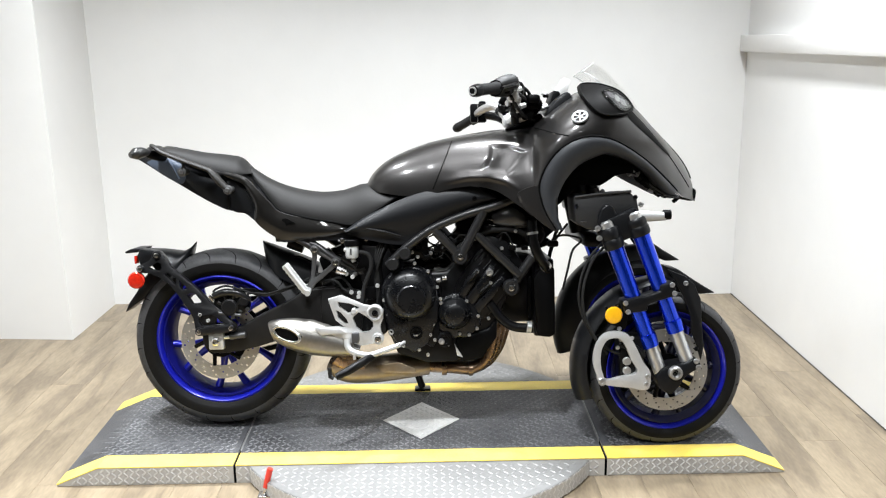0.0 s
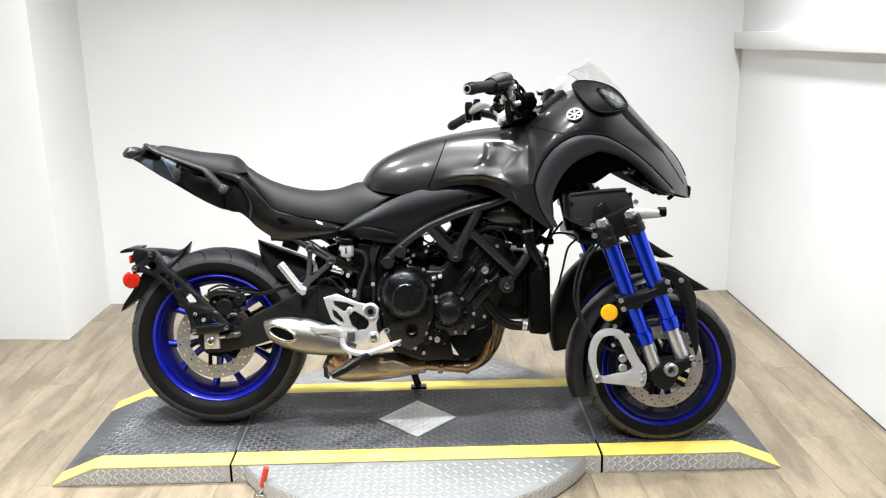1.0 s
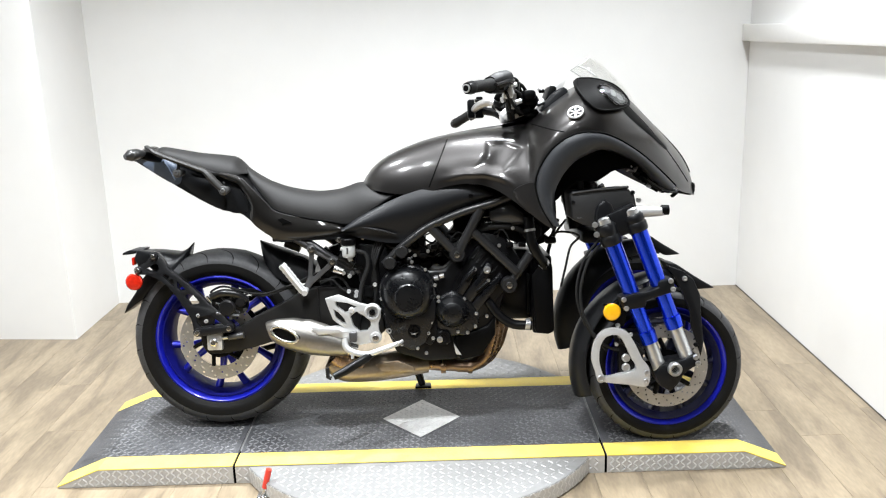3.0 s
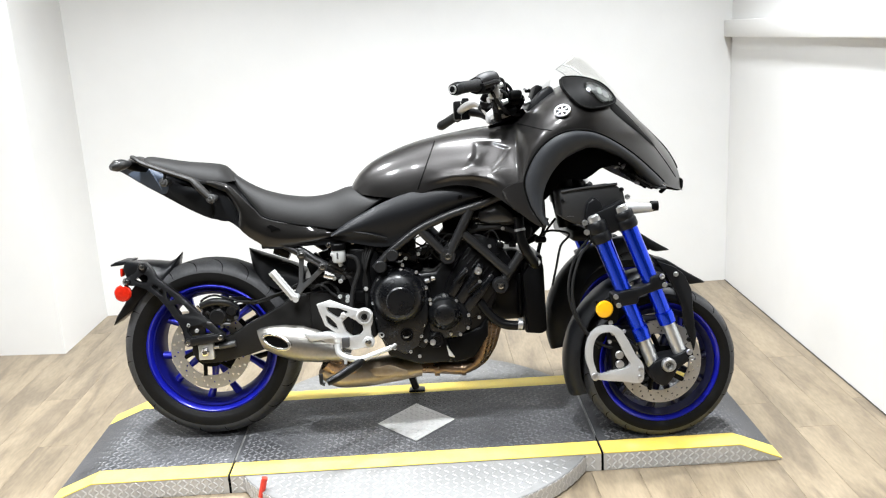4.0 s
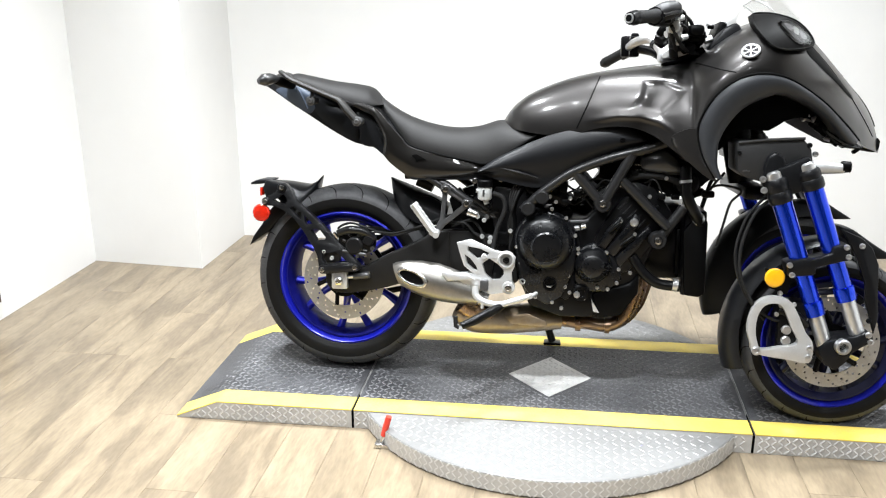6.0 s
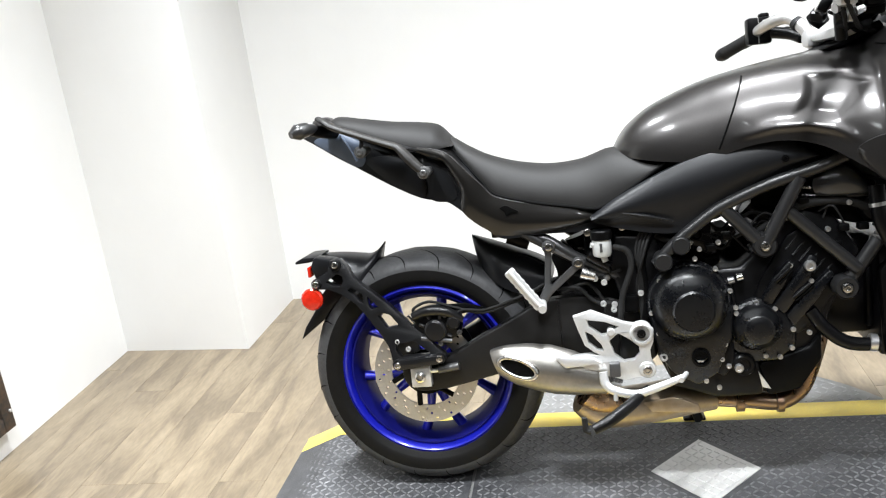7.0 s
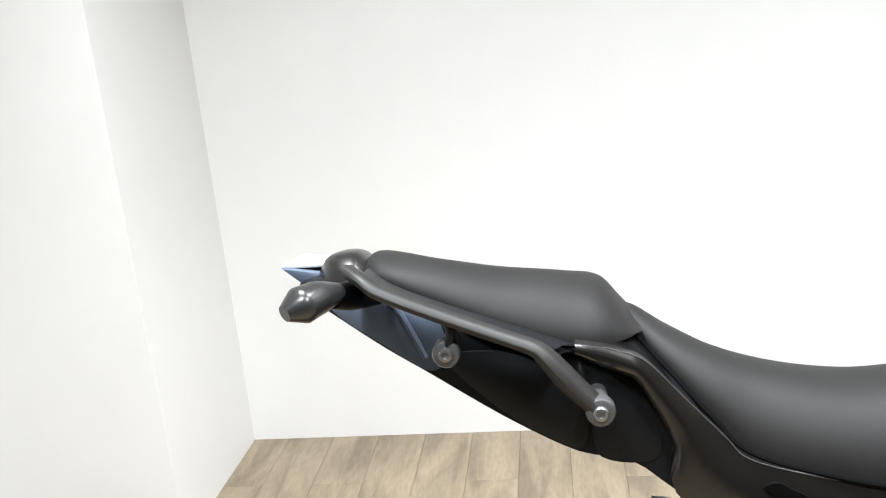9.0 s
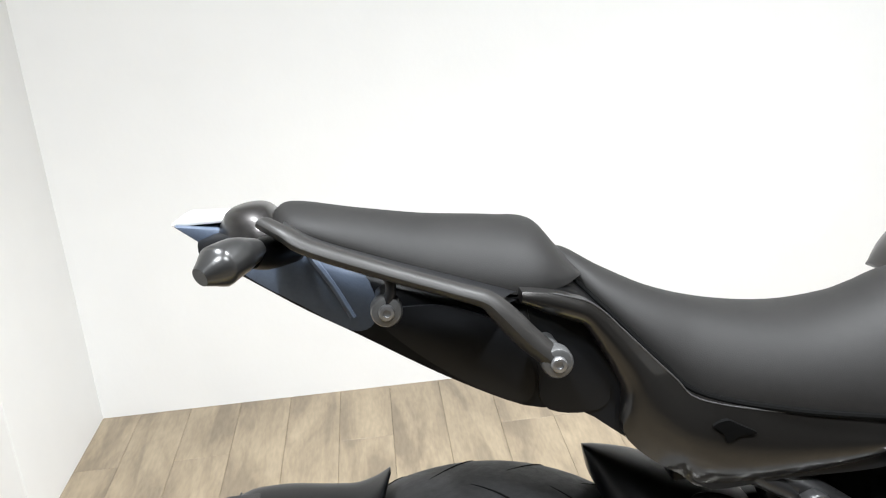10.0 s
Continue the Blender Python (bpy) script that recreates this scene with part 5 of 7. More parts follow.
RAIL = [(-0.176, -0.16, 0.946), (-0.156, -0.18, 0.937), (-0.136, -0.19, 0.925), (-0.073, -0.2, 0.900), (-0.012, -0.207, 0.877), (0.012, -0.210, 0.868), (0.024, -0.210, 0.857), (0.047, -0.208, 0.829), (0.069, -0.206, 0.806)]
for s in (1, -1):
    # the far rail sits lower as the tail twists under load
    low_by, near_y = (0.0, 1.0) if s > 0 else (0.06, 0.75)
    r = part("grab_rail", tube([(x, s * y * near_y, z - low_by) for x, y, z in RAIL], [0.007, 0.0075, 0.0075, 0.0075, 0.0085, 0.0115, 0.0105], 14, 48, flat=1.7), RAILPAINT, moto, "satin black grab rail")
    for x, y, z in ((-0.075, -0.196, 0.863), (0.072, -0.216, 0.804)):
        yy = s * y * near_y
        part("rail_boss", lathe([(0.010, 0.06 * s), (0.010, 0.012 * s), (0.0145, 0.01 * s), (0.0145, -0.003 * s), (0.0130, -0.006 * s), (0.0105, -0.007 * s), (0.0, -0.007 * s)], (x, yy, z - low_by), 28), BOSS, r, smooth=30)
        if s > 0:
            bolt(x, y - 0.007, z, 0.0075, r, DULL)
    if s > 0:
        # the sloping shelf between the pad and the rail
        n_, v_ = 30, []
        inner = spline([(-0.165, -0.10, 0.938), (-0.135, -0.125, 0.922), (-0.07, -0.135, 0.897), (0.0, -0.14, 0.872), (0.05, -0.15, 0.855)], n_)
        outer = spline([(-0.160, -0.178, 0.938), (-0.136, -0.19, 0.924), (-0.073, -0.2, 0.899), (-0.012, -0.207, 0.876), (0.021, -0.213, 0.858)], n_)
        for dz_ in (0.0, -0.008):
            for a_, b_ in zip(inner, outer):
                for k_ in range(4):
                    q_ = a_ + (b_ - a_) * k_ / 3
                    v_.append((q_[0], q_[1], q_[2] + dz_ + 0.004 * math.sin(math.pi * k_ / 3)))
        f_ = grid_faces(n_, 4, False)
        part("rail_shelf", (v_, f_ + [tuple(n_ * 4 + i for i in q) for q in f_]), SATIN, r)
    part("rail_stay", tube([(-0.072, -s * 0.2 * near_y, 0.899 - low_by), (-0.069, -s * 0.2 * near_y, 0.884 - low_by), (-0.075, -s * 0.198 * near_y, 0.868 - low_by)], 0.005, 10, 8), SATIN, r)

part("tail_bump", Dome([(-0.240, 0.930), (-0.230, 0.944), (-0.208, 0.950), (-0.188, 0.947), (-0.174, 0.930)], [(-0.240, 0.908), (-0.174, 0.905)], [(-0.240, 0.045), (-0.22, 0.07), (-0.195, 0.08), (-0.174, 0.075)], 2.4, mid=lambda x: 0.025).shape(24, 12), PAINT, tail, "dark grey tail end cap", 60)
part("rear_fender_lip", plate([(-0.288, 0.935), (-0.24, 0.927), (-0.19, 0.922), (-0.19, 0.905), (-0.245, 0.9)], -0.04, 0.04, 0.004), TAIL_SHEEN, tail)
part("tail_lamp", plate([(-0.290, 0.936), (-0.278, 0.941), (-0.235, 0.938), (-0.235, 0.932), (-0.29, 0.932)], -0.03, 0.03, 0.002), WHITE_PLASTIC, tail, "pale tail lamp lens")
for s, low_by in ((-1, 0.0), (1, 0.05)):
    st = part("turn_signal", tube([(-0.163, s * 0.10, 0.914 - low_by), (-0.178, s * 0.15, 0.918 - low_by), (-0.19, s * 0.178, 0.923 - low_by)], [0.018, 0.016, 0.013], 16, 10), PLASTIC, moto, "black turn signal on a stalk")
    part("signal_body", tube([(-0.186, s * 0.172, 0.926 - low_by), (-0.20, s * 0.195, 0.926 - low_by), (-0.214, s * 0.213, 0.922 - low_by), (-0.227, s * 0.226, 0.917 - low_by)], [0.012, 0.020, 0.0225, 0.010], 18, 16, flat=0.85), SMOKED, st, "dark smoked signal body")

for ob in moto.children:
    if ob.name.split(".")[0] in ("pillion_seat", "tail_cowl", "grab_rail", "turn_signal"):
        ob.location.x = 0.005

# ---- rear plate holder, mudguard and hanger ----
holder_dome = Dome([(-0.27, 0.592), (-0.26, 0.598), (-0.245, 0.601), (-0.195, 0.599), (-0.155, 0.594), (-0.13, 0.592), (-0.105, 0.603), (-0.086, 0.622)],
                   [(-0.27, 0.586), (-0.262, 0.572), (-0.215, 0.548), (-0.175, 0.51), (-0.15, 0.515), (-0.12, 0.55), (-0.086, 0.617)],
                   [(-0.27, 0.055), (-0.24, 0.07), (-0.18, 0.09), (-0.14, 0.085), (-0.11, 0.055), (-0.086, 0.006)], 2.6)
hang = part("plate_holder", holder_dome.shape(40, 10), SATIN, moto, "black plastic plate holder", 50)
part("holder_lip", plate([(-0.294, 0.596), (-0.294, 0.602), (-0.275, 0.611), (-0.236, 0.611), (-0.24, 0.604), (-0.255, 0.599)], -0.112, 0.0, 0.003), SATIN, hang)
part("holder_cheek", plate([(-0.243, 0.612), (-0.19, 0.602), (-0.195, 0.575), (-0.24, 0.545), (-0.254, 0.587)], -0.118, -0.07, 0.006), SATIN, hang)
part("holder_flap", plate([(-0.225, 0.535), (-0.178, 0.512), (-0.215, 0.482), (-0.252, 0.440), (-0.285, 0.417), (-0.316, 0.393), (-0.302, 0.424), (-0.27, 0.468), (-0.262, 0.49)], -0.075, 0.03, 0.003), SATIN, hang)
part("side_lens", block((-0.262, -0.119, 0.562), (-0.255, -0.06, 0.588), 0.002), RED, hang, "narrow red lens")
part("red_reflector", lathe([(0.027, -0.118), (0.028, -0.13), (0.024, -0.135), (0.01, -0.137)], (-0.2555, 0, 0.509), 32), RED, hang, "round red side reflector")
ARM_LEAN = 0.19


def lean_in(bm):
    """Tips a flat part so that its top stands nearer the wheel than its foot."""
    for v in bm.verts:
        v.co.y += ARM_LEAN * (v.co.z - 0.345)
    return bm


arms = part("holder_arm", lean_in(pierced_plate(
    [(-0.199, 0.602), (-0.177, 0.602), (-0.159, 0.582), (-0.145, 0.554), (-0.101, 0.518), (-0.064, 0.488), (-0.021, 0.446), (0.021, 0.408), (0.054, 0.376), (0.073, 0.359), (0.07, 0.343), (0.049, 0.338), (-0.035, 0.327), (-0.056, 0.331),
     (-0.059, 0.349), (-0.066, 0.383), (-0.082, 0.411), (-0.113, 0.455), (-0.145, 0.494), (-0.181, 0.519), (-0.209, 0.531), (-0.239, 0.533), (-0.252, 0.543), (-0.245, 0.556), (-0.21, 0.575)],
    [[(-0.216, 0.549), (-0.187, 0.568), (-0.174, 0.562), (-0.171, 0.548), (-0.18, 0.537), (-0.197, 0.539)], [(-0.162, 0.526), (-0.152, 0.533), (-0.124, 0.514), (-0.123, 0.492), (-0.133, 0.497)],
     [(-0.113, 0.509), (-0.085, 0.479), (-0.103, 0.476), (-0.112, 0.486)], [(-0.09, 0.461), (-0.074, 0.466), (-0.059, 0.461), (-0.04, 0.438), (-0.044, 0.432), (-0.068, 0.429)],
     [(-0.049, 0.390), (-0.004, 0.395), (0.036, 0.365), (0.032, 0.362), (-0.038, 0.358), (-0.05, 0.373)]], -0.165, -0.143, 0.006)), FORGED, moto, "black forged holder arm with cut-outs", 30)
for x, z, r in ((-0.188, 0.590, 0.015), (-0.240, 0.546, 0.013), (-0.046, 0.341, 0.014), (0.058, 0.352, 0.014)):
    y_ = ARM_LEAN * (z - 0.345)
    part("arm_boss", lathe([(r, y_ - 0.145), (r, y_ - 0.168), (r * 0.85, y_ - 0.172), (r * 0.6, y_ - 0.172)], (x, 0, z), 24), FORGED, arms)
    bolt(x, y_ - 0.172, z, 0.0092, arms, STEEL)
part("arm_bar", block((-0.045, -0.176, 0.334), (0.055, -0.152, 0.358), 0.005, 2, pose(0, 0, 0, 0, -6, 0)), FORGED, arms)

hug_dome = Dome([(0.141, 0.622), (0.16, 0.614), (0.22, 0.59), (0.29, 0.562), (0.335, 0.536)], [(0.141, 0.617), (0.15, 0.580), (0.167, 0.542), (0.203, 0.507), (0.25, 0.484), (0.30, 0.482), (0.335, 0.50)], [(0.141, 0.006), (0.16, 0.045), (0.2, 0.08), (0.25, 0.088), (0.335, 0.088)], 3)
part("chain_hugger", hug_dome.shape(30, 10), SATIN, moto, "black rear hugger mudguard", 50)

# ---- swingarm, axle, rear brake ----
swing_pts = [(-0.03, 0.345), (0.065, 0.345), (0.152, 0.389), (0.238, 0.431), (0.30, 0.464), (0.347, 0.474), (0.41, 0.476), (0.48, 0.465), (0.55, 0.43), (0.57, 0.38), (0.54, 0.325), (0.47, 0.305), (0.41, 0.318), (0.35, 0.337), (0.28, 0.322), (0.216, 0.304), (0.13, 0.279), (0.04, 0.262), (-0.02, 0.265), (-0.045, 0.30)]
for s in (-1, 1):
    y0, y1 = (-0.135, -0.098) if s < 0 else (0.098, 0.135)
    arm = part("swingarm_beam", plate(swing_pts, y0, y1, 0.010, 70, 3), SWING, moto, "black alloy swingarm", 50)
    part("weld_seam", tube([(0.349, s * 0.136, 0.470), (0.352, s * 0.136, 0.345)], 0.0022, 8), SWING, arm)
    part("axle_block", block((-0.02, min(s * 0.135, s * 0.158), 0.278), (0.03, max(s * 0.135, s * 0.158), 0.333), 0.004), CAST, arm, "bright axle adjuster block")
    part("axle_nut", lathe([(0.014, s * 0.157), (0.014, s * 0.168), (0.009, s * 0.171), (0.006, s * 0.162)], (0.004, 0, 0.306), 6), STEEL, arm)
    part("adjuster_bolt", tube([(0.03, s * 0.147, 0.316), (0.05, s * 0.147, 0.318)], 0.006, 8), CHROME, arm)
    part("adjuster_sleeve", tube([(0.048, s * 0.146, 0.318), (0.10, s * 0.146, 0.325)], 0.0105, 12), BRACKET, arm)
part("swingarm_bridge", block((0.36, -0.11, 0.40), (0.44, 0.11, 0.47), 0.015), FRAME, moto)
rc = part("rear_caliper", plate([(-0.01, 0.385), (0.0, 0.45), (0.03, 0.472), (0.08, 0.468), (0.115, 0.445), (0.11, 0.40), (0.07, 0.385)], -0.148, -0.09, 0.012), ENGINE, moto, "black rear brake caliper")
part("caliper_piston", lathe([(0.027, -0.14), (0.027, -0.158), (0.022, -0.163), (0.008, -0.164)], (0.052, 0, 0.418), 28), FORGED, rc)
part("caliper_piston", lathe([(0.016, -0.14), (0.016, -0.157), (0.012, -0.161)], (0.098, 0, 0.436), 24), FORGED, rc)
part("caliper_bridge", tube([(0.0, -0.15, 0.455), (0.04, -0.156, 0.468), (0.085, -0.152, 0.462), (0.12, -0.148, 0.44)], [0.011, 0.013, 0.012, 0.008], 12, 16), FORGED, rc)
part("pad_pin", tube([(0.015, -0.152, 0.40), (0.09, -0.152, 0.39)], 0.006, 10), BRACKET, rc)
part("bleed_nipple", tube([(0.0, -0.15, 0.44), (-0.012, -0.155, 0.458)], [0.006, 0.004], 10), STEEL, rc)
part("caliper_bracket", plate([(-0.06, 0.35), (-0.06, 0.40), (-0.03, 0.415), (0.01, 0.405), (0.0, 0.36)], -0.13, -0.118, 0.004), BRACKET, rc)
for k in range(8):
    a_ = 0.4 + k * 0.78
    part("caliper_rib", tube([(0.052 + 0.03 * math.cos(a_), -0.149, 0.418 + 0.03 * math.sin(a_)), (0.052 + 0.042 * math.cos(a_), -0.149, 0.418 + 0.042 * math.sin(a_))], 0.005, 8), FORGED, rc)
for x, z in ((-0.045, 0.395), (-0.02, 0.375), (0.078, 0.455), (0.062, 0.385), (0.11, 0.41), (0.02, 0.462)):
    bolt(x, -0.152, z, 0.0065, rc, BRACKET if x > 0 else CAST)
part("rear_brake_hose", tube([(0.03, -0.145, 0.455), (0.0, -0.145, 0.47), (0.04, -0.14, 0.487), (0.10, -0.14, 0.47), (0.17, -0.14, 0.452), (0.25, -0.14, 0.475), (0.32, -0.12, 0.50)], 0.0036, 10, 50), GRIP, moto)
part("rear_brake_hose", tube([(0.085, -0.145, 0.44), (0.12, -0.145, 0.462), (0.18, -0.142, 0.46), (0.27, -0.142, 0.488), (0.36, -0.12, 0.52), (0.40, -0.12, 0.47)], 0.0036, 10, 50), GRIP, moto)
part("wire_bracket", plate([(0.06, 0.463), (0.12, 0.463), (0.15, 0.45), (0.19, 0.46), (0.13, 0.478), (0.07, 0.478)], -0.14, -0.136, 0.001), PLASTIC, moto)
chain_pts = [(0.004, 0.09, 0.398), (0.3, 0.09, 0.43), (0.54, 0.09, 0.43), (0.56, 0.09, 0.36), (0.30, 0.09, 0.27), (0.004, 0.09, 0.197)]
part("drive_chain", tube(chain_pts, 0.010, 8, 60, flat=0.7), ENGINE, moto, "dark drive chain")

# ---- exhaust ----
def muffler():
    st = [(0.196, 0.345, 0.030, 0.020), (0.205, 0.344, 0.036, 0.026), (0.235, 0.338, 0.048, 0.036), (0.28, 0.332, 0.056, 0.042), (0.33, 0.323, 0.058, 0.044), (0.38, 0.312, 0.052, 0.042), (0.42, 0.302, 0.042, 0.036), (0.46, 0.292, 0.034, 0.032)]
    n, v = 32, []
    for x, z, hz, hy in st:
        for k in range(n):
            a = 2 * math.pi * k / n
            lean_x = -0.35 * hz * math.sin(a) * max(0, (0.33 - x) / 0.13) * -1
            v.append((x + lean_x * -0.9, -0.205 + hy * math.cos(a) * 1.0, z + hz * math.sin(a)))
    return v, grid_faces(len(st), n, True) + [tuple(range((len(st) - 1) * n, len(st) * n))]


muf = part("muffler", muffler(), MUFFLER, moto, "brushed titanium-coloured stub muffler", 60)


def oval(c, a, b, tilt, n=36):
    out = []
    for k in range(n):
        t = 2 * math.pi * k / n
        u, w = a * math.cos(t), b * math.sin(t)
        out.append((c[0] + u * math.cos(tilt) - w * math.sin(tilt), c[1] + u * math.sin(tilt) + w * math.cos(tilt)))
    return out


tip = radians(-20)
ring = [(x, -0.247 + 0.25 * (0.25 - x), z) for x, z in oval((0.252, 0.343), 0.045, 0.0205, tip)]
part("outlet_rim", tube(ring, 0.0052, 10, closed=True), STEEL, muf, "bright outlet rim")
hole = [(x, -0.246 + 0.25 * (0.25 - x), z) for x, z in oval((0.252, 0.343), 0.042, 0.0175, tip)]
part("outlet", (hole + [(x + 0.012, y + 0.012, z) for x, y, z in hole], grid_faces(2, len(hole), True) + [tuple(range(len(hole))), tuple(range(len(hole), 2 * len(hole)))]), DARK, muf, "dark outlet")
part("muffler_clamp", tube([(0.452, -0.205, 0.296), (0.475, -0.20, 0.288)], [0.037, 0.036], 24), STEEL, muf)
part("exhaust_bracket", plate([(0.335, 0.368), (0.36, 0.365), (0.42, 0.362), (0.445, 0.345), (0.36, 0.338)], -0.255, -0.245, 0.004), CAST, muf)
col = part("exhaust_collector", tube([(0.385, -0.16, 0.235), (0.43, -0.15, 0.205), (0.52, -0.10, 0.192), (0.62, -0.06, 0.192), (0.70, -0.05, 0.192)], [0.034, 0.042, 0.043, 0.042, 0.033], 20, 30, flat=1.4), COLLECTOR, moto, "heat-tinted exhaust collector")
part("link_pipe", tube([(0.40, -0.19, 0.26), (0.43, -0.18, 0.235), (0.47, -0.15, 0.21)], 0.034, 18, 12), HEADER, col)
part("heat_plate", plate([(0.53, 0.215), (0.60, 0.225), (0.655, 0.205), (0.66, 0.185), (0.53, 0.19)], -0.152, -0.146, 0.003), COLLECTOR, col)
for y, zz, dx in ((-0.10, 0.187, -0.045), (-0.035, 0.178, -0.022), (0.035, 0.172, 0.0)):
    part("exhaust_header", tube([(0.93 + dx, y, 0.40), (0.968 + dx, y, 0.33), (0.957 + dx, y, 0.265), (0.935 + dx, y, 0.215), (0.89 + dx, y, zz), (0.78, y * 0.9, zz + 0.002), (0.66, y * 0.6, zz + 0.004)], 0.021, 16, 50), HEADER, moto, "heat-tinted exhaust header pipe")
part("header_clamp", tube([(0.745, -0.1, 0.19), (0.762, -0.1, 0.19)], 0.0255, 18), HEADER, col)
part("header_clamp", tube([(0.835, -0.11, 0.188), (0.85, -0.11, 0.188)], 0.0245, 18), HEADER, col)

# ---- engine ----
eng = part("engine_block", plate([(0.565, 0.535), (0.62, 0.56), (0.66, 0.545), (0.69, 0.522), (0.765, 0.525), (0.80, 0.565), (0.825, 0.60), (0.87, 0.655), (0.967, 0.625), (1.018, 0.546), (0.955, 0.42), (0.918, 0.305), (0.87, 0.235), (0.704, 0.222), (0.60, 0.26), (0.555, 0.36)], -0.155, 0.155, 0.012), ENGINE, moto, "black engine block")
clutch_c = (0.644, 0, 0.455)
part("clutch_cover", lathe([(0.094, -0.15), (0.094, -0.178), (0.090, -0.184), (0.086, -0.186), (0.083, -0.194), (0.075, -0.209), (0.064, -0.217), (0.045, -0.223), (0.02, -0.226), (0.0, -0.227)], clutch_c, 56), CASE, eng, "round satin black clutch cover", 35)
part("cover_skirt", plate([(0.555, 0.44), (0.57, 0.34), (0.60, 0.295), (0.655, 0.262), (0.70, 0.29), (0.735, 0.375), (0.74, 0.45), (0.68, 0.40), (0.60, 0.40)], -0.19, -0.14, 0.008), CASE, eng)
part("clutch_disc", lathe([(0.047, -0.21), (0.046, -0.227), (0.042, -0.2315), (0.02, -0.2325), (0.0, -0.2325)], (0.650, 0, 0.445), 44), CASE, eng, smooth=35)
part("oil_window", lathe([(0.021, -0.185), (0.021, -0.196), (0.016, -0.197), (0.015, -0.19)], (0.663, 0, 0.329), 24), PLASTIC, eng)
part("window_glass", plate([(0.649, 0.328), (0.653, 0.323), (0.673, 0.323), (0.678, 0.329), (0.666, 0.319), (0.656, 0.319)], -0.194, -0.188, 0.001), CHROME, eng)
part("generator_cover", lathe([(0.058, -0.15), (0.058, -0.172), (0.052, -0.178), (0.050, -0.194), (0.045, -0.206), (0.036, -0.212), (0.034, -0.217), (0.030, -0.220), (0.012, -0.221), (0.0, -0.221)], (0.788, 0, 0.392), 44), CASE, eng, "round satin black pickup cover", 35)
part("cover_skirt", plate([(0.733, 0.41), (0.752, 0.440), (0.79, 0.456), (0.83, 0.440), (0.872, 0.40), (0.876, 0.345), (0.835, 0.308), (0.77, 0.303), (0.735, 0.34)], -0.172, -0.14, 0.008), CASE, eng)
part("cylinder_head", plate([(0.785, 0.445), (0.80, 0.49), (0.862, 0.59), (0.905, 0.615), (0.985, 0.535), (0.99, 0.49), (0.90, 0.375), (0.87, 0.36)], -0.164, -0.13, 0.008), ENGINE, eng, "black cylinder side")
for pts in ([(0.800, 0.448), (0.825, 0.497), (0.862, 0.538), (0.874, 0.529), (0.850, 0.480), (0.822, 0.437)], [(0.824, 0.436), (0.868, 0.492), (0.905, 0.548), (0.923, 0.538), (0.905, 0.49), (0.850, 0.415)], [(0.852, 0.412), (0.90, 0.467), (0.945, 0.512), (0.957, 0.50), (0.92, 0.445), (0.868, 0.385)]):
    part("cylinder_rib", plate(pts, -0.180, -0.15, 0.006), CASE, eng)
for a, b in (((0.832, 0.491), (0.862, 0.520)), ((0.867, 0.452), (0.905, 0.483))):
    part("cooling_rib", tube([(a[0], -0.181, a[1]), (b[0], -0.181, b[1])], [0.0042, 0.0055, 0.0055, 0.0042], 10, 8), ENGINE, eng)
    part("rib_slot", tube([(a[0] + 0.006, -0.179, a[1] - 0.006), (b[0] + 0.006, -0.179, b[1] - 0.006)], 0.004, 10), DARK, eng)
for k in range(6):
    x, z = 0.888 + 0.014 * k, 0.592 - 0.014 * k
    part("head_fin", tube([(x, -0.16, z), (x - 0.03, -0.168, z - 0.032)], 0.0035, 8), ENGINE, eng)
part("shock_linkage_plate", plate([(0.367, 0.600), (0.40, 0.56), (0.471, 0.545), (0.475, 0.448), (0.403, 0.432), (0.345, 0.47), (0.35, 0.52), (0.336, 0.56)], -0.06, -0.02, 0.006), ENGINE, moto)
part("upper_crankcase", plate([(0.560, 0.62), (0.565, 0.535), (0.60, 0.555), (0.645, 0.562), (0.668, 0.572), (0.70, 0.553), (0.712, 0.57), (0.704, 0.60), (0.71, 0.632), (0.68, 0.64), (0.62, 0.62)], -0.14, 0.02, 0.008), ENGINE, eng)
for x, z, r in ((0.59, 0.585, 0.014), (0.635, 0.60, 0.011), (0.672, 0.605, 0.013), (0.655, 0.575, 0.009)):
    part("hose_stub", lathe([(r, -0.13), (r, -0.155), (r * 0.7, -0.160), (r * 0.5, -0.156)], (x, 0, z), 18), PLASTIC, eng)
part("breather_hose", tube([(0.575, -0.15, 0.615), (0.615, -0.16, 0.598), (0.655, -0.155, 0.612), (0.70, -0.15, 0.65)], 0.009, 12, 20), GRIP, eng)
part("case_joint", tube([(x, -0.160, z) for x, z in spline([(0.735, 0.49), (0.742, 0.44), (0.728, 0.39), (0.722, 0.34), (0.735, 0.30)], 20)], 0.006, 8), ENGINE, eng)
part("case_boss", plate([(0.690, 0.36), (0.735, 0.375), (0.740, 0.31), (0.715, 0.275), (0.69, 0.29)], -0.176, -0.14, 0.006), ENGINE, eng)
part("oil_filter_boss", lathe([(0.026, -0.14), (0.026, -0.176), (0.021, -0.181), (0.014, -0.181), (0.012, -0.176), (0.0, -0.176)], (0.757, 0, 0.302), 26), ENGINE, eng)
part("oil_pan", plate([(0.79, 0.30), (0.90, 0.335), (0.928, 0.37), (0.928, 0.305), (0.88, 0.235), (0.81, 0.222)], -0.165, -0.12, 0.008), PLASTIC, eng, "black plastic side fairing")
part("pan_plate", plate([(0.788, 0.285), (0.796, 0.245), (0.815, 0.24), (0.80, 0.265)], -0.168, -0.163, 0.001), CAST, eng)
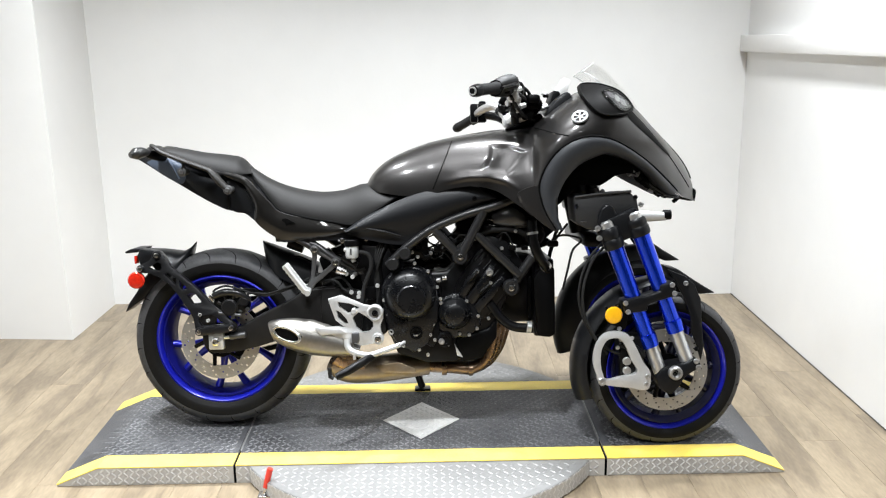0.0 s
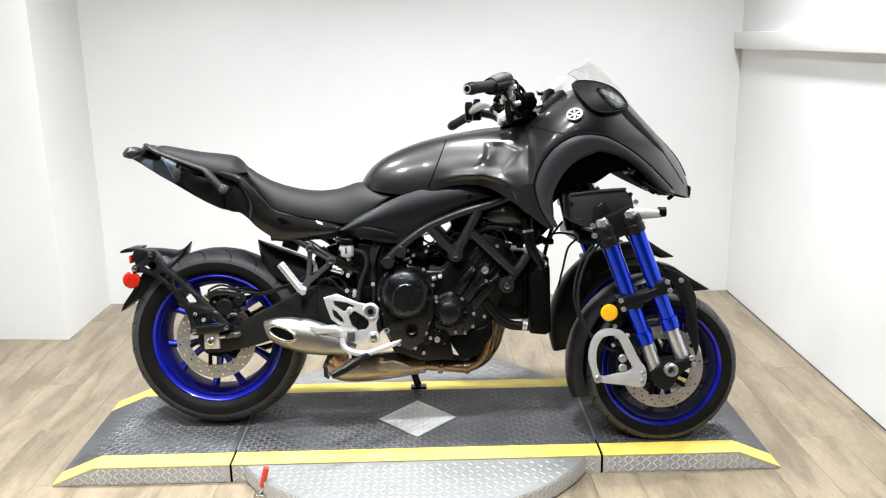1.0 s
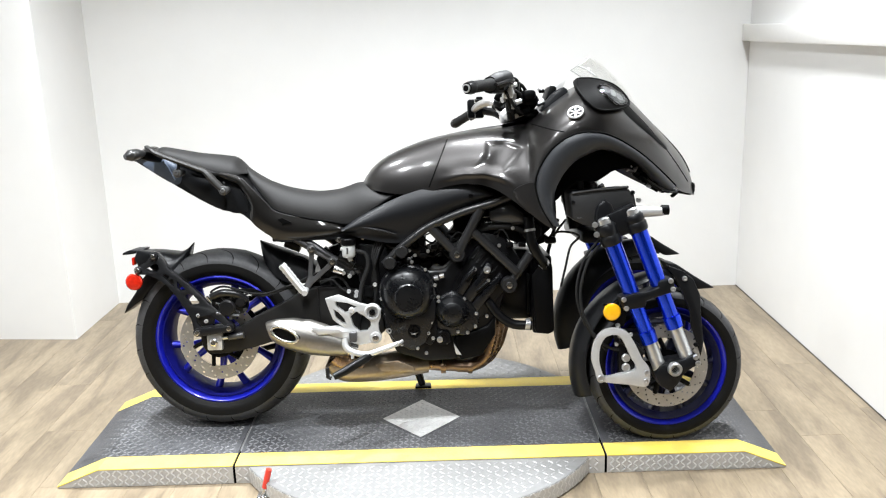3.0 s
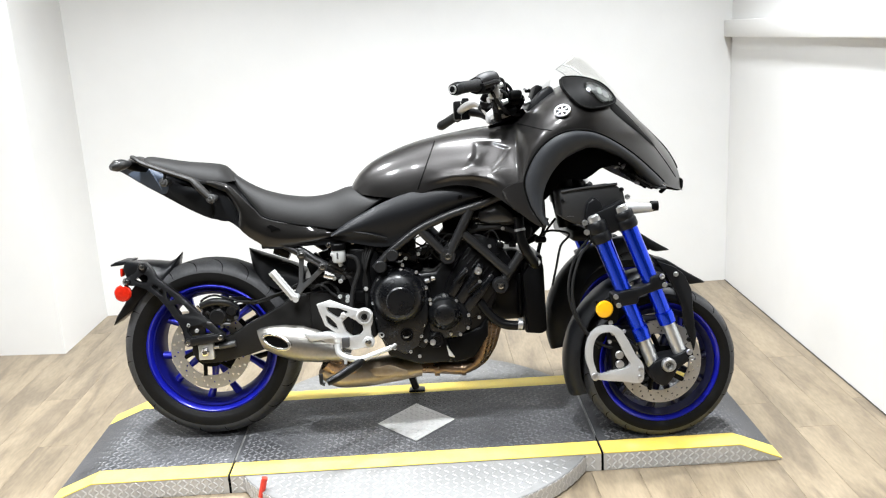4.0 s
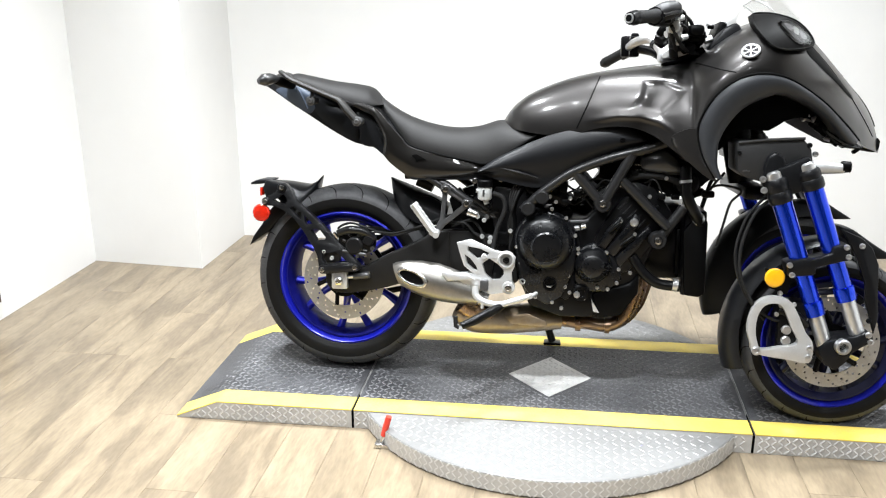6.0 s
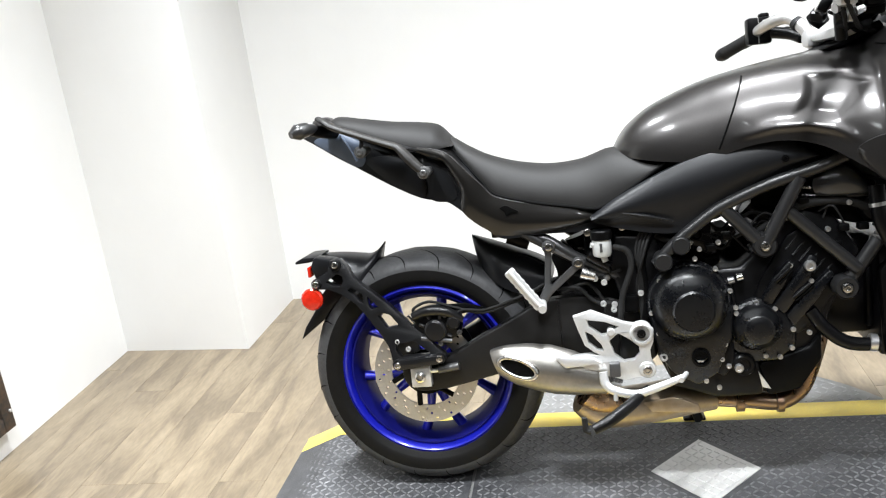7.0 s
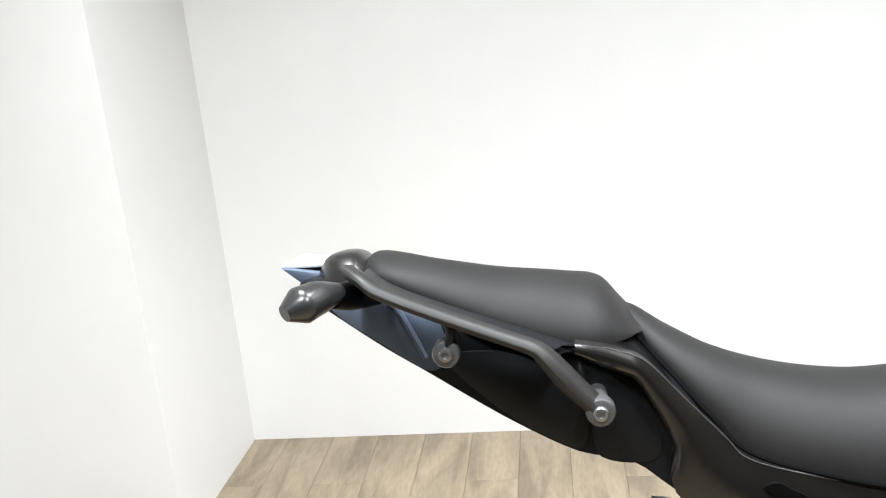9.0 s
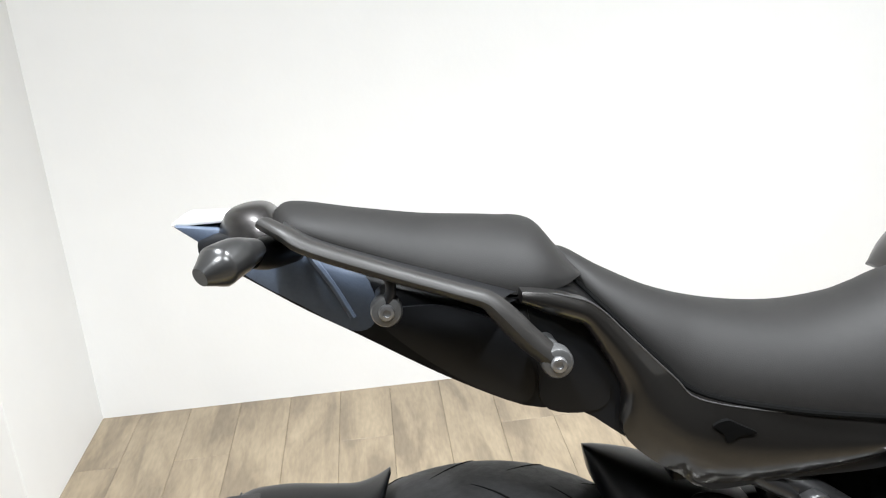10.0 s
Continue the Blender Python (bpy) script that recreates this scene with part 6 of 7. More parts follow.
part("lower_case", plate([(0.58, 0.33), (0.60, 0.255), (0.70, 0.222), (0.80, 0.225), (0.79, 0.33)], -0.165, -0.12, 0.01), ENGINE, eng)
ENGINE_BOLTS = [(0.582, 0.511), (0.573, 0.389), (0.560, 0.438), (0.673, 0.577), (0.744, 0.439), (0.745, 0.425), (0.713, 0.373), (0.718, 0.356), (0.709, 0.321), (0.723, 0.304), (0.672, 0.272), (0.621, 0.286), (0.766, 0.286), (0.805, 0.321), (0.836, 0.317), (0.862, 0.337),
                (0.866, 0.379), (0.829, 0.429), (0.790, 0.446), (0.662, 0.556), (0.865, 0.525), (0.908, 0.487), (0.705, 0.53), (0.734, 0.478), (0.64, 0.30), (0.70, 0.255), (0.90, 0.37)]
for x, z in ENGINE_BOLTS:
    bolt(x, -0.186 if x < 0.75 else -0.176, z, 0.0058, eng)
for x, z, r in ((0.904, 0.523, 0.0125), (0.581, 0.333, 0.010), (0.745, 0.298, 0.010)):
    bolt(x, -0.185, z, r, eng)
for k, (x, z) in enumerate(((0.716, 0.494), (0.733, 0.497), (0.752, 0.503))):
    part("hose_joint", tube([(x, -0.17, z), (x + 0.013, -0.172, z + 0.003)], [0.009, 0.008], 12), (ENGINE, DULL, STEEL)[k], eng)
# made-up black blocks that cover the bright reflection on the engine top
rng = random.Random(31)
for k in range(16):
    x, y, z = rng.uniform(0.675, 0.80), rng.uniform(-0.10, 0.15), 0.535 + rng.uniform(0, 0.02)
    d, h = rng.uniform(0.012, 0.022), rng.uniform(0.012, 0.03)
    part("glare_cover_block", block((-d, -d * 1.4, -h), (d, d * 1.4, h), 0.005, 1, pose(x, y, z, rng.uniform(-20, 20), rng.uniform(-20, 20), rng.uniform(0, 90))), PLASTIC, eng)
part("coolant_hose", tube([(0.905, -0.16, 0.418), (0.936, -0.165, 0.374), (0.981, -0.17, 0.341), (1.046, -0.17, 0.333)], 0.0155, 16, 24), ENGINE, moto, "black coolant hose")
part("hose_clamp", tube([(1.025, -0.17, 0.339), (1.04, -0.17, 0.337)], 0.0195, 16), CHROME, moto)
part("coolant_hose", tube([(1.040, -0.195, 0.690), (1.042, -0.20, 0.650), (1.046, -0.205, 0.615), (1.060, -0.205, 0.580), (1.080, -0.19, 0.548), (1.097, -0.17, 0.524)], 0.0165, 16, 30), ENGINE, moto, "black coolant hose")
part("hose_clamp", tube([(1.0415, -0.199, 0.653), (1.0425, -0.20, 0.645)], 0.0185, 16), CHROME, moto)
part("hose_clamp", tube([(1.084, -0.183, 0.543), (1.090, -0.177, 0.535)], 0.0185, 16), CHROME, moto)
part("cable_blob", block((1.092, -0.19, 0.602), (1.128, -0.16, 0.622), 0.006, 2), PLASTIC, moto)
part("plug_lead", tube([(1.10, -0.17, 0.61), (1.118, -0.18, 0.632), (1.150, -0.19, 0.640), (1.199, -0.2, 0.626), (1.171, -0.2, 0.591), (1.155, -0.2, 0.528), (1.139, -0.2, 0.464)], 0.0038, 8, 50), GRIP, moto)
part("throttle_body", block((0.985, -0.18, 0.665), (1.045, -0.1, 0.70), 0.006), ENGINE, moto)
for z in (0.69, 0.672):
    part("fuel_line", tube([(0.90, -0.15, z + 0.002), (0.95, -0.165, z), (1.03, -0.175, z + 0.004)], 0.0045, 8, 16), STEEL, moto)
part("cylinder_block", block((0.93, -0.10, 0.34), (1.055, 0.13, 0.57), 0.015), ENGINE, moto)
rad = part("radiator", block((1.05, -0.165, 0.305), (1.115, 0.165, 0.56), 0.008), ENGINE, moto, "black radiator")
part("radiator_side_tank", plate([(1.046, 0.50), (1.075, 0.54), (1.10, 0.55), (1.115, 0.53), (1.118, 0.315), (1.10, 0.305), (1.058, 0.31)], -0.185, -0.155, 0.006), PLASTIC, rad)
part("radiator_cap_hook", plate([(1.06, 0.585), (1.10, 0.60), (1.115, 0.615), (1.10, 0.625), (1.065, 0.60)], -0.12, -0.08, 0.004), PLASTIC, rad)
part("fan_frame", block((1.035, -0.12, 0.36), (1.05, 0.12, 0.50), 0.006), PLASTIC, rad)
part("side_stand", tube([(0.60, 0.13, 0.25), (0.655, 0.19, 0.13), (0.672, 0.235, 0.035)], [0.014, 0.012, 0.011], 12), ENGINE, moto, "black side stand")
part("stand_foot", block((0.645, 0.205, 0.022), (0.705, 0.262, 0.036), 0.005), ENGINE, moto)
part("stand_link", tube([(0.655, 0.05, 0.17), (0.662, 0.07, 0.12), (0.675, 0.08, 0.08)], [0.012, 0.012, 0.013], 12), ENGINE, moto)

rng = random.Random(5)
for k in range(12):
    x0, z0 = rng.uniform(0.66, 0.98), rng.uniform(0.56, 0.66)
    x1, z1 = x0 + rng.uniform(0.04, 0.12), z0 + rng.uniform(-0.05, 0.05)
    y0 = rng.uniform(-0.17, -0.11)
    part("engine_wire", tube([(x0, y0, z0), ((x0 + x1) / 2, y0 - 0.012, max(z0, z1) + rng.uniform(0.0, 0.03)), (x1, y0, z1)], rng.choice((0.0025, 0.003, 0.004)), 8, 14), GRIP, moto)
for x, z in ((0.70, 0.575), (0.735, 0.60), (0.845, 0.615), (0.90, 0.665), (0.98, 0.60), (0.965, 0.565), (0.62, 0.585), (1.02, 0.60)):
    part("cable_plug", block((x - 0.011, -0.175, z - 0.008), (x + 0.011, -0.15, z + 0.008), 0.003), PLASTIC, moto)
for x, z in ((0.715, 0.588), (0.86, 0.632), (0.945, 0.60), (0.99, 0.655), (0.655, 0.592), (1.045, 0.585)):
    bolt(x, -0.178, z, 0.006, moto)

# ---- frame ----
def spar(pts, r, label="", name="frame_tube", y=-0.19, steps=24, flat=1.0):
    for s in (1, -1):
        ob = part(name, tube([(x, s * y, z) for x, z in pts], r, 16, steps, flat), FRAME, moto, label)
    return ob


spar([(0.575, 0.552), (0.60, 0.577), (0.624, 0.600), (0.671, 0.636), (0.723, 0.670), (0.81, 0.706), (0.87, 0.724), (0.933, 0.741), (1.05, 0.785)], 0.0135, "satin black tubular frame", y=-0.2)
spar([(0.728, 0.664), (0.806, 0.578)], 0.0148, y=-0.197, steps=0)
spar([(0.886, 0.722), (0.812, 0.580)], 0.0155, y=-0.2, steps=0)
spar([(0.858, 0.651), (1.0, 0.512)], 0.0142, y=-0.195, steps=0)
spar([(0.970, 0.466), (1.008, 0.520), (1.044, 0.572)], 0.0155, y=-0.185, steps=12)
for x, z in ((0.809, 0.578), (0.973, 0.474)):
    part("frame_lug", lathe([(0.026, -0.17), (0.026, -0.206), (0.022, -0.212), (0.013, -0.212), (0.012, -0.206)], (x, 0, z), 28), FRAME, moto)
    bolt(x, -0.209, z, 0.0115, moto, STEEL)
for x, z in ((0.592, 0.558), (0.632, 0.592)):
    part("frame_lug", lathe([(0.021, -0.17), (0.021, -0.214), (0.017, -0.219), (0.008, -0.219)], (x, 0, z), 20), FRAME, moto)
part("pivot_plate", plate([(0.49, 0.62), (0.58, 0.61), (0.60, 0.55), (0.565, 0.44), (0.57, 0.33), (0.53, 0.30), (0.48, 0.33), (0.50, 0.45), (0.475, 0.55)], -0.165, -0.12, 0.008), ENGINE, moto, "black frame pivot plate")
part("air_duct", patch([(0.917, 0.708), (0.938, 0.727), (0.966, 0.739), (0.99, 0.733), (1.01, 0.716), (1.036, 0.684), (1.02, 0.671), (0.93, 0.676)], lambda x, z: 0.165, 0.016, 6, 44, 0.014, 0.05), DUCT, moto, "satin black air duct", 60)
part("air_box", Dome([(0.80, 0.70), (0.86, 0.75), (0.95, 0.78), (1.05, 0.78), (1.14, 0.74)], [(0.80, 0.66), (0.88, 0.64), (0.95, 0.62), (1.05, 0.60), (1.14, 0.66)], [(0.80, 0.10), (0.9, 0.12), (1.05, 0.13), (1.14, 0.10)], 5).shape(24, 8), PLASTIC, moto, "black plastic air box")
part("thermostat_housing", lathe([(0.035, -0.13), (0.038, -0.155), (0.03, -0.168), (0.012, -0.171)], (1.05, 0, 0.64), 24), ENGINE, moto)
part("wiring_loom", tube([(0.80, -0.15, 0.60), (0.86, -0.16, 0.64), (0.92, -0.165, 0.66), (1.0, -0.165, 0.655), (1.07, -0.15, 0.61)], 0.011, 10, 30), GRIP, moto)
for dz_ in (0.0, 0.02, 0.045):
    part("wire", tube([(0.64, -0.13, 0.60 + dz_ * 0.4), (0.69, -0.14, 0.585 + dz_), (0.73, -0.13, 0.565 + dz_), (0.76, -0.12, 0.60 + dz_)], 0.0032, 8, 24), GRIP, moto)
part("intake_boot", tube([(0.80, -0.06, 0.66), (0.845, -0.06, 0.625)], [0.034, 0.032], 18), ENGINE, moto)


def knee_panel():
    up = [(0.440, 0.668), (0.514, 0.714), (0.641, 0.771), (0.75, 0.797), (0.84, 0.803), (0.894, 0.79), (0.932, 0.768)]
    dn = [(0.446, 0.655), (0.512, 0.636), (0.60, 0.620), (0.66, 0.629), (0.74, 0.676), (0.83, 0.718), (0.925, 0.758)]
    n, m = 50, 8
    a, b = spline(up, n), spline(dn, n)
    v = []
    for i in range(n):
        for k in range(m + 1):
            t = k / m
            x, z = a[i] + (b[i] - a[i]) * t
            v.append((x, -0.187 - 0.018 * math.sin(math.pi * min(1, t * 1.3)) ** 0.8 - 0.01 * math.sin(math.pi * i / (n - 1)), z))
        for q in (m, 0):
            x, y, z = v[i * (m + 3) + q]
            v.append((x, y + 0.03, z))
    return v, grid_faces(n, m + 3, True) + [tuple(range(m + 3)), tuple(range((n - 1) * (m + 3), n * (m + 3)))]


# black core added for the shaded space under the tank
part("under_tank_void", Dome([(0.44, 0.70), (0.52, 0.79), (0.70, 0.80), (0.95, 0.79), (1.05, 0.74)], [(0.44, 0.665), (0.60, 0.665), (0.70, 0.68), (0.80, 0.715), (1.05, 0.70)], [(0.44, 0.10), (0.55, 0.11), (0.8, 0.125), (1.05, 0.14)], 5, mid=lambda x: 0.045).shape(24, 8), DARK, moto)
knee = part("knee_panel", knee_panel(), KNEE, moto, "satin black side cover", 50)
part("knee_fin", tube([(0.505, -0.206, 0.70 - 0.025), (0.56, -0.207, 0.664), (0.62, -0.205, 0.648)], [0.002, 0.005, 0.002], 8, 16), SATIN, knee)
bolt(0.857, -0.213, 0.764, 0.008, knee, PLASTIC)
part("under_seat_cover", plate([(0.24, 0.632), (0.30, 0.626), (0.42, 0.632), (0.60, 0.63), (0.60, 0.66), (0.45, 0.66), (0.30, 0.65)], -0.13, 0.13, 0.008), PLASTIC, moto)
part("seat_subframe", tube([(0.25, -0.11, 0.645), (0.335, -0.15, 0.618), (0.40, -0.16, 0.575), (0.52, -0.15, 0.51)], 0.013, 12, 16), FRAME, moto)
part("seat_subframe", tube([(0.25, 0.11, 0.645), (0.335, 0.15, 0.618), (0.40, 0.16, 0.575), (0.52, 0.15, 0.51)], 0.013, 12, 16), FRAME, moto)
part("damper_cap", tube([(0.24, -0.06, 0.625), (0.29, -0.06, 0.605)], 0.024, 18), PLASTIC, moto)
part("shock_body", tube([(0.40, 0.0, 0.60), (0.46, 0.0, 0.42)], 0.03, 16), ENGINE, moto)
part("shock_spring", tube([(0.41 + 0.045 * t + 0.033 * math.cos(t * 40), 0.033 * math.sin(t * 40), 0.59 - 0.16 * t) for t in np.linspace(0, 1, 90)], 0.006, 8), STEEL, moto)

# ---- passenger peg bracket ----
pb = part("passenger_peg_bracket", pierced_plate(
    [(0.326, 0.614), (0.340, 0.621), (0.353, 0.614), (0.356, 0.599), (0.400, 0.573), (0.409, 0.577), (0.419, 0.567), (0.416, 0.553), (0.404, 0.547), (0.338, 0.491), (0.322, 0.466), (0.306, 0.473), (0.311, 0.489), (0.324, 0.515), (0.330, 0.586)],
    [[(0.346, 0.590), (0.354, 0.588), (0.391, 0.566), (0.392, 0.558), (0.342, 0.515), (0.338, 0.517)]], -0.172, -0.158, 0.004), BRACKET, moto, "grey forged peg bracket", 30)
for x, z in ((0.340, 0.605), (0.405, 0.563)):
    part("bracket_boss", lathe([(0.015, -0.14), (0.015, -0.174), (0.013, -0.177)], (x, 0, z), 22), BRACKET, pb)
    bolt(x, -0.176, z, 0.0105, pb, STEEL)
teeth = [(0.0105 + (0.0022 if k % 2 else 0.0), 0.008 * k) for k in range(15)]
peg_bm = plate([(-r, d) for r, d in teeth] + [(r, d) for r, d in teeth[::-1]], -0.008, 0.008, 0.0015)
bmesh.ops.transform(peg_bm, verts=peg_bm.verts[:], matrix=pose(0.313, -0.205, 0.472, 0, -36.5, 0))
peg = part("passenger_peg", peg_bm, CAST, pb, "folded bright alloy foot peg with serrated edges", 30)
part("peg_tread", tube([(0.308, -0.214, 0.479), (0.248, -0.214, 0.560)], 0.005, 10), CAST, peg)
part("peg_joint", tube([(0.318, -0.222, 0.470), (0.316, -0.165, 0.474)], 0.0095, 12), CAST, pb)
part("subframe_strut", tube([(0.283, -0.15, 0.637), (0.341, -0.15, 0.602), (0.406, -0.15, 0.561), (0.445, -0.15, 0.538)], 0.0105, 14), FRAME, moto, "black subframe strut")
part("strut_fork", plate([(0.425, 0.553), (0.45, 0.548), (0.475, 0.532), (0.478, 0.518), (0.466, 0.512), (0.437, 0.526)], -0.165, -0.135, 0.005), FRAME, moto)
bolt(0.467, -0.166, 0.524, 0.0075, moto, DULL)
part("upper_strut", tube([(0.24, -0.10, 0.648), (0.30, -0.12, 0.628), (0.36, -0.12, 0.597)], [0.013, 0.012, 0.010], 12, 10), FRAME, moto)
part("lock_wire", tube([(0.321, -0.06, 0.541), (0.272, -0.06, 0.541), (0.251, -0.06, 0.559), (0.257, -0.06, 0.571), (0.286, -0.06, 0.566), (0.324, -0.06, 0.545)], 0.0028, 8, 24), PLASTIC, moto)

# brake fluid reservoir
res = part("brake_reservoir", lathe([(0.012, -0.034), (0.019, -0.031), (0.0215, -0.025), (0.0215, 0.006), (0.020, 0.008)], (0.461, -0.19, 0.610), 28, axis="z"), FLUID, moto, "translucent white brake fluid reservoir")
part("reservoir_cap", lathe([(0.0235, 0.007), (0.0240, 0.025), (0.0215, 0.028)], (0.461, -0.19, 0.610), 28, axis="z"), PLASTIC, res, "black screw cap")
part("reservoir_spout", tube([(0.447, -0.195, 0.604), (0.436, -0.197, 0.606)], [0.007, 0.006], 12), FLUID, res)
part("reservoir_outlet", tube([(0.463, -0.19, 0.578), (0.467, -0.19, 0.565)], [0.008, 0.007], 12), FLUID, res)
part("fluid_window", block((0.456, -0.2125, 0.59), (0.462, -0.2105, 0.61), 0.0008), BRACKET, res, "grey level window")
bolt(0.431, -0.19, 0.634, 0.009, moto, STEEL)
bolt(0.508, -0.185, 0.64, 0.009, moto, STEEL)
part("reservoir_hose", tube([(0.485, -0.2, 0.60), (0.515, -0.2, 0.588), (0.522, -0.2, 0.55), (0.50, -0.2, 0.49), (0.49, -0.2, 0.43)], 0.0068, 12, 30), GRIP, moto, "grey rubber hose")
part("cable_bundle", tube([(0.57, -0.16, 0.62), (0.545, -0.165, 0.56), (0.55, -0.165, 0.48), (0.545, -0.165, 0.40)], 0.012, 10, 24), PLASTIC, moto)
for k in range(4):
    part("cable", tube([(0.55 + 0.008 * k, -0.17, 0.63), (0.535 + 0.006 * k, -0.175 - 0.004 * k, 0.58), (0.545 - 0.004 * k, -0.175, 0.5), (0.54, -0.17, 0.42)], 0.0035, 8, 24), GRIP, moto)
part("link_rod", tube([(0.43, -0.17, 0.58), (0.475, -0.175, 0.55)], [0.014, 0.012], 12), ENGINE, moto)
part("link_rod", tube([(0.41, -0.18, 0.54), (0.44, -0.18, 0.53)], [0.014, 0.012], 12), STEEL, moto)
for pts in ([(0.36, -0.15, 0.49), (0.42, -0.155, 0.51), (0.455, -0.16, 0.47), (0.46, -0.16, 0.44)], [(0.35, -0.15, 0.50), (0.40, -0.155, 0.50), (0.44, -0.16, 0.465), (0.50, -0.16, 0.46)], [(0.38, -0.14, 0.535), (0.44, -0.16, 0.525), (0.50, -0.165, 0.54)]):
    part("cable", tube(pts, 0.0045, 8, 24), GRIP, moto)
for x, z in ((0.48, 0.462), (0.478, 0.45), (0.455, 0.465), (0.54, 0.485), (0.44, 0.525), (0.46, 0.515)):
    bolt(x, -0.18, z, 0.007, moto, CAST)
part("sensor_box", block((0.50, -0.18, 0.44), (0.535, -0.15, 0.48), 0.005), PLASTIC, moto)
# added black block in place of the shade behind the cables
part("void_filler", block((0.42, -0.13, 0.44), (0.56, 0.13, 0.63), 0.012), DARK, moto, "void-black block filling the shaded space behind the cables")

# ---- rider peg bracket (bright casting with cut-outs) ----
FY = -0.225
fb = part("foot_bracket", pierced_plate(
    [(0.385, 0.452), (0.426, 0.463), (0.495, 0.433), (0.517, 0.428), (0.541, 0.430), (0.560, 0.413), (0.558, 0.385), (0.550, 0.367), (0.552, 0.343), (0.561, 0.324), (0.550, 0.305), (0.525, 0.306), (0.491, 0.300), (0.455, 0.310), (0.438, 0.322), (0.355, 0.342),
     (0.356, 0.358), (0.418, 0.363), (0.440, 0.360), (0.428, 0.367), (0.407, 0.384), (0.393, 0.424)],
    [[(0.416, 0.443), (0.454, 0.437), (0.484, 0.424), (0.459, 0.408), (0.446, 0.406), (0.419, 0.428)], [(0.410, 0.417), (0.425, 0.408), (0.443, 0.386), (0.449, 0.370), (0.435, 0.373), (0.416, 0.390)],
     [(0.462, 0.392), (0.482, 0.409), (0.506, 0.394), (0.526, 0.376), (0.527, 0.36), (0.515, 0.346), (0.492, 0.343), (0.472, 0.360)]], FY - 0.012, FY + 0.008, 0.004), CAST, moto, "bright cast alloy foot peg bracket", 30)
part("bracket_lug", lathe([(0.009, FY + 0.005), (0.009, FY - 0.016), (0.007, FY - 0.018)], (0.467, 0, 0.413), 20), CAST, fb)
part("heel_pad", block((0.458, FY - 0.03, 0.312), (0.482, FY - 0.008, 0.345), 0.004), BRACKET, fb)
part("pivot_boss", lathe([(0.026, FY + 0.01), (0.026, FY - 0.014), (0.023, FY - 0.018), (0.019, FY - 0.018), (0.018, FY - 0.012), (0.0, FY - 0.012)], (0.533, 0, 0.405), 32), CAST, fb)
bolt(0.533, FY - 0.012, 0.405, 0.010, fb, ENGINE)
part("pivot_boss", lathe([(0.019, FY + 0.01), (0.019, FY - 0.014), (0.016, FY - 0.017)], (0.541, 0, 0.322), 28), CAST, fb)
bolt(0.541, FY - 0.016, 0.322, 0.011, fb, STEEL)
pedal = part("brake_pedal", tube([(0.443, -0.25, 0.325), (0.447, -0.255, 0.298), (0.47, -0.26, 0.282), (0.514, -0.262, 0.275), (0.56, -0.262, 0.288), (0.615, -0.255, 0.306)], [0.0095, 0.0105, 0.010, 0.009, 0.009, 0.0075], 12, 36, flat=0.8), CAST, moto, "bright alloy brake pedal")
part("pedal_tip", tube([(0.61, -0.275, 0.306), (0.625, -0.235, 0.308)], 0.006, 10), CAST, pedal)
part("pedal_pin", tube([(0.467, -0.262, 0.29), (0.467, -0.264, 0.262)], 0.005, 8), CAST, pedal)
part("rider_peg", tube([(0.54, -0.23, 0.275), (0.50, -0.29, 0.262), (0.455, -0.33, 0.243), (0.415, -0.343, 0.226)], [0.009, 0.0135, 0.0135, 0.011], 12, 20), ENGINE, moto, "black rubber rider foot peg")
part("peg_feeler", tube([(0.408, -0.344, 0.222), (0.398, -0.345, 0.226), (0.397, -0.345, 0.255)], 0.0065, 10), GRIP, moto)

# ---- handlebar ----
g = part("handlebar", tube([(1.02, -0.06, 1.035), (1.0, -0.16, 1.074), (0.965, -0.24, 1.098), (0.915, -0.33, 1.101), (0.85, -0.425, 1.087)], 0.011, 14, 30), ENGINE, moto, "tubular handlebar")
part("hand_grip", tube([(0.924, -0.315, 1.102), (0.905, -0.345, 1.099), (0.862, -0.41, 1.09)], [0.021, 0.017, 0.0175], 18, 12), GRIP, g, "black rubber hand grip")
part("bar_end", tube([(0.862, -0.41, 1.09), (0.856, -0.42, 1.088), (0.846, -0.433, 1.086)], [0.0195, 0.0195, 0.0165], 18), ENGINE, g, "black bar end weight")
part("bar_end_ring", tube([(0.846, -0.433, 1.086), (0.843, -0.437, 1.086)], 0.0125, 18), CHROME, g, "bright ring in the bar end")
part("bar_end_hole", tube([(0.844, -0.436, 1.086), (0.8422, -0.4382, 1.086)], 0.0088, 18), DARK, g)
part("switch_housing", tube([(0.96, -0.25, 1.102), (0.918, -0.32, 1.101)], [0.024, 0.026], 10), PLASTIC, g, "black switch housing")
part("switch_box", block((0.915, -0.31, 1.084), (0.965, -0.27, 1.13), 0.006), PLASTIC, g)
part("lever", tube([(0.99, -0.24, 1.113), (0.985, -0.30, 1.115), (0.955, -0.37, 1.104), (0.93, -0.42, 1.095)], [0.010, 0.008, 0.0065, 0.007], 10, 20, flat=0.7), ENGINE, g, "black lever")
g = part("handlebar", tube([(1.0, 0.125, 1.0), (0.985, 0.145, 1.04), (0.953, 0.175, 1.073), (0.915, 0.215, 1.067), (0.89, 0.26, 1.05)], [0.016, 0.016, 0.015, 0.0145, 0.013], 16, 26), DISC, moto, "bent silver handlebar tube")
part("bar_clamp", block((0.975, 0.09, 0.995), (1.03, 0.155, 1.04), 0.012), CAST, g, "silver bar clamp")
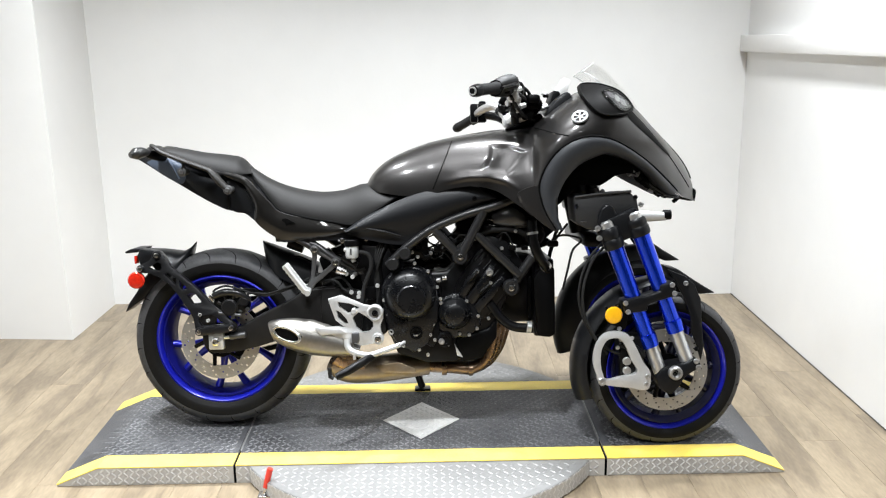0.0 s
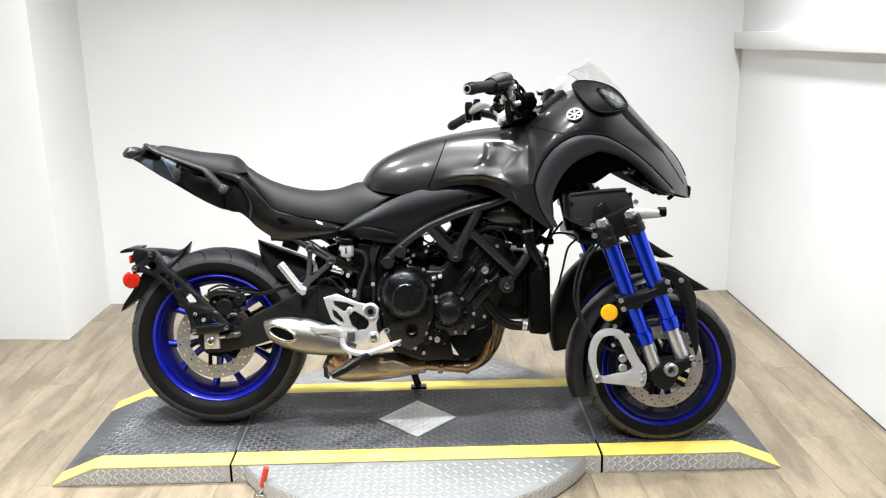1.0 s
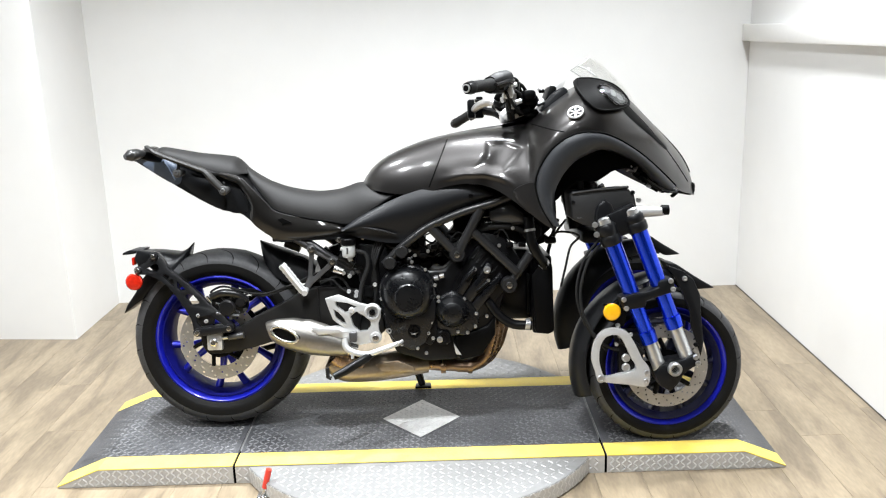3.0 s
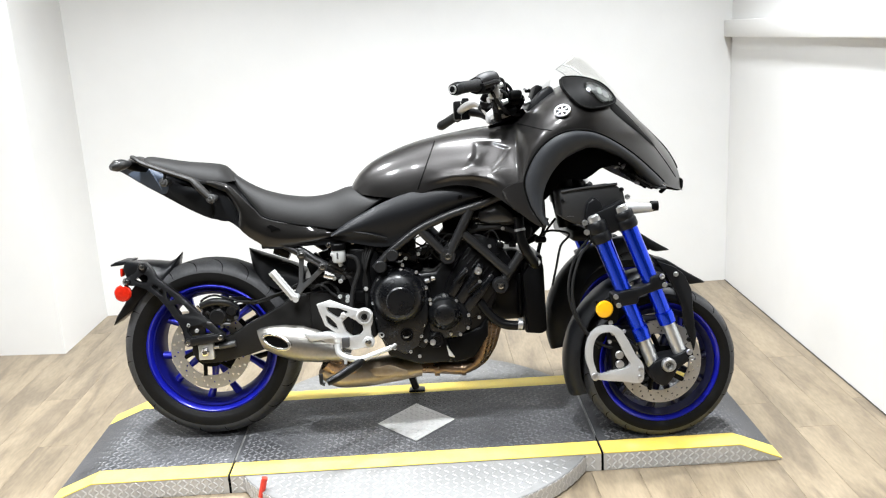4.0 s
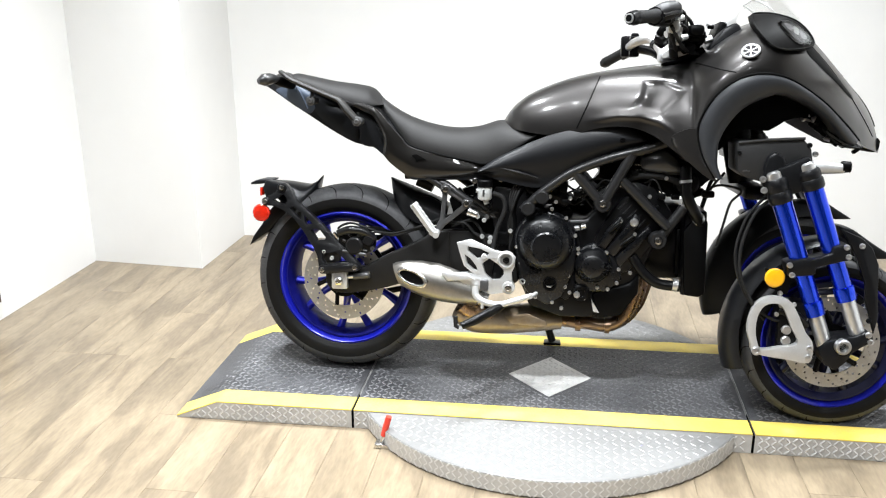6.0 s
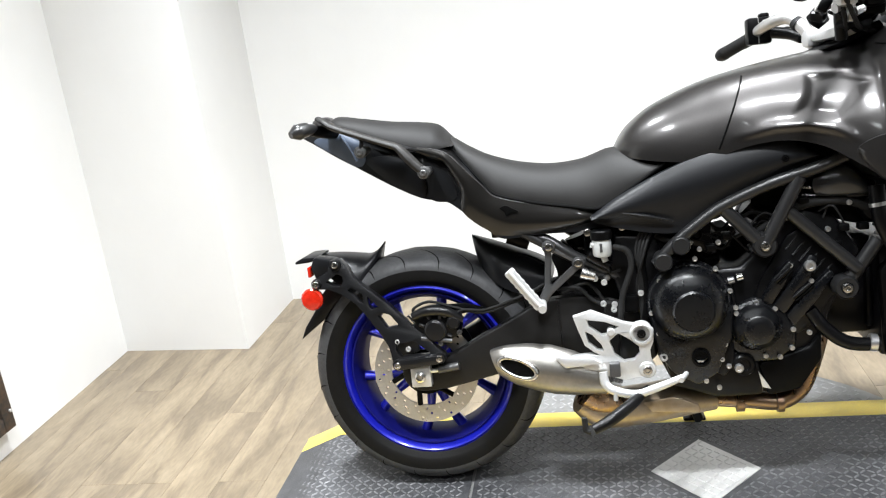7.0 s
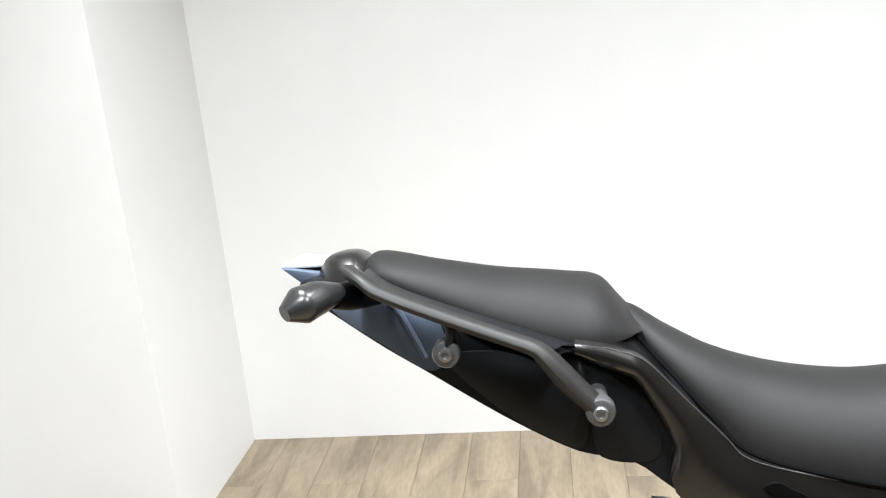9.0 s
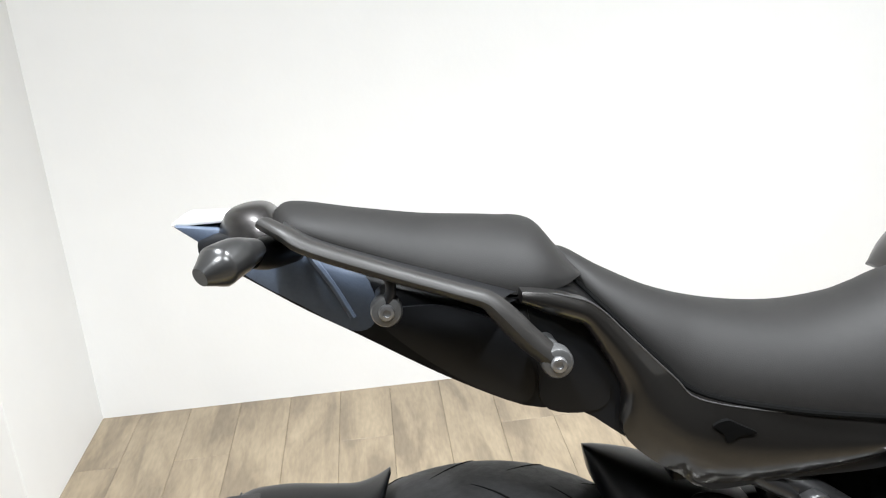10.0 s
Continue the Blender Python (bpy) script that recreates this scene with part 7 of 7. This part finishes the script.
part("clamp_band", tube([(0.972, 0.155, 1.054), (0.966, 0.162, 1.061)], 0.0175, 16), GRIP, g)
part("hand_grip", tube([(0.890, 0.30, 1.042), (0.873, 0.33, 1.033), (0.831, 0.40, 1.010)], [0.0175, 0.0165, 0.017], 18, 12), GRIP, g, "black rubber hand grip")
part("bar_end", tube([(0.831, 0.40, 1.010), (0.823, 0.412, 1.006), (0.816, 0.422, 1.003)], [0.018, 0.018, 0.013], 18), ENGINE, g, "black bar end weight")
sw = part("switch_box", block((0.868, 0.25, 1.02), (0.928, 0.30, 1.088), 0.007), PLASTIC, g, "black switch box")
part("switch_button", block((0.905, 0.243, 1.065), (0.922, 0.252, 1.08), 0.002), DULL, sw)
part("switch_seam", block((0.893, 0.247, 1.022), (0.896, 0.252, 1.086), 0.001), STEEL, sw)
part("switch_bump", block((0.90, 0.26, 1.08), (0.925, 0.29, 1.098), 0.005), PLASTIC, sw)
part("clutch_perch", tube([(0.93, 0.245, 1.045), (0.965, 0.215, 1.035), (0.985, 0.19, 1.02)], [0.015, 0.014, 0.012], 12, 10), ENGINE, g)
part("lever", tube([(0.96, 0.23, 1.05), (0.945, 0.30, 1.05), (0.915, 0.36, 1.035), (0.885, 0.41, 1.02)], [0.009, 0.008, 0.0065, 0.007], 10, 20, flat=0.7), ENGINE, g, "black lever")
part("hand_guard", patch([(0.895, 1.105), (0.93, 1.135), (0.972, 1.143), (0.99, 1.125), (0.975, 1.10), (0.93, 1.088)], lambda x, z: 0.30, 0.012, 5, 36, 0.02, 0.06), COVER, moto, "black master cylinder cover")
part("master_cylinder", block((0.962, -0.262, 1.062), (0.995, -0.2, 1.10), 0.010), CAST, moto, "bright master cylinder")
part("fluid_cup", lathe([(0.018, 0.0), (0.02, 0.03), (0.017, 0.036)], (1.0, -0.19, 1.08), 18, axis="z"), PLASTIC, moto)
part("switch_plate", block((0.966, -0.232, 1.066), (1.006, -0.212, 1.094), 0.005), CAST, moto, "pale switch bracket")
part("switch_post", block((0.991, -0.21, 1.032), (1.007, -0.19, 1.074), 0.004), CAST, moto)
part("cable_junction", block((1.0, -0.15, 1.02), (1.05, -0.08, 1.075), 0.01), PLASTIC, moto)
part("cable_junction", block((1.03, -0.2, 1.06), (1.07, -0.15, 1.09), 0.01), PLASTIC, moto)
for x, y, z in ((0.985, -0.24, 1.10), (0.975, -0.25, 1.075), (1.0, -0.22, 1.05), (0.96, -0.23, 1.06)):
    part("cable_joint", tube([(x, y, z), (x + 0.02, y + 0.01, z + 0.006)], [0.010, 0.008], 10), CHROME, moto)
for pts in ([(0.985, -0.24, 1.125), (1.01, -0.2, 1.12), (1.03, -0.14, 1.08), (1.06, -0.08, 1.02)], [(0.99, -0.25, 1.09), (1.02, -0.2, 1.075), (1.03, -0.12, 1.04), (1.04, -0.05, 1.0)], [(0.97, -0.27, 1.08), (1.0, -0.22, 1.04), (1.03, -0.15, 1.02), (1.08, -0.1, 1.01)],
            [(1.0, -0.21, 1.12), (1.035, -0.16, 1.10), (1.06, -0.1, 1.06)], [(0.96, -0.26, 1.10), (0.98, -0.22, 1.05), (1.0, -0.16, 1.02)]):
    part("control_cable", tube(pts, 0.0055, 8, 24), GRIP, moto, "black control cable")
rng = random.Random(11)
for k in range(12):
    x0, y0, z0 = 0.965 + rng.uniform(-0.01, 0.03), rng.uniform(-0.24, -0.14), rng.uniform(1.06, 1.11)
    x1, y1, z1 = 1.06 + rng.uniform(-0.02, 0.03), rng.uniform(-0.14, 0.04), rng.uniform(0.995, 1.04)
    mid = ((x0 + x1) / 2 + rng.uniform(-0.015, 0.02), (y0 + y1) / 2, max(z0, z1) + rng.uniform(-0.03, 0.012))
    part("control_cable", tube([(x0, y0, z0), mid, (x1, y1, z1)], rng.choice((0.0035, 0.005, 0.006)), 8, 20), GRIP, moto)
    if k % 3 == 0:
        part("cable_ferrule", tube([mid, (mid[0] + 0.014, mid[1] + 0.004, mid[2] - 0.006)], 0.0075, 10), CHROME, moto)
for k in range(12):
    x0, y0, z0 = rng.uniform(0.945, 1.07), rng.uniform(-0.17, -0.01), rng.uniform(1.025, 1.075)
    dx, dy, dz = rng.uniform(0.010, 0.02), rng.uniform(0.012, 0.025), rng.uniform(0.010, 0.018)
    turn = pose(x0, y0, z0, rng.uniform(-40, 40), rng.uniform(-40, 40), rng.uniform(-40, 40))
    part("cable_guide", block((-dx, -dy, -dz), (dx, dy, dz), 0.005, 2, turn), rng.choice((PLASTIC, ENGINE, ENGINE)), moto)
    if k % 3 == 0:
        part("guide_clip", block((-0.006, -0.008, -0.005), (0.006, 0.008, 0.005), 0.002, 1, pose(x0 - 0.005, y0 - dy - 0.004, z0 + dz)), DISC, moto)
for k in range(9):
    d = rng.uniform(0.006, 0.012)
    turn = pose(rng.uniform(1.02, 1.11), rng.uniform(-0.15, -0.10), rng.uniform(1.04, 1.108), rng.uniform(-40, 40), rng.uniform(-40, 40), 0)
    part("plug_housing", block((-d * 1.3, -d, -d * 0.8), (d * 1.3, d, d * 0.8), 0.003, 2, turn), (CAST, ENGINE, PLASTIC)[k % 3], moto)
part("top_yoke", block((0.985, -0.11, 1.005), (1.06, 0.11, 1.03), 0.01), CAST, moto, "silver top yoke")
part("bar_riser", tube([(0.995, -0.14, 1.0), (0.99, -0.15, 1.04), (0.985, -0.17, 1.075)], [0.013, 0.013, 0.012], 14, 10), ENGINE, moto, "black bar riser")
part("key_switch", lathe([(0.02, 0.0), (0.02, 0.05), (0.014, 0.055)], (1.06, -0.02, 1.03), 18, axis="z"), PLASTIC, moto)
part("dash_switch", block((1.035, -0.16, 1.045), (1.08, -0.12, 1.075), 0.006), PLASTIC, moto)
part("tank_cover", plate([(0.965, 0.985), (1.0, 0.997), (1.08, 1.035), (1.09, 1.02), (1.0, 0.985)], -0.11, 0.11, 0.004), PLASTIC, moto, "black tank top trim")

# ---- floor planks ----
PW, PL = 0.146, 1.22
plank_mesh = {}


def plank(x, y0, y1):
    key = round(y1 - y0, 3)
    if key not in plank_mesh:
        bm = block((0.0003, 0.0003, -0.006), (PW - 0.0003, key - 0.0003, 0), 0.0004, 1)
        ob = part("plank", bm, PLANK, floor, smooth=0)
        plank_mesh[key] = ob.data
    else:
        ob = new("plank", plank_mesh[key])
        ob.parent = floor
    ob.location = (x, y0, 0)


rng = random.Random(7)
x = XL - 0.06
while x < XR:
    y = YB + 0.02 - rng.choice((0.3, 0.5, 0.7, 0.9, 1.1))
    plank(x, y, YB + 0.02)
    while y > YF:
        plank(x, y - PL, y)
        y -= PL
    x += PW
